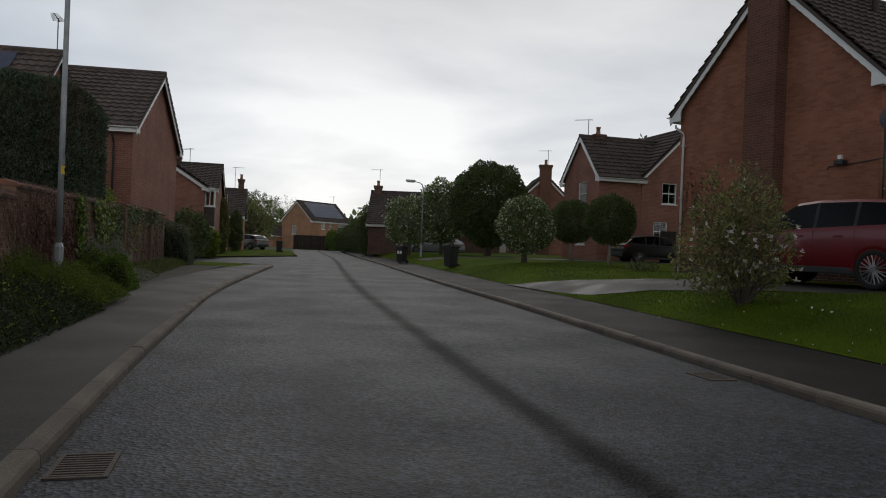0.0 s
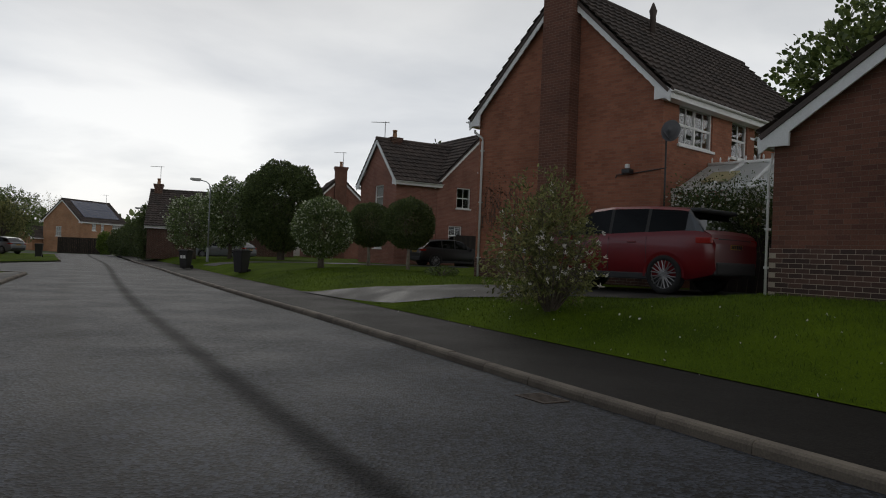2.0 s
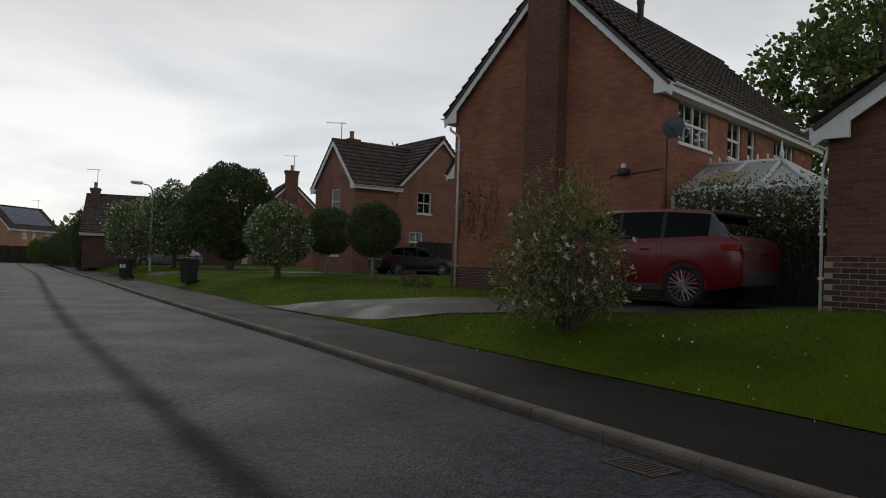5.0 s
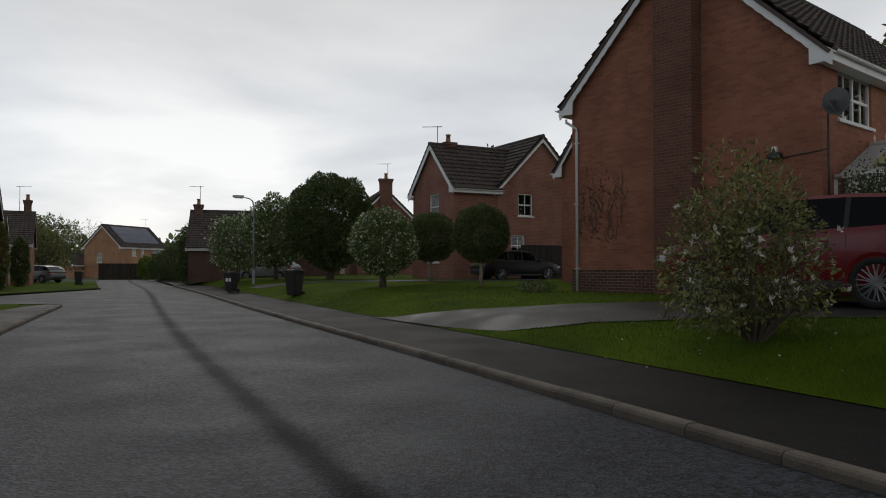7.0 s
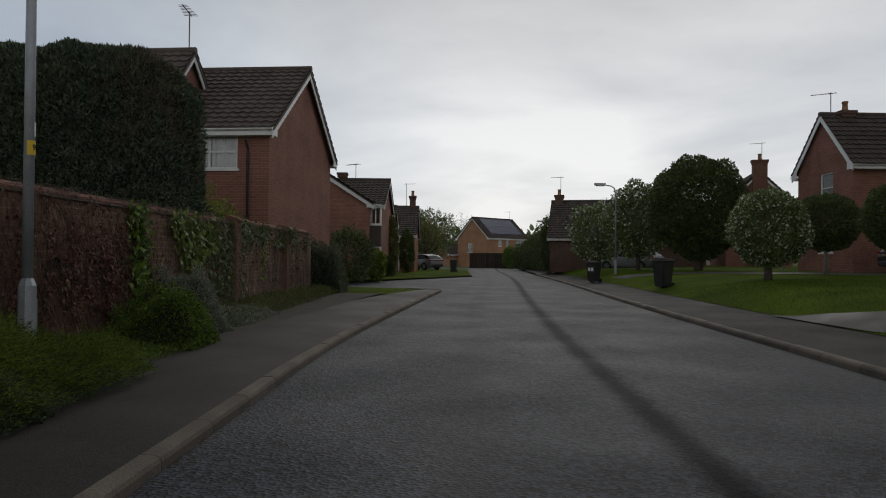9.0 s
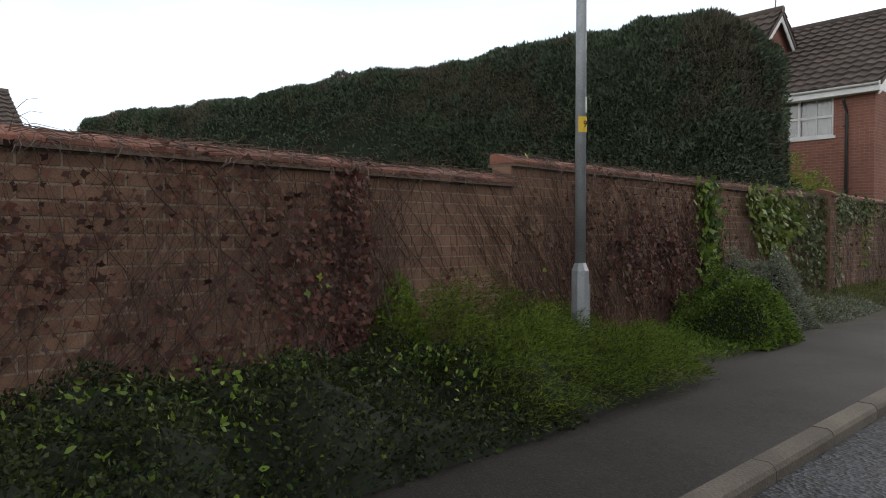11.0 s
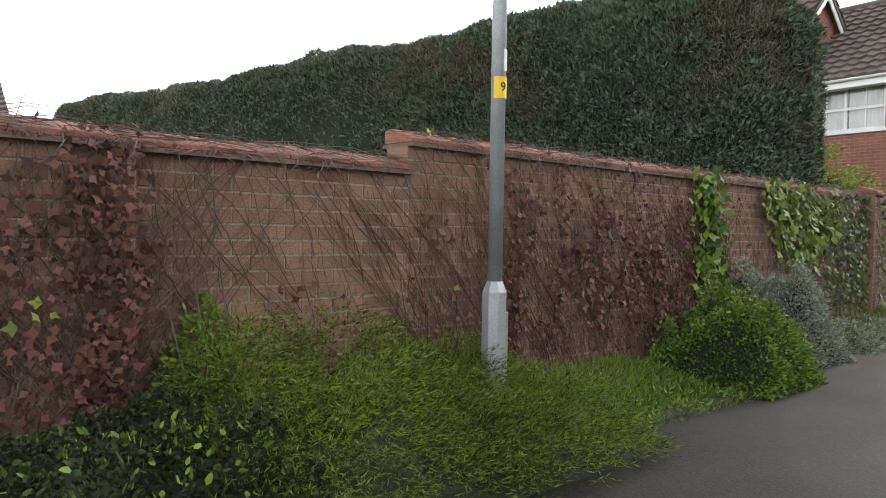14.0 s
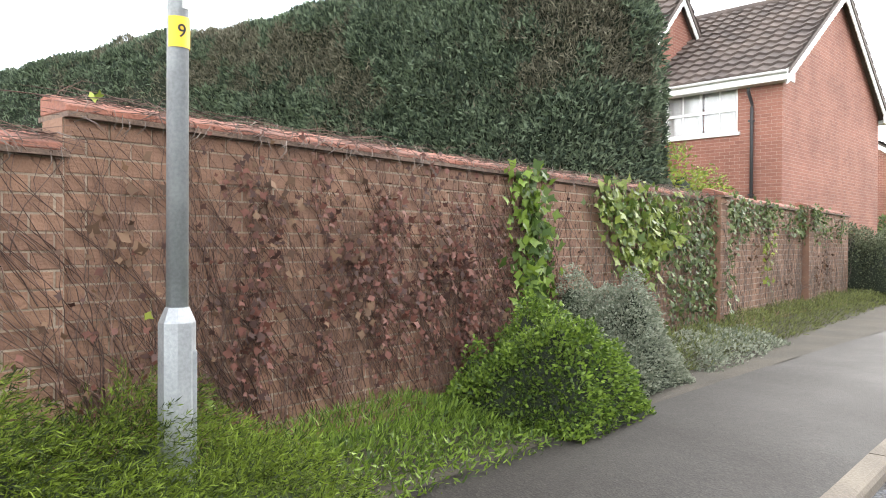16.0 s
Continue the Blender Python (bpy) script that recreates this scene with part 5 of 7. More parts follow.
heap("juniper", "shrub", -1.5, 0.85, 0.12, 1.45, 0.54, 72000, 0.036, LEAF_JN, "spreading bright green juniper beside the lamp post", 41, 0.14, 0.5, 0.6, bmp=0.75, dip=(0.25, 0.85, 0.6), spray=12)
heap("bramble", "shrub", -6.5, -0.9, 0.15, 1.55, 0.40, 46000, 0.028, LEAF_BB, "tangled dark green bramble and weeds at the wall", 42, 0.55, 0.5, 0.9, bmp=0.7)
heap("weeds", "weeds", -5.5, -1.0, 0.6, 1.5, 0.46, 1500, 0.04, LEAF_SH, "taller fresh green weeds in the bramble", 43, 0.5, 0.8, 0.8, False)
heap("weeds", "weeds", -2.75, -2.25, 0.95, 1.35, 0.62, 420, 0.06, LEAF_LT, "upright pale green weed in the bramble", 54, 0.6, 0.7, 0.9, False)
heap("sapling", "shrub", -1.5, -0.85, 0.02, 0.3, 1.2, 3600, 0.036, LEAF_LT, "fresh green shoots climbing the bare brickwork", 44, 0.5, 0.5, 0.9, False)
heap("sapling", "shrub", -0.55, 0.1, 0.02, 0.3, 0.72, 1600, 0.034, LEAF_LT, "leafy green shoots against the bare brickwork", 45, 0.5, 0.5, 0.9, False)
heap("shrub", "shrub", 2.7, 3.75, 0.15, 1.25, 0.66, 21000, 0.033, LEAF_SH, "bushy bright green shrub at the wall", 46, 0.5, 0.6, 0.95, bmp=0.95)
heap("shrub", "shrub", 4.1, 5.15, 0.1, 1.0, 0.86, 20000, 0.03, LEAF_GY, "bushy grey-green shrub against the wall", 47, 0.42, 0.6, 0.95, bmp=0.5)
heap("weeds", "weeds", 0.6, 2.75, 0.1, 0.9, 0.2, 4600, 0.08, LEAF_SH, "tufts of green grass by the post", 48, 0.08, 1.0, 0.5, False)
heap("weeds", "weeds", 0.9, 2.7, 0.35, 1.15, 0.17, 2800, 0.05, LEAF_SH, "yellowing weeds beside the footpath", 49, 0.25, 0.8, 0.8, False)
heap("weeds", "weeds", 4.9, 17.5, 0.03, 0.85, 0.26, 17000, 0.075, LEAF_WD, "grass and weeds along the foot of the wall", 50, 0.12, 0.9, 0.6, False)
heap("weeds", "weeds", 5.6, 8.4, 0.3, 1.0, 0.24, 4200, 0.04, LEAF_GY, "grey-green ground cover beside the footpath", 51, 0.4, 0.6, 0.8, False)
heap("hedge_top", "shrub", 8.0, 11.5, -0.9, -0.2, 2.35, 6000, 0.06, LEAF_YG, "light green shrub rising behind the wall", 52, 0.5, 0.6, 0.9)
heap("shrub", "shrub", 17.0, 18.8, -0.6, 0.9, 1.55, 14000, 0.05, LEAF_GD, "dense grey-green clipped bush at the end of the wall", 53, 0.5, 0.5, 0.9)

# ---- conifer hedge ----
HA, HB = Vector((-11.85, 16.43, 0)), Vector((-24.5, 5.3, 0))
hd = (HB - HA).normalized()
hn = Vector((-hd.y, hd.x, 0))
if hn.dot(Vector((-4, 9, 0)) - HA) < 0:
    hn = -hn
hl = (HB - HA).length
hedge = thing("conifer_hedge", Matrix.Identity(4), "tall dense dark green clipped conifer hedge behind the wall", "hedge")


def hedge_point(a, phi):
    """a: metres along; phi 0 to pi over the section from front foot over the top to the back."""
    end = max(0.0, 1 - a / 1.1)
    w = 1.15 * math.sqrt(max(0.05, 1 - end ** 2))
    h = 4.68 - 0.5 * end ** 2 - 0.03 * a + 0.06 * math.sin(a * 0.9)
    c, s = math.cos(phi), math.sin(phi)
    x = w * (abs(c) ** 0.35) * (1 if c > 0 else -1)
    z = h * (s ** 0.35 if s > 0 else 0)
    nrm = hn * c + Vector((0, 0, s * 0.8)) - hd * end * 1.2
    b = 0.17 * noise.noise(Vector((a * 1.3, z * 1.3, phi))) + 0.10 * noise.noise(Vector((a * 4, z * 4, phi * 2)))
    p = HA + hd * a + hn * (x - 1.15) + Vector((0, 0, 0.1 + z)) + nrm.normalized() * b
    return p, nrm.normalized()


# solid near-black shell behind the sprays, the hedge's inner shade put into its colour
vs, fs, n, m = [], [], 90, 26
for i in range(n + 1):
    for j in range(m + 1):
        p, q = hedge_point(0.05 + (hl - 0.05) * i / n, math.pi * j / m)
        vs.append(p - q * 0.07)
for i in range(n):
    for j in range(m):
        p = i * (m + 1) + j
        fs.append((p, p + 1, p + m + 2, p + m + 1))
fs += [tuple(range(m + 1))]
raw("hedge_core", vs, fs, CORE, hedge, "near-black sheet painted as the shade inside the hedge")
P, N = [], []
for i in range(90000):
    a = RNG.random() ** 1.25 * hl
    p, q = hedge_point(a, math.acos(1 - 1.25 * RNG.random()) if RNG.random() < 0.75 else math.pi * RNG.random())
    P.append(p - q * 0.05 * RNG.random())
    N.append(q + Vector((0, 0, 0.5)))
for i in range(9000):
    p, q = hedge_point(0.05 * RNG.random(), math.pi * RNG.random())
    P.append(Vector((p.x, p.y, 0.1 + (p.z - 0.1) * RNG.random())))
    N.append(-hd + Vector((0, 0, 0.5)))
# the face towards the street, evenly from foot to top
for i in range(52000):
    p, q = hedge_point(6.5 * RNG.random(), math.asin((0.35 + 0.64 * RNG.random()) ** 2.857))
    P.append(p - q * 0.06 * RNG.random() + q * 0.03)
    N.append(q + Vector((0, 0, 0.6)))
P, N = [np.array([tuple(v) for v in q]) for q in (P, N)]
dry = np.array([noise.noise(Vector(p) * 0.9) + 0.6 * noise.noise(Vector(p) * 3.1) + 0.25 * RNG.random() > 0.34 for p in P])
leaves("hedge_sprays", P[~dry], N[~dry], 0.085, LEAF_CN, hedge, aspect=0.3, loose=0.95)
leaves("dry_sprays", P[dry], N[dry], 0.085, LEAF_HB, hedge, aspect=0.16, loose=1.0)

# ---- lamp post by the wall ----
GALV = mat("galvanised_steel", (0.3669, 0.3844, 0.4019), (0.2446, 0.2577, 0.2708), 0.45, 6, 70, 0.15, metal=0.35)
YELLOW = mat("yellow_label", (0.75, 0.5, 0.03), (0.62, 0.4, 0.02), 0.6, 8, 60, 0.05)
INK = mat("black_ink", (0.02, 0.02, 0.02), (0.014, 0.014, 0.014), 0.7, 8, 60, 0.0)


def lamp_post(x, y, z, h, arm_dir, label, numbered):
    root = thing("street_lamp", pose(x, y, z), label, "street lamp", "street lamps")
    bm = bmesh.new()
    tube(bm, [(0, 0, -0.05), (0, 0, 0.88), (0, 0, 0.945)], [0.077, 0.077, 0.05], 8)
    for f in bm.faces:
        f.smooth = False
    base = part("base_sleeve", bm, GALV, root, "wider galvanised base of the post")
    bm = bmesh.new()
    box(bm, -0.035, 0.035, 0.05, 0.08, 0.28, 0.76, None, 0.006)
    part("door", bm, GALV, base)
    a = Vector(arm_dir).normalized()
    bm = bmesh.new()
    tube(bm, [(0, 0, 0.92), (0, 0, 3), (0, 0, h - 0.4), tuple(a * 0.08 + Vector((0, 0, h - 0.12))), tuple(a * 0.25 + Vector((0, 0, h))), tuple(a * 0.6 + Vector((0, 0, h + 0.06)))], [0.046, 0.044, 0.04, 0.035, 0.03, 0.028], 12)
    part("pole", bm, GALV, root)
    bm = bmesh.new()
    m = Matrix.Translation(a * 0.85 + Vector((0, 0, h + 0.09))) @ Matrix(((a.x, -a.y, 0, 0), (a.y, a.x, 0, 0), (0, 0, 1, 0), (0, 0, 0, 1)))
    box(bm, -0.3, 0.3, -0.1, 0.1, -0.06, 0.07, m, 0.03)
    head = part("lamp_head", bm, GREYW, root, "grey lamp head")
    bm = bmesh.new()
    box(bm, -0.25, 0.2, -0.08, 0.08, -0.10, -0.058, m, 0.015)
    part("lens", bm, GREYW, head)
    if numbered:
        # the label wraps round the side towards the street
        bm = bmesh.new()
        pts = [(0.0495 * math.cos(q), 0.0495 * math.sin(q)) for q in np.linspace(-0.93, 2.2, 14)]
        lo, hi = [bm.verts.new((px, py, 2.045)) for px, py in pts], [bm.verts.new((px, py, 2.175)) for px, py in pts]
        for i in range(13):
            bm.faces.new((lo[i], lo[i + 1], hi[i + 1], hi[i]))
        lab = part("label", bm, YELLOW, root, "yellow number label on the post")
        bm = bmesh.new()
        pts = [(0.0490 * math.cos(q), 0.0490 * math.sin(q)) for q in np.linspace(0.3, 1.1, 10)]
        lo, hi = [bm.verts.new((px, py, 2.21)) for px, py in pts], [bm.verts.new((px, py, 2.34)) for px, py in pts]
        for i in range(9):
            bm.faces.new((lo[i], lo[i + 1], hi[i + 1], hi[i]))
        part("sticker", bm, GREYW, root, "faded pale sticker")
        cu = bpy.data.curves.new("numeral", "FONT")
        cu.body, cu.size, cu.align_x, cu.align_y, cu.extrude = "9", 0.078, "CENTER", "CENTER", 0.002
        cu.materials.append(INK)
        t = new("numeral", cu)
        t.parent = lab
        q = 0.27
        t.matrix_basis = Matrix.Translation((0.051 * math.cos(q), 0.051 * math.sin(q), 2.11)) @ pose(0, 0, 0, 90, 0, math.degrees(q) + 90)
    return root


lamp_post(-8.80, 11.60, 0.1, 6.0, (0.9, 0.45, 0), "tall galvanised steel street lamp post with a yellow label", True)
lamp_post(-24.1, 69.5, 0.2, 4.3, (-0.9, -0.5, 0), "thin galvanised street lamp at the bend", False)
lamp_post(-12.3, 46.2, 0.3, 4.85, (-0.9, -0.5, 0), "galvanised steel street lamp beside the footpath", False)


# ---- trees and bushes on the lawns ----
camellia = tree(-4.04, 32.8, "round clipped evergreen tree covered with pale blossom", 0.75, 0.12, (0, 0, 1.62), (1.2, 1.2, 1.2), 16000, 0.085, LEAF_CM, 3, group="lawn trees", gaps=-0.6, amp=0.12, flowers=(1300, 0.08, PETALY))
tree(-2.4, 37.8, "small round dark green clipped tree", 1.1, 0.08, (0, 0, 1.95), (1.1, 1.1, 1.05), 17000, 0.08, LEAF_DK, 4, BARK_P, group="lawn trees", gaps=-0.6, amp=0.12)
tree(-0.5, 32.2, "round dark green clipped tree on a pale stem", 0.95, 0.07, (0, 0, 1.85), (1.02, 1.02, 1.0), 17000, 0.075, LEAF_DK, 5, BARK_P, group="lawn trees", gaps=-0.6, amp=0.10)
tree(-8.3, 47.6, "large dense dark evergreen tree on the lawn", 1.6, 0.2, (0, 0, 3.3), (2.45, 2.45, 2.6), 46000, 0.13, LEAF_DK, 6, group="street trees", amp=0.16, gaps=-0.8)
tree(-12.0, 50.2, "leafy light green tree beside the street", 1.3, 0.12, (0, 0, 2.9), (1.75, 1.75, 2.1), 14000, 0.14, LEAF_CM, 7, group="street trees", amp=0.3, flowers=(900, 0.12, PETALY))
tree(-14.9, 52.4, "leafy pale green tree beside the street lamp", 1.2, 0.12, (0, 0, 2.5), (1.8, 1.8, 1.8), 11000, 0.13, LEAF_CM, 8, group="street trees", amp=0.4, gaps=-0.2, flowers=(800, 0.12, PETALY))
tree(20.5, 32.6, "tall oak with spreading branches behind the house", 4.5, 0.35, (0, 0, 8.0), (5.4, 5.4, 4.3), 30000, 0.27, LEAF_MD, 9, group="street trees", amp=0.5, gaps=-0.02, depth=0.6, aspect=0.7)
tree(25.0, 31.0, "tall oak with open branches", 5, 0.35, (0, 0, 9.5), (5.5, 5.5, 4.5), 20000, 0.30, LEAF_MD, 10, group="street trees", amp=0.5, gaps=0.0, depth=0.6, aspect=0.7)
for x, y, h, w, m, s in ((-43.0, 81.8, 6.9, 2.8, LEAF_MD, 11), (-40.2, 75.5, 5.0, 2.2, LEAF_OL, 12), (-56, 110, 6.6, 3.4, LEAF_MD, 13), (-64, 118, 8.0, 4.2, LEAF_MD, 14), (-46.0, 84, 6.2, 2.8, LEAF_DK, 15)):
    tree(x, y, "leafy green garden tree in front of the far houses", h * 0.3, 0.12, (0, 0, h * 0.6), (w, w, h * 0.42), 9000, 0.2, m, s, group="far trees", amp=0.45, gaps=-0.1, z=0.0)
tree(-56.5, 118.0, "thin open garden tree beside the far house", 3.5, 0.12, (0, 0, 6.4), (2.6, 2.6, 2.2), 1500, 0.2, LEAF_OL, 17, group="far trees", amp=0.5, gaps=0.0, z=0.0)
tree(1.5, 55.0, "dark leafy tree behind the second house", 4, 0.2, (0, 0, 6.9), (1.6, 1.6, 1.4), 2600, 0.3, LEAF_DK, 16, group="far trees", amp=0.5, gaps=0.0)


def bush(x, y, r, h, k, size, m, label, seed, z=None, amp=0.25):
    z = terrain(x, y) if z is None else z
    root = thing("bush", pose(x, y, z), label, "bush", "garden bushes")
    P, N = crown_points((0, 0, h * 0.5), (r, r, h * 0.52), k, seed, amp, 2.5, 0.35, -0.7)
    P[:, 2] = np.maximum(P[:, 2], 0.02)
    leaves("leaves", P, N, size, m, root)
    bm = bmesh.new()
    for q in range(5):
        a = q * 1.26
        tube(bm, [(0, 0, -0.05), (0.3 * r * math.cos(a), 0.3 * r * math.sin(a), h * 0.4), (0.6 * r * math.cos(a), 0.6 * r * math.sin(a), h * 0.75)], [0.03, 0.02, 0.008], 5)
    part("stem", bm, BARK, root)
    return root


for i, (x, y, r, h, m) in enumerate(((-22.8, 36.7, 1.15, 2.45, LEAF_DK), (-22.9, 39.1, 0.55, 1.5, LEAF_YG), (-24.6, 41.3, 0.5, 1.3, LEAF_DK), (-26.6, 46.2, 0.5, 1.1, LEAF_DK), (-27.9, 48.9, 0.42, 3.7, LEAF_OL), (-30.6, 55.5, 0.55, 3.2, LEAF_DK),
                                     (-31.3, 81.7, 1.2, 2.7, LEAF_DK), (-29.7, 79.6, 1.2, 3.1, LEAF_DK), (-28.3, 77.5, 1.3, 3.6, LEAF_DK), (-26.6, 74.6, 1.2, 4.2, LEAF_DK), (-24.8, 71.3, 1.0, 4.8, LEAF_DK), (-35.7, 88.6, 0.8, 2.5, LEAF_LT),
                                     (-21.2, 61.2, 0.8, 4.2, LEAF_DK))):
    bush(x, y, r, h, 5200, 0.13, m, "leafy green bush in a front garden", 60 + i, 0.1)
bush(0.6, 25.2, 0.5, 0.28, 700, 0.06, LEAF_DK, "low green plant at the corner of the house", 80)

# magnolia in front of the red car
mag = thing("magnolia", pose(1.98, 15.0, terrain(1.98, 15.0)), "spreading magnolia bush with white star flowers on the lawn", "bush")
rnd = random.Random(4)
bm = bmesh.new()
tips = []
for k in range(26):
    a = k * 2.4
    rr = rnd.uniform(0.25, 0.9)
    e = Vector((math.cos(a) * rr, math.sin(a) * rr, rnd.uniform(0.55, 2.0) * (1.15 - 0.35 * rr)))
    m = Vector((e.x * 0.45, e.y * 0.45, e.z * 0.35 + 0.05))
    tube(bm, [(0.05 * math.cos(a), 0.05 * math.sin(a), -0.05), m, e], [0.024, 0.016, 0.005], 5)
    for q in range(4):
        f = m.lerp(e, rnd.uniform(0.2, 0.9))
        g = f + Vector((rnd.uniform(-0.25, 0.25), rnd.uniform(-0.25, 0.25), rnd.uniform(0.05, 0.35)))
        tube(bm, [f, f.lerp(g, 0.5), g], [0.009, 0.006, 0.003], 4)
        tips.append(g)
    tips.append(e)
part("branch_web", bm, BARK, mag)
P, N = crown_points((-0.14, 0.05, 1.05), (0.92, 0.92, 1.22), 15000, 4.4, 0.4, 2.2, 0.95, -0.16)
keep = (P[:, 2] > 0.12) & (np.hypot(P[:, 0] + 0.14, P[:, 1]) < 1.08 - 0.42 * np.maximum(0, P[:, 2] - 0.9))
leaves("leaves", P[keep], N[keep], 0.07, LEAF_OL, mag, aspect=0.4)
tips += [Vector((math.cos(a) * r, math.sin(a) * r, z)) for a, r, z in [(rnd.uniform(0, 6.3), rnd.uniform(0.8, 1.0), rnd.uniform(0.35, 1.3)) for _ in range(60)]]
tips += [Vector((rnd.uniform(-0.15, 0.15), rnd.uniform(-0.2, 0.2), rnd.uniform(2.0, 2.4))) for _ in range(4)]
for p in rnd.sample(tips, 84):
    pp = np.array([p] * 9, float)
    leaves("flower", pp, np.tile([p.x * 0.3, p.y * 0.3, 0.6], (9, 1)), 0.062, PETAL, mag, aspect=0.35, loose=0.5)


# ---- distant trees on the skyline ----
PW, NW = [], []
for k in range(150):
    a = radians(-75 + 165 * k / 150)
    q = RNG.uniform(135, 190)
    cx, cy = -math.sin(a) * q - 3, math.cos(a) * q + 6
    hh, ww = RNG.uniform(3.0, 6.5), RNG.uniform(4, 7)
    P, N = crown_points((cx, cy, hh * 0.45), (ww, ww, hh * 0.6), 260, k * 1.3, 0.4, 2.2, 0.4, -0.6)
    PW.append(P); NW.append(N)
tagged(leaves("distant_trees", np.concatenate(PW), np.concatenate(NW), 1.3, LEAF_MD, None, aspect=0.7), "far green tree tops along the horizon", "trees", kind="stuff")


# ---- lawn grass ----
def blades(name, test, k, h, material, label, box_sn):
    s0, s1, a, b = box_sn
    S, R = RNG.uniform(s0, s1, k), RNG.uniform(a, b, k)
    P = []
    for s, r in zip(S, R):
        x, y = at_sn(s, n_right(s) + r)
        if test(x, y):
            P.append((x, y, terrain(x, y) + 0.003))
    P = np.array(P)
    ob = leaves(name, P, np.tile([0, 0, 1.0], (len(P), 1)), h, material, None, aspect=0.12, loose=0.45)
    return tagged(ob, label, "grass", kind="stuff")


def on_drive(x, y):
    south = np.interp(x, [p[0] for p in sa], [p[1] for p in sa])
    north = np.interp(x, [p[0] for p in na], [p[1] for p in na])
    return south < y < north


LEAF_GR = leaf_mat("grass_blade", (0.122, 0.182, 0.008), (0.036, 0.068, 0.004), 0.8, 0.2)
blades("grass", lambda x, y: not on_drive(x, y), 60000, 0.05, LEAF_GR, "short mown lawn grass", (4.5, 17, 1.86, 7.0))
blades("grass", lambda x, y: not on_drive(x, y), 16000, 0.06, LEAF_GR, "mown lawn grass farther along", (17, 30, 1.86, 7.0))
P = []
for k in range(60):
    s, r = RNG.uniform(6, 16), RNG.uniform(1.7, 4.2)
    x, y = at_sn(s, n_right(s) + r)
    P.append((x, y, terrain(x, y) + 0.03))
tagged(leaves("fallen_petals", P, np.tile([0, 0, 0.3], (len(P), 1)), 0.035, PETAL, None, aspect=0.6, loose=1.0), "fallen white petals scattered on the lawn", "petals", kind="stuff")


# ---- cars ----
def paint(name, c, rough=0.25, coat=0.6):
    m = mat(name, c, tuple(v * 0.85 for v in c), rough, 2, 60, 0.02, spec=0.5)
    m.node_tree.nodes["Principled BSDF"].inputs["Coat Weight"].default_value = coat
    return m


RUBBER = mat("tyre_rubber", (0.02, 0.02, 0.02), (0.012, 0.012, 0.012), 0.9, 8, 90, 0.3)
ALLOY = mat("alloy_silver", (0.34, 0.34, 0.35), (0.26, 0.26, 0.27), 0.35, 8, 90, 0.02, metal=0.6)
LAMPR = mat("tail_lamp_red", (0.35, 0.02, 0.015), (0.25, 0.012, 0.01), 0.2, 8, 90, 0.0)
LAMPW = mat("lamp_clear", (0.6, 0.6, 0.6), (0.45, 0.45, 0.45), 0.2, 8, 90, 0.0)
PLATE = mat("plate_yellow", (0.62, 0.36, 0.03), (0.5, 0.28, 0.02), 0.5, 8, 90, 0.0)


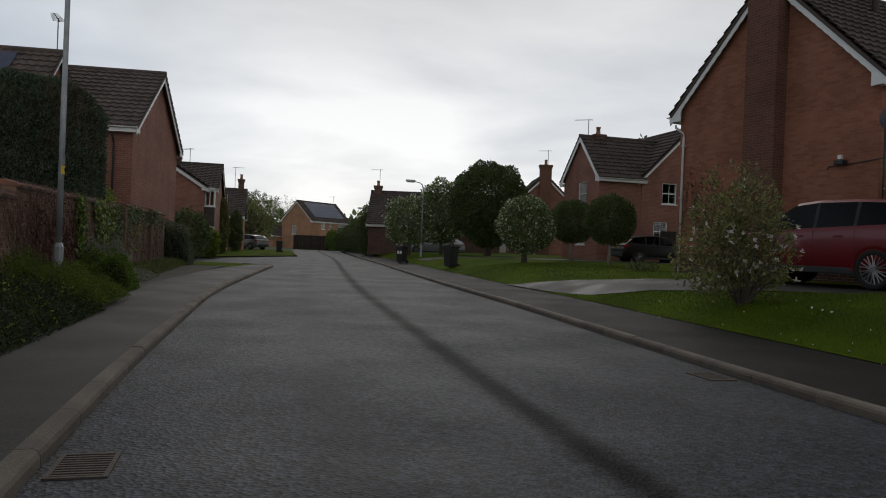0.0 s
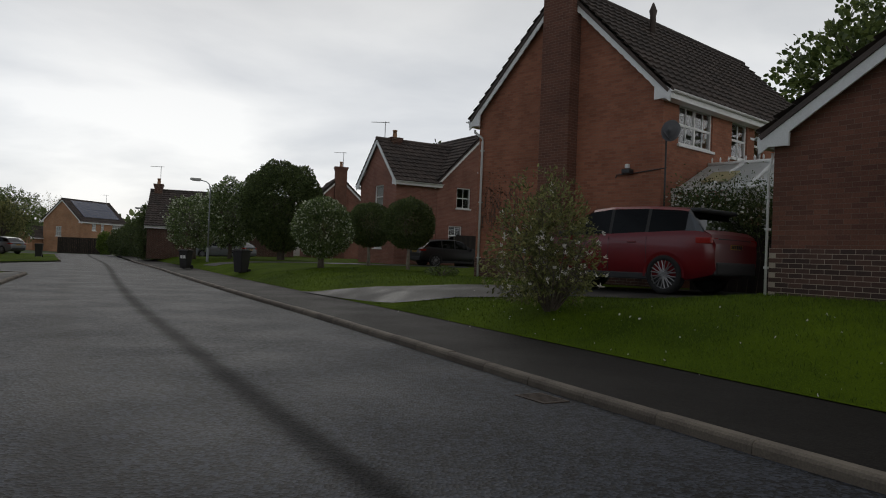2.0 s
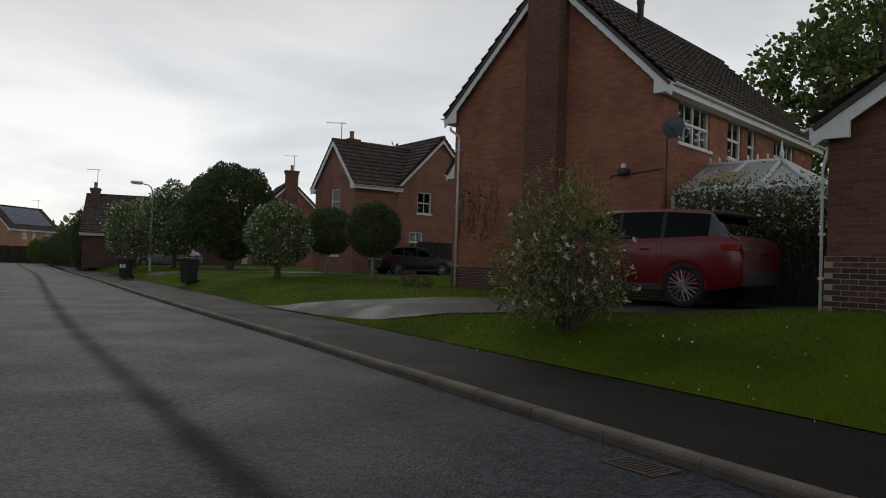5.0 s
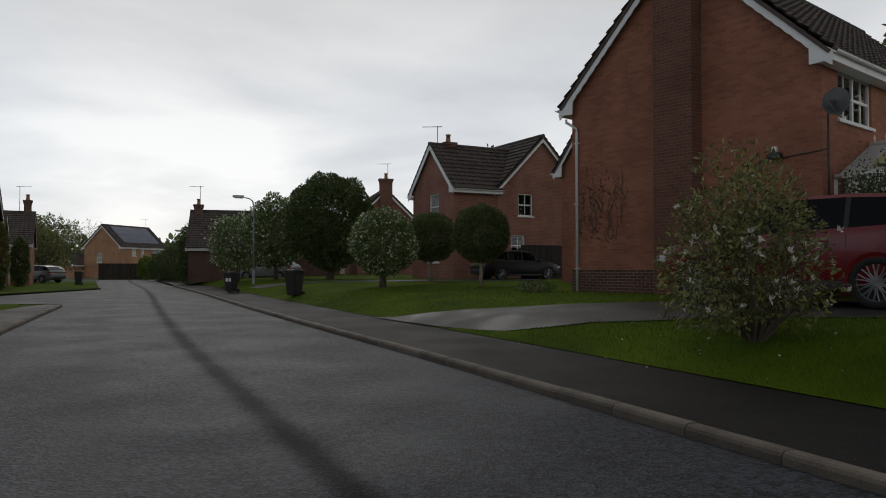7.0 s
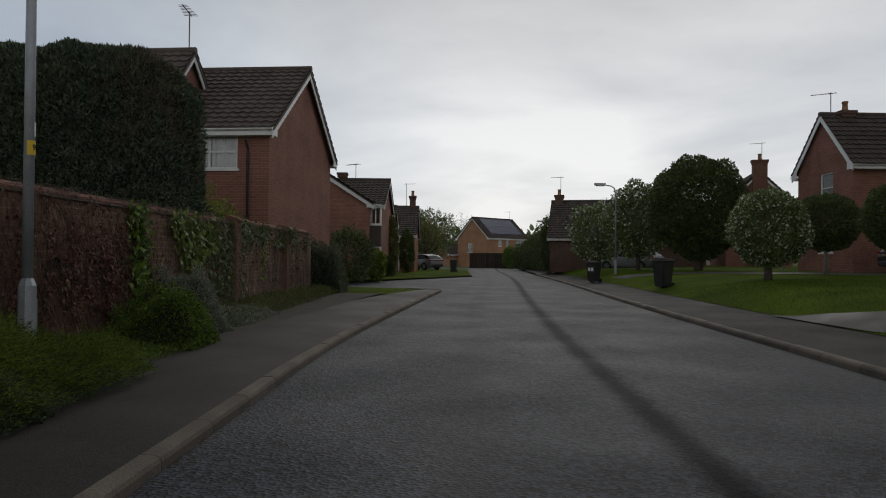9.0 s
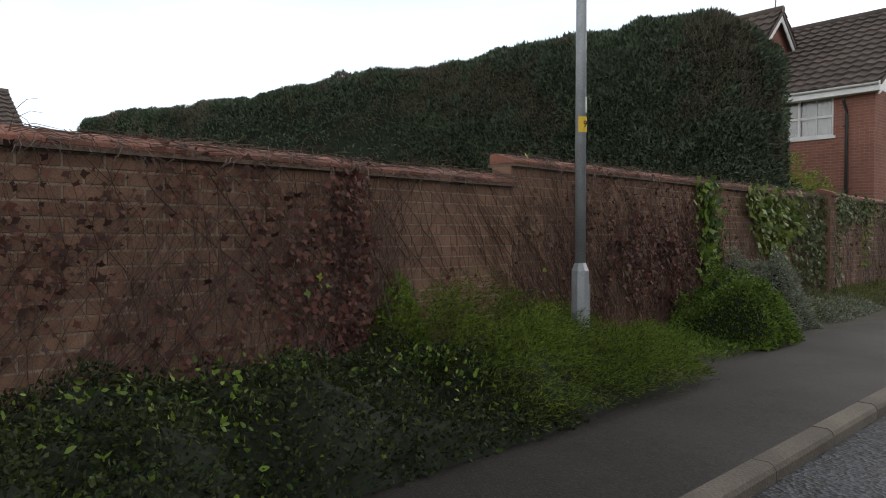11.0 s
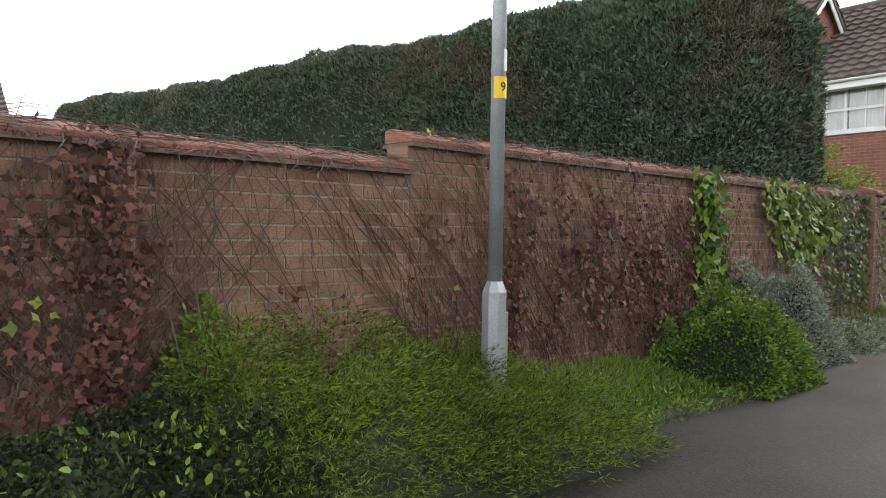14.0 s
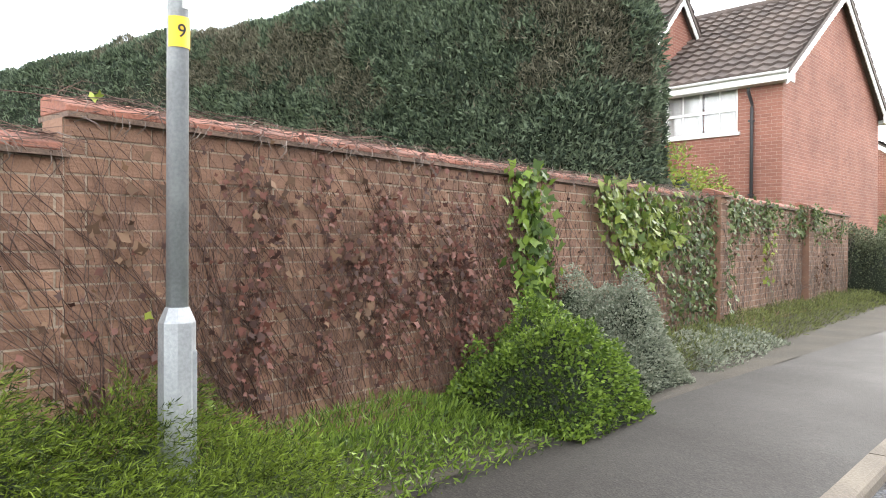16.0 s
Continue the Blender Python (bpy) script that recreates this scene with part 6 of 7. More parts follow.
def car(label, m, L, W, H, colour, tall, spokes=10):
    """x from the nose (0) to the tail (L), y across, z up."""
    root = thing("car", m, label, "car", "parked cars")
    k = H / 1.78
    X = [0, 0.02, 0.06, 0.14, 0.25, 0.285, 0.36, 0.42, 0.52, 0.535, 0.70, 0.715, 0.84, 0.88, 0.925, 0.958, 0.985, 1.0]
    if tall:
        belt = [0.72, 0.90, 1.00, 1.07, 1.11, 1.13, 1.15, 1.16, 1.18, 1.18, 1.215, 1.215, 1.24, 1.245, 1.24, 1.22, 1.16, 0.98]
        roof = [0.73, 0.92, 1.02, 1.10, 1.14, 1.17, 1.53, 1.72, 1.77, 1.77, 1.765, 1.76, 1.72, 1.69, 1.46, 1.26, 1.18, 1.0]
    else:
        belt = [0.66, 0.84, 0.95, 1.05, 1.12, 1.14, 1.16, 1.17, 1.18, 1.18, 1.21, 1.21, 1.24, 1.25, 1.23, 1.17, 1.08, 0.84]
        roof = [0.67, 0.86, 0.98, 1.10, 1.18, 1.22, 1.54, 1.70, 1.78, 1.78, 1.76, 1.755, 1.68, 1.62, 1.42, 1.24, 1.10, 0.86]
    half = [0.66, 0.80, 0.90, 0.96, 0.985, 0.99, 0.99, 0.99, 0.99, 0.99, 0.99, 0.99, 0.985, 0.98, 0.97, 0.955, 0.935, 0.88]
    low = [0.42, 0.30, 0.28, 0.27, 0.27, 0.27, 0.27, 0.27, 0.27, 0.27, 0.27, 0.27, 0.28, 0.30, 0.34, 0.38, 0.42, 0.48]
    sec = []
    for i, x in enumerate(X):
        hw, b, r, z0 = half[i] * W / 2, belt[i] * k, roof[i] * k, low[i] * k
        cab = min(1, max(0, (r - b) / (0.5 * k)))
        rw = hw * (0.95 - 0.15 * cab)
        sec.append([(hw * 0.9, z0), (hw * 0.98, z0 + 0.12 * k), (hw, z0 + 0.35 * k if b > 0.85 * k else (z0 + b) / 2), (hw, b - 0.14 * k), (hw * 0.97, b - 0.02), (hw * 0.96, b),
                    (rw * 1.03, r - 0.07 * k * cab - 0.004), (rw * 0.96, r - 0.02 * k * cab), (rw * 0.6, r + 0.008), (0, r + 0.015)])
    n = len(sec[0])
    ring = [[(X[i] * L, y, z) for y, z in s] + [(X[i] * L, -y, z) for y, z in s[-2::-1]] for i, s in enumerate(sec)]
    body_f, panes = [], {}
    q = 2 * n - 1
    for i in range(len(X) - 1):
        for j in range(q - 1):
            face = [ring[i][j], ring[i + 1][j], ring[i + 1][j + 1], ring[i][j + 1]]
            jj = j if j < n - 1 else q - 2 - j
            side = j < n - 1
            if jj == 5 and i in (8, 10) or jj == 5 and i == 5:
                key = ("pillar", side, i)
            elif jj == 5 and 6 <= i and i < 13:
                key = ("side_window", side, 0 if i < 8 else (1 if i < 10 else 2))
            elif jj >= 6 and i in (5, 6):
                key = ("windscreen", 0, 0)
            elif jj >= 5 and i in (13, 14):
                key = ("rear_window", 0, 0)
            else:
                body_f.append(face)
                continue
            panes.setdefault(key, []).append(face)

    def mesh_of(faces):
        idx, vs, fs = {}, [], []
        for f in faces:
            g = []
            for p in f:
                p = tuple(round(c, 5) for c in p)
                if p not in idx:
                    idx[p] = len(vs); vs.append(p)
                if idx[p] not in g:
                    g.append(idx[p])
            if len(g) > 2:
                fs.append(tuple(g))
        return vs, fs
    body_f.append(ring[0][::-1]); body_f.append(ring[-1])
    body_f += [[ring[i][0], ring[i][q - 1], ring[i + 1][q - 1], ring[i + 1][0]] for i in range(len(X) - 1)]
    body = raw("body", *mesh_of(body_f), colour, root, smooth=False)
    for p in body.data.polygons:
        p.use_smooth = True
    body.data.set_sharp_from_angle(angle=radians(32))
    for (name, *_), faces in panes.items():
        raw(name, *mesh_of(faces), *((INK, root, "black pillar") if name == "pillar" else (REARGLASS, root, "pale reflecting rear window") if name == "rear_window" else (CARGLASS, root, "dark tinted glass")))
    bm = bmesh.new()
    box(bm, L * 0.3, L * 0.9, -W * 0.4, W * 0.4, 0.5 * k, 1.0 * k)
    part("interior", bm, BLACK, root)
    rr = 0.385 * k if tall else 0.33
    for x in (L * 0.19, L * 0.795):
        for sy in (1, -1):
            y = sy * (W / 2 - 0.10)
            bm = bmesh.new()
            pts = [(rr * 0.72, -0.10), (rr * 0.95, -0.11), (rr, -0.07), (rr, 0.07), (rr * 0.95, 0.11), (rr * 0.72, 0.10)]
            loops = [[bm.verts.new((x + a * math.cos(t * math.tau / 28), y + o, rr + a * math.sin(t * math.tau / 28))) for a, o in pts] for t in range(28)]
            for t in range(28):
                for j in range(len(pts)):
                    f = bm.faces.new((loops[t][j], loops[t][(j + 1) % 6], loops[(t + 1) % 28][(j + 1) % 6], loops[(t + 1) % 28][j]))
                    f.smooth = True
            bmesh.ops.recalc_face_normals(bm, faces=bm.faces)
            wheel = part("wheel", bm, RUBBER, root, "black tyre on an alloy wheel")
            bm = bmesh.new()
            yo = y + sy * 0.09
            for s in range(spokes):
                a = s * math.tau / spokes
                for da in (-0.10, 0.10):
                    c0, c1 = Vector((0.10 * math.cos(a), 0, 0.10 * math.sin(a))), Vector((0.73 * math.cos(a + da * 1.6), 0, 0.73 * math.sin(a + da * 1.6)))
                    mid = Vector((0.42 * math.cos(a + da * 2.2), 0.0, 0.42 * math.sin(a + da * 2.2)))
                    o = Vector((x, yo, rr))
                    tube(bm, [o + c0 * rr, o + mid * rr, o + c1 * rr], [0.016, 0.012, 0.013], 4)
            ri = [[bm.verts.new((x + rr * a * math.cos(t * math.tau / 28), yo + o, rr + rr * a * math.sin(t * math.tau / 28))) for a, o in ((0.70, 0.01), (0.75, 0.01), (0.75, -0.02 * sy), (0.70, -0.05 * sy))] for t in range(28)]
            for t in range(28):
                for j in range(4):
                    bm.faces.new((ri[t][j], ri[t][(j + 1) % 4], ri[(t + 1) % 28][(j + 1) % 4], ri[(t + 1) % 28][j]))
            tube(bm, [(x, yo - 0.02 * sy, rr), (x, yo + 0.012 * sy, rr)], [0.07, 0.05], 12)
            part("rim", bm, ALLOY, wheel, "silver multi-spoke alloy rim")
            bm = bmesh.new()
            tube(bm, [(x, y - sy * 0.12, rr), (x, y + sy * 0.03, rr)], rr * 0.72, 24)
            part("brake_disc", bm, BLACK, wheel)
            # the dark arch round the wheel
            bm = bmesh.new()
            arc = [-0.12 + (math.pi + 0.24) * t / 19 for t in range(20)]
            a0 = [bm.verts.new((x + rr * 1.02 * math.cos(t), sy * (W / 2 * 0.992), rr + rr * 1.02 * math.sin(t))) for t in arc]
            a1 = [bm.verts.new((x + rr * 1.17 * math.cos(t), sy * (W / 2 + 0.006), rr + rr * 1.17 * math.sin(t))) for t in arc]
            a2 = [bm.verts.new((x + rr * 0.98 * math.cos(t), sy * (W / 2 * 0.8), rr + rr * 0.98 * math.sin(t))) for t in arc]
            for t in range(19):
                bm.faces.new((a0[t], a0[t + 1], a1[t + 1], a1[t])); bm.faces.new((a2[t], a2[t + 1], a0[t + 1], a0[t]))
            part("wheel_arch", bm, BLACK if not tall else colour, root)
    for sy in (1, -1):
        bm = bmesh.new()
        box(bm, L * 0.29, L * 0.325, sy * W / 2 - 0.02 if sy > 0 else -W / 2 - 0.2, sy * W / 2 + 0.2 if sy > 0 else -W / 2 + 0.02, 1.1 * k, 1.24 * k, None, 0.03)
        part("mirror", bm, BLACK, root, "door mirror")
        bm = bmesh.new()
        box(bm, L * 0.925, L * 0.992, *(sorted((sy * W * 0.34, sy * W * 0.485))), 1.0 * k, 1.12 * k, None, 0.02)
        part("tail_light", bm, LAMPR, root, "rear lamp cluster")
        bm = bmesh.new()
        box(bm, L * 0.012, L * 0.075, *(sorted((sy * W * 0.27, sy * W * 0.44))), 0.72 * k, 0.84 * k, None, 0.02)
        part("headlight", bm, LAMPW, root, "clear headlamp")
        for x in (0.44, 0.62):
            bm = bmesh.new()
            box(bm, L * x, L * x + 0.2, *(sorted((sy * W * 0.49, sy * W * 0.503))), 1.0 * k, 1.03 * k, None, 0.008)
            part("door_handle", bm, colour, root)
        for x in (0.34, 0.525, 0.71):
            bm = bmesh.new()
            box(bm, L * x, L * x + 0.008, *(sorted((sy * W * 0.492, sy * W * 0.4965))), 0.42 * k, 1.12 * k)
            part("door_gap", bm, BLACK, root)
        bm = bmesh.new()
        box(bm, L * 0.27, L * 0.72, *(sorted((sy * W * 0.43, sy * W * 0.498))), 0.27 * k, 0.40 * k, None, 0.02)
        part("side_skirt", bm, BLACK, root)
    bm = bmesh.new()
    box(bm, L * 0.93, L * 1.004, -W * 0.41, W * 0.41, 0.40 * k, 0.66 * k, None, 0.04)
    part("rear_bumper", bm, BLACK, root, "dark lower rear bumper")
    bm = bmesh.new()
    box(bm, L * 0.975, L * 0.9935, -W * 0.335, W * 0.335, 1.02 * k, 1.11 * k, None, 0.01)
    part("tailgate_strip", bm, BLACK, root)
    bm = bmesh.new()
    box(bm, L * 0.975, L * 1.0, -0.26, 0.26, 0.90 * k, 1.01 * k, None, 0.006)
    pl = part("number_plate", bm, PLATE, root, "yellow rear plate with dark bars")
    for q in range(6):
        bm = bmesh.new()
        box(bm, L * 1.0, L * 1.001, -0.22 + q * 0.075, -0.175 + q * 0.075, 0.925 * k, 0.995 * k)
        part("bar", bm, INK, pl)
    if tall:
        bm = bmesh.new()
        box(bm, L * 0.85, L * 0.925, -W * 0.375, W * 0.375, 1.62 * k, 1.70 * k, None, 0.03)
        part("spoiler", bm, BLACK, root, "gloss black roof spoiler")
    return root


RED = paint("metallic_red", (0.16, 0.006, 0.010), 0.3, 0.3)
CBLACK = paint("car_black", (0.004, 0.004, 0.005), 0.45, 0.05)
SILVER = paint("car_silver", (0.20, 0.21, 0.225), 0.35)


def place_car(rear_wheel, front, L, x_hub, side_w, z):
    """The pose of a car whose near rear hub stands over rear_wheel and whose nose points along front."""
    f = Vector((front[0], front[1], 0)).normalized()
    x = -f
    y = Vector((-x.y, x.x, 0))
    o = Vector((*rear_wheel, 0)) - x * x_hub - y * side_w
    return Matrix(((x.x, y.x, 0, o.x), (x.y, y.y, 0, o.y), (0, 0, 1, z), (0, 0, 0, 1)))


car("dark metallic red sport utility vehicle parked on the drive", place_car((4.62, 16.98), (-0.642, 0.767), 4.85, 4.85 * 0.795, -0.9, 0.73), 4.85, 1.98, 1.78, RED, True)
car("black hatchback parked in front of the second house", place_car((0.87, 40.63), (0.918, 0.416), 4.2, 4.2 * 0.795, 0.8, 0.74), 4.2, 1.76, 1.46, CBLACK, False, 7)
car("silver estate car parked outside a far house", place_car((-35.2, 66.65), (-0.953, 0.293), 4.3, 4.3 * 0.795, -0.8, 0.1), 4.3, 1.78, 1.5, SILVER, False, 7)
car("pale silver car behind the street trees", place_car((-13.2, 56.5), (-0.95, 0.3), 4.3, 4.3 * 0.795, -0.8, 0.45), 4.3, 1.78, 1.5, SILVER, False, 7)


# ---- wheelie bins ----
BINM = mat("bin_plastic", (0.028, 0.026, 0.025), (0.016, 0.015, 0.015), 0.55, 4, 90, 0.1)


def bin_(x, y, turn, label, numbered=False, z=None):
    root = thing("wheelie_bin", pose(x, y, terrain(x, y) if z is None else z, 0, 0, turn), label, "wheelie bin", "wheelie bins")
    bm = bmesh.new()
    a = [(-0.24, -0.24), (0.24, -0.24), (0.24, 0.24), (-0.24, 0.24)]
    lo, hi = [bm.verts.new((p * 0.86, q * 0.86, 0.05)) for p, q in a], [bm.verts.new((p * 1.1, q * 1.15, 0.93)) for p, q in a]
    bm.faces.new(lo[::-1]); bm.faces.new(hi)
    for i in range(4):
        bm.faces.new((lo[i], lo[(i + 1) % 4], hi[(i + 1) % 4], hi[i]))
    bmesh.ops.bevel(bm, geom=bm.edges[:], offset=0.025, segments=2, affect="EDGES")
    body = part("body", bm, BINM, root)
    bm = bmesh.new()
    box(bm, -0.29, 0.29, -0.31, 0.31, 0.93, 0.985, None, 0.02)
    box(bm, -0.24, 0.24, -0.25, 0.25, 0.985, 1.03, None, 0.02)
    part("lid", bm, BINM, root)
    bm = bmesh.new()
    tube(bm, [(-0.24, 0.36, 0.93), (0.24, 0.36, 0.93)], 0.016, 8)
    for s in (-0.22, 0.22):
        tube(bm, [(s, 0.27, 0.93), (s, 0.36, 0.93)], 0.014, 6)
    part("handle", bm, BINM, root)
    for s in (-0.24, 0.24):
        bm = bmesh.new()
        tube(bm, [(s - 0.03, 0.22, 0.1), (s + 0.03, 0.22, 0.1)], 0.1, 16)
        part("wheel", bm, RUBBER, root)
    if numbered:
        for i, (x0, x1) in enumerate(((-0.15, -0.02), (0.02, 0.15))):
            bm = bmesh.new()
            box(bm, x0, x1, -0.262, -0.25, 0.55, 0.72)
            part("bar", bm, WHITE, body, "white painted bar")
    return root


bin_(-12.4, 42.4, -17, "black wheelie bin with white markings by the kerb", True)
bin_(-7.5, 33.9, -30, "black wheelie bin beside the lawn")
bin_(-28.5, 59.3, 20, "dark wheelie bin on the far verge", z=0.1)


# ---- aerials, dish, panels ----
STEEL = mat("aerial_metal", (0.3, 0.3, 0.3), (0.2, 0.2, 0.2), 0.5, 8, 60, 0.0, metal=0.6)


def aerial(p, h, d, label="thin metal television aerial on the roof"):
    root = thing("tv_aerial", pose(*p), label, "aerial", "tv aerials")
    bm = bmesh.new()
    tube(bm, [(0, 0, -0.3), (0, 0, h)], 0.022, 6)
    part("mast", bm, STEEL, root)
    a = Vector((d[0], d[1], 0)).normalized()
    b = Vector((-a.y, a.x, 0))
    bm = bmesh.new()
    tube(bm, [tuple(-a * 0.25 + Vector((0, 0, h - 0.05))), tuple(a * 0.85 + Vector((0, 0, h - 0.05)))], 0.016, 5)
    part("boom", bm, STEEL, root)
    for q in range(8):
        c = a * (-0.2 + q * 0.14) + Vector((0, 0, h - 0.05))
        bm = bmesh.new()
        w = 0.22 - 0.012 * q
        tube(bm, [tuple(c - b * w), tuple(c + b * w)], 0.009, 4)
        part("element", bm, STEEL, root)
    return root


fl = left_house.matrix_world
fb = big.matrix_world
fr = rear_wing.matrix_world
aerial(tuple(fr @ Vector((2.6, 0.0, 7.4))), 1.45, (0.5, -0.8))
aerial(tuple(wing.matrix_world @ Vector((2.0, 0.5, 7.1))), 1.3, (-1, 0.1))
aerial(tuple(far_r2.matrix_world @ Vector((2.6, 0.6, 7.0))), 2.4, (-1, 0.1))
aerial(tuple(lh3.matrix_world @ Vector((4.0, 0.9, 5.6))), 2.0, (1, 0.2))
aerial(tuple(far_r.matrix_world @ Vector((3.9, 0.5, 5.9))), 1.6, (-1, 0))
aerial(tuple(solar.matrix_world @ Vector((3.2, 8.2, 7.2))), 1.4, (-1, 0))
aerial(tuple(lh2.matrix_world @ Vector((4.0, 2.0, 6.0))), 1.1, (-1, 0.2))
PV = mat("solar_cell_blue", (0.03, 0.045, 0.10), (0.02, 0.03, 0.07), 0.15, 3, 30, 0.0, spec=0.7)


def panels(h, W, eave, rise, right, y0, y1, rows, cols, f0, f1):
    root = thing("solar_panels", h.matrix_world.copy(), "blue-grey solar panels fixed on the tiled roof", "solar panel", "solar panels")
    k = rise / (W / 2)
    e = 0.28
    for r in range(rows):
        for c in range(cols):
            fa, fb2 = f0 + (f1 - f0) * r / rows, f0 + (f1 - f0) * (r + 0.96) / rows
            ya, yb = y0 + (y1 - y0) * c / cols, y0 + (y1 - y0) * (c + 0.97) / cols
            bm = bmesh.new()
            q = []
            for lift in (0.10, 0.14):
                for f, y in ((fa, ya), (fb2, ya), (fb2, yb), (fa, yb)):
                    x = -e + (W / 2 + e) * f
                    z = eave - e * k + 0.12 + (W / 2 + e) * f * k + lift
                    q.append(bm.verts.new((W - x if right else x, y, z)))
            for f in ((0, 1, 2, 3), (4, 7, 6, 5), (0, 4, 5, 1), (1, 5, 6, 2), (2, 6, 7, 3), (3, 7, 4, 0)):
                bm.faces.new([q[i] for i in f])
            bmesh.ops.recalc_face_normals(bm, faces=bm.faces)
            part("panel", bm, PV, root)
    return root


panels(solar, 5.9, 4.5, 2.75, True, 1.0, 8.2, 2, 6, 0.18, 0.92)
panels(rear_wing, 5.2, 4.9, 2.6, False, 1.2, 6.0, 2, 4, 0.25, 0.9)

dish = thing("satellite_dish", fb @ Matrix.Translation((6.52, -0.02, 4.0)) @ Matrix.Scale(0.80, 4), "dark grey satellite dish on the corner of the house", "satellite dish")
bm = bmesh.new()
rings = [[bm.verts.new((0.30 + r * math.cos(t * math.tau / 20), -0.32 - 0.12 * (1 - (r / 0.33) ** 2) + 0.05, r * math.sin(t * math.tau / 20))) for t in range(20)] for r in (0.03, 0.14, 0.24, 0.33)]
for a, b in zip(rings, rings[1:]):
    for t in range(20):
        f = bm.faces.new((a[t], a[(t + 1) % 20], b[(t + 1) % 20], b[t])); f.smooth = True
bm.faces.new(rings[0])
bmesh.ops.solidify(bm, geom=bm.faces[:], thickness=0.01)
part("reflector", bm, LEADG, dish)
bm = bmesh.new()
tube(bm, [(-0.05, 0.0, 0), (0.1, -0.2, 0), (0.28, -0.36, 0)], 0.02, 6)
tube(bm, [(0.3, -0.3, -0.3), (0.3, -0.66, -0.08)], 0.012, 6)
part("bracket", bm, LEADG, dish)
bm = bmesh.new()
tube(bm, [(0, 0.0, 0.0), (0.0, -0.0, -3.2)], 0.03, 6)
part("cable", bm, BLACK, dish)
sec_l = thing("security_light", fb @ Matrix.Translation((5.5, -0.02, 3.12)), "small black security light on the gable wall", "wall light")
bm = bmesh.new()
box(bm, -0.12, 0.12, -0.2, 0.0, -0.08, 0.04, None, 0.02)
part("housing", bm, BLACK, sec_l)
bm = bmesh.new()
box(bm, -0.05, 0.05, -0.16, -0.06, 0.06, 0.17, None, 0.02)
part("sensor", bm, WHITE, sec_l)
bm = bmesh.new()
tube(bm, [(-0.42, 0.0, -0.16), (-0.38, 0.0, -0.08), (0.1, 0.0, -0.06), (1.05, 0.0, 0.02)], 0.014, 5)
part("cable", bm, BLACK, sec_l)

# ---- conservatory, fence and gate between house and garage ----
con = thing("conservatory", fb @ Matrix.Translation((6.42, 0.5, 0)), "white framed conservatory with a glazed hipped roof", "conservatory")
CW, CD, CE, CR = 3.6, 3.1, 2.6, 3.45
ROOFP = mat("polycarbonate", (0.82, 0.83, 0.82), (0.7, 0.71, 0.7), 0.3, 2, 30, 0.05)
apex0, apex1 = Vector((0, CW / 2, CR)), Vector((1.8, CW / 2, CR))
c00, c10, c11, c01 = Vector((0, 0, CE)), Vector((CD, 0, CE)), Vector((CD, CW, CE)), Vector((0, CW, CE))
for quad in ((c00, c10, apex1, apex0), (c10, c11, apex1), (c11, c01, apex0, apex1)):
    bm = bmesh.new()
    bm.faces.new([bm.verts.new(p) for p in quad])
    bmesh.ops.solidify(bm, geom=bm.faces[:], thickness=0.03)
    part("roof_glazing", bm, ROOFP, con)
for a, b in ((c00, c10), (c10, c11), (c11, c01), (apex0, apex1), (c10, apex1), (c11, apex1), (c00.lerp(c10, 0.3), apex0.lerp(apex1, 0.55)), (c00.lerp(c10, 0.62), apex1), (c10.lerp(c11, 0.5), apex1)):
    bm = bmesh.new()
    up = Vector((0, 0, 0.03))
    tube(bm, [a + up, b + up], 0.055, 6)
    part("roof_bar", bm, WHITE, con)
bm = bmesh.new()
box(bm, 0.55, 1.25, 0.45, 1.15, 0, 0.03, Matrix.Translation((0, 0, 0)))
bmesh.ops.rotate(bm, cent=(0, 0, 0), matrix=Matrix.Rotation(math.atan2(CR - CE, CW / 2), 3, "X"), verts=bm.verts)
bmesh.ops.translate(bm, vec=(0, 0, CE + 0.05), verts=bm.verts)
part("roof_vent", bm, mat("vent_glass", (0.42, 0.38, 0.2), (0.34, 0.31, 0.17), 0.3), con, "tinted opening roof vent")
for q in range(7):
    bm = bmesh.new()
    x = 0.1 + q * 0.23
    tube(bm, [(x, CW / 2, CR + 0.04), (x, CW / 2, CR + 0.16), (x, CW / 2, CR + 0.22)], [0.015, 0.03, 0.004], 6)
    part("cresting", bm, WHITE, con)
bm = bmesh.new()
tube(bm, [(1.8, CW / 2, CR + 0.02), (1.8, CW / 2, CR + 0.2), (1.8, CW / 2, CR + 0.28), (1.8, CW / 2, CR + 0.5)], [0.04, 0.06, 0.03, 0.005], 8)
part("finial", bm, WHITE, con)
for (a, b) in ((c00, c10), (c10, c11), (c11, c01)):
    d = (b - a).normalized()
    ln = (b - a).length
    m = Matrix(((d.x, -d.y, 0, a.x), (d.y, d.x, 0, a.y), (0, 0, 1, 0), (0, 0, 0, 1)))
    bm = bmesh.new()
    box(bm, 0, ln, 0, 0.06, 0.1, 0.65, m)
    part("dwarf_wall", bm, BRICK, con)
    k = max(2, round(ln / 0.75))
    for q in range(k + 1):
        bm = bmesh.new()
        x = ln * q / k
        box(bm, x - 0.035, x + 0.035, 0, 0.06, 0.65, CE, m)
        part("mullion", bm, WHITE, con)
    bm = bmesh.new()
    box(bm, 0, ln, 0.025, 0.035, 0.65, CE, m)
    part("pane", bm, GLASS, con)
FENCE = mat("dark_stained_timber", (0.035, 0.026, 0.02), (0.018, 0.014, 0.011), 0.85, 4, 60, 0.4, rnd=0.4)
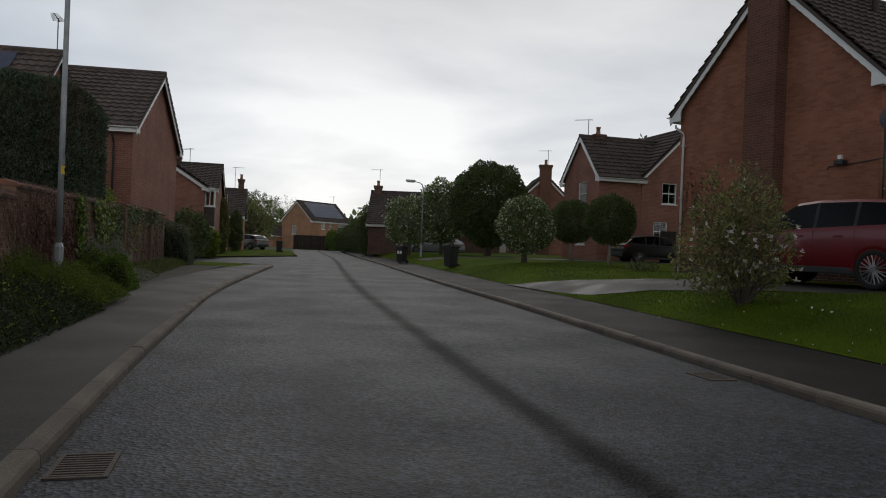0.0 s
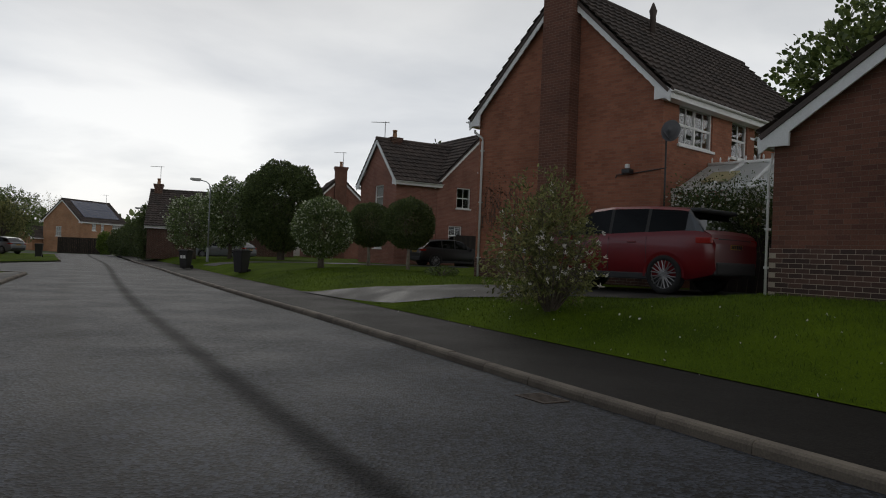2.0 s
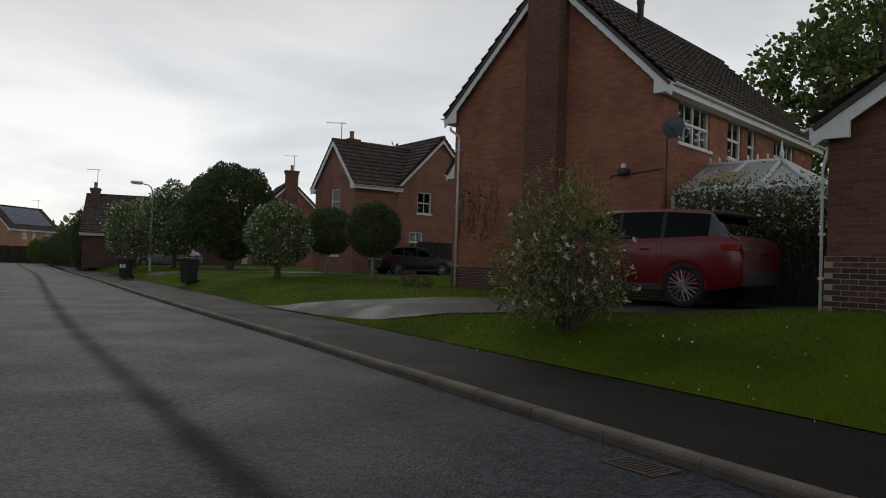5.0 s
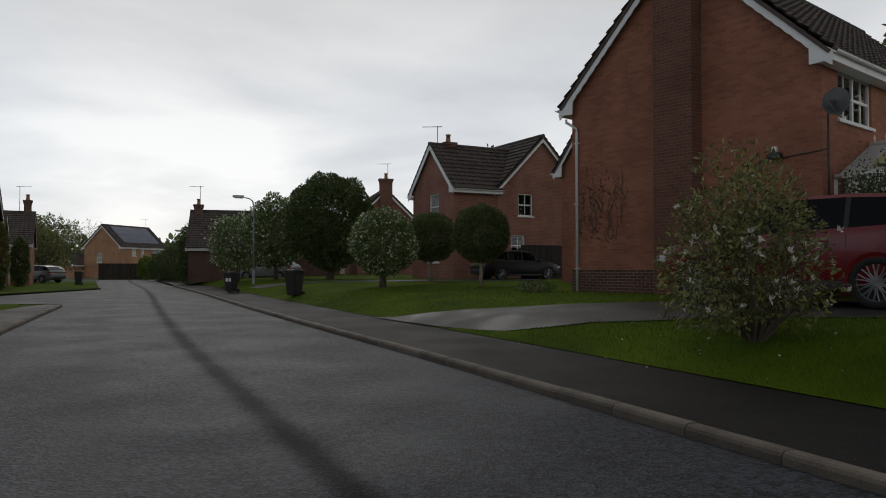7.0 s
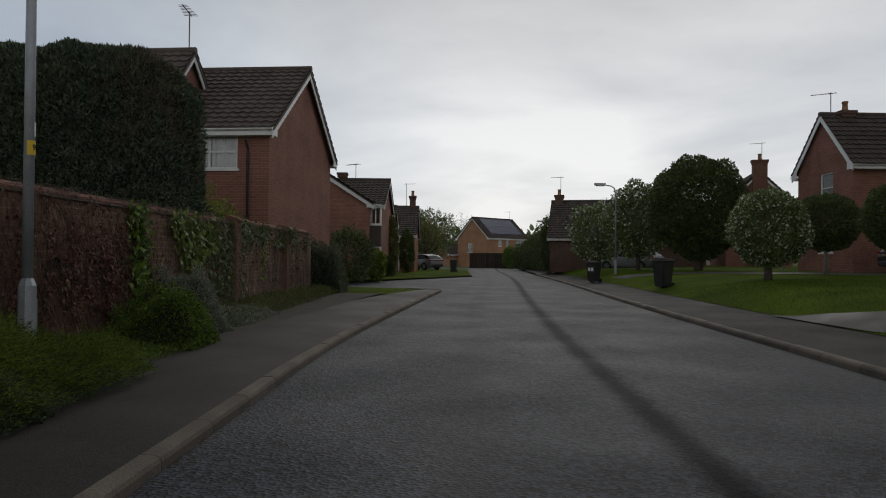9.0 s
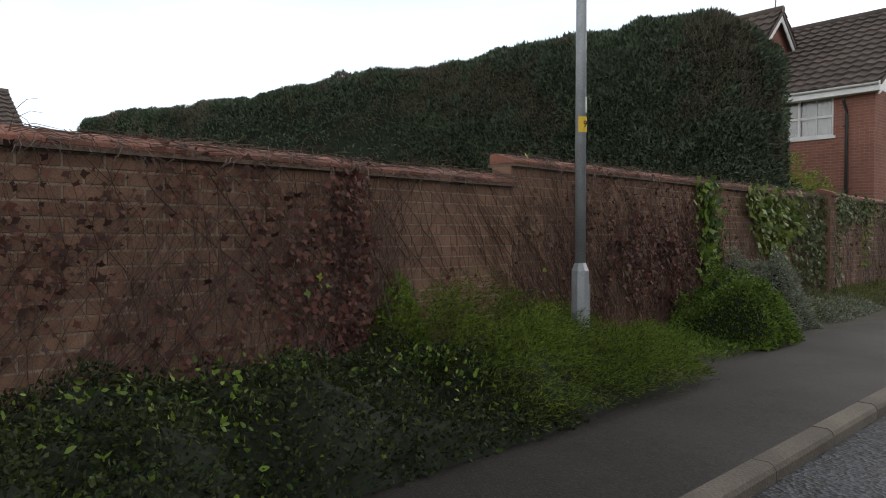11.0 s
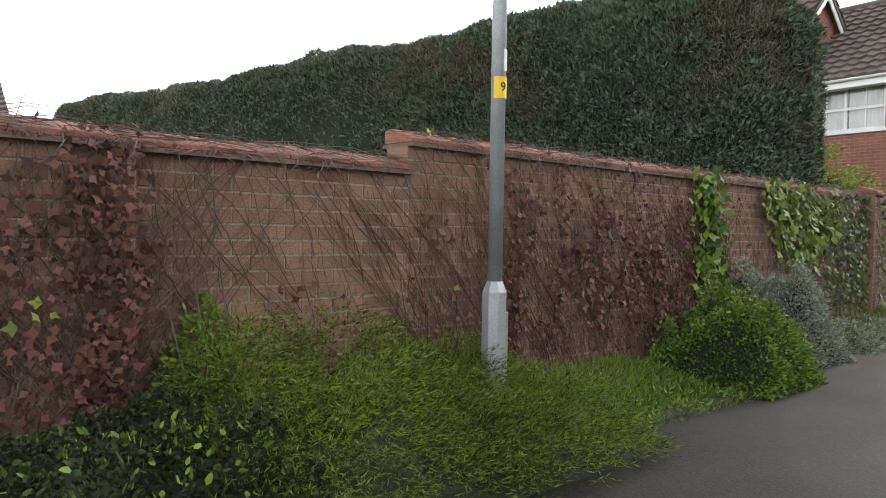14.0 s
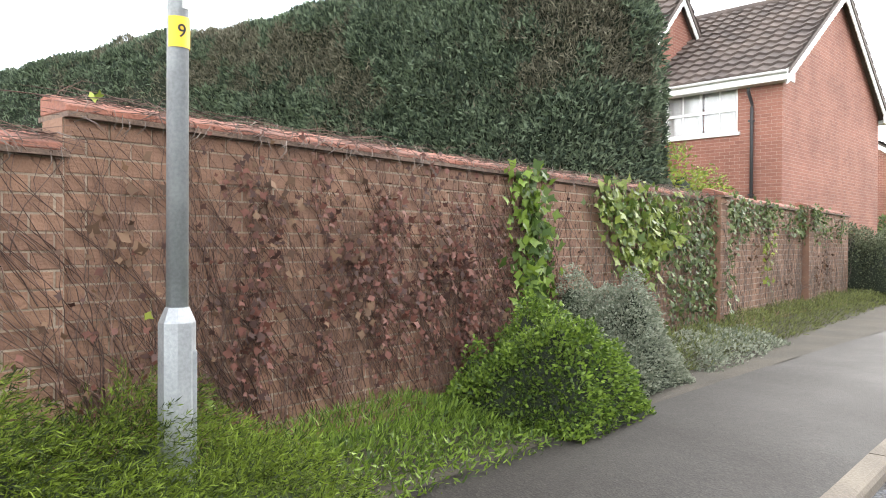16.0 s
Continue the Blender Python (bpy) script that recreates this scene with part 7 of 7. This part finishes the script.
fence_m = frame2((6.15, 19.55, 0.68), (0.642, -0.767))
fence = thing("fence", fence_m, "dark stained close-boarded timber fence and gate", "fence")
for q in range(22):
    bm = bmesh.new()
    box(bm, q * 0.15, q * 0.15 + 0.145, 0, 0.02, 0.0, 1.55 + 0.02 * (q % 3))
    part("board", bm, FENCE, fence)
for x in (0, 1.1, 2.2, 3.25):
    bm = bmesh.new()
    box(bm, x - 0.05, x + 0.05, 0.02, 0.12, 0, 1.65)
    part("post", bm, FENCE, fence)
clem = thing("clematis", fence_m, "white flowering clematis sprawling over the fence", "climbing plant")
g = np.random.default_rng(77)
P = np.stack([g.uniform(-0.5, 3.2, 16000), g.normal(-0.05, 0.16, 16000), 2.1 + g.normal(0, 0.26, 16000) - 0.7 * g.random(16000) ** 1.5], 1)
leaves("leaves", P, np.tile([0, -0.6, 0.5], (16000, 1)), 0.06, LEAF_DK, clem)
P = np.stack([g.uniform(-0.5, 3.2, 620), g.normal(-0.22, 0.1, 620), 2.05 + g.normal(0, 0.26, 620)], 1)
leaves("blossom", P, np.tile([0, -0.9, 0.4], (620, 1)), 0.06, PETAL, clem, "small white flowers", aspect=0.9)
stems_bm = bmesh.new()
for q in range(14):
    x = 0.2 + q * 0.22
    tube(stems_bm, [(x, -0.02, 0), (x + 0.1, -0.04, 0.8), (x - 0.05, -0.05, 1.7)], [0.015, 0.01, 0.006], 5)
part("stem", stems_bm, BARK, clem)

# fence and garage door of the far houses, hedges at the bend
ff = thing("fence", frame2((-41.8, 90.2, 0.0), (0.908, 0.419)), "dark brown timber fence in front of the far house", "fence")
for q in range(32):
    bm = bmesh.new()
    box(bm, q * 0.2, q * 0.2 + 0.195, 0, 0.03, 0, 1.9)
    part("board", bm, FENCE, ff)
gd = thing("garage_door", frame2((-13.0, 75.0, 0.6), (0.97, 0.1)), "plain white up-and-over garage door", "garage door")
for q in range(5):
    bm = bmesh.new()
    box(bm, 0, 2.3, 0, 0.05, q * 0.42, q * 0.42 + 0.41)
    part("door_panel", bm, WHITE, gd)
f2 = thing("fence", frame2((2.0, 42.6, 0.75), (0.877, 0.48)), "dark brown timber fence beside the black car", "fence")
for q in range(26):
    bm = bmesh.new()
    box(bm, q * 0.15, q * 0.15 + 0.145, 0, 0.02, 0, 1.75)
    part("board", bm, FENCE, f2)
# vent pipe on the big roof
vp = thing("vent_pipe", fb @ Matrix.Translation((4.0, 3.2, 7.9)), "small tiled vent on the roof slope", "roof vent")
bm = bmesh.new()
tube(bm, [(0, 0, -0.5), (0, 0, 0.35), (0, 0, 0.5), (0, 0, 0.75)], [0.09, 0.09, 0.12, 0.02], 10)
part("pipe", bm, TILE, vp)

# ---- bricks of the garage plinth ----
PB = mat("plinth_brick", (0.104, 0.0528, 0.04), (0.048, 0.0272, 0.0224), 0.9, 5, 70, 0.6, rnd=0.6, contrast=0.55)
PM = mat("plinth_mortar", (0.42, 0.36, 0.28), (0.3, 0.25, 0.2), 0.95, 4, 80, 0.5)
bm = bmesh.new()
box(bm, -0.02, 5.62, -0.022, -0.013, -0.2, 0.92)
part("plinth_mortar", bm, PM, garage, "pale mortar between dark bricks")
bm = bmesh.new()
box(bm, 0.005, 0.22, 0, 0.02, 0.005, 0.07, None, 0.002)
me_pb = bpy.data.meshes.new("brick")
bm.to_mesh(me_pb); bm.free()
me_pb.materials.append(PB)
for r in range(12):
    x = -0.02 - (0.1125 if r % 2 else 0)
    while x < 5.5:
        if x >= -0.03:
            ob = new("brick", me_pb)
            ob.parent = garage
            ob.matrix_basis = pose(x, -0.0265 + random.uniform(-0.002, 0.002), 0.845 - r * 0.075)
        x += 0.225

# dead creeper left on the gable wall beside the downpipe
old_ivy = thing("dead_creeper", fb, "dark dead creeper traces on the brick gable wall", "climbing plant")
rnd = random.Random(8)
bm = bmesh.new()
for k in range(34):
    x, z = rnd.uniform(0.25, 1.7), rnd.uniform(1.4, 2.6)
    pts = []
    for q in range(7):
        pts.append((x, -0.012, z))
        x += rnd.gauss(0, 0.05)
        z += rnd.uniform(0.05, 0.16)
    tube(bm, pts, [0.012 - 0.0012 * q for q in range(7)], 4, False)
tagged(part("stem_web", bm, BARK, old_ivy), kind="stuff")
P = np.stack([RNG.normal(0.7, 0.35, 260), np.full(260, -0.02), RNG.uniform(1.5, 3.4, 260)], 1)
P = P[(P[:, 0] > 0.2)]
tagged(leaves("dead_leaves", P, np.tile([0, -1.0, 0.1], (len(P), 1)), 0.06, LEAF_BR, old_ivy, loose=0.5), kind="stuff")
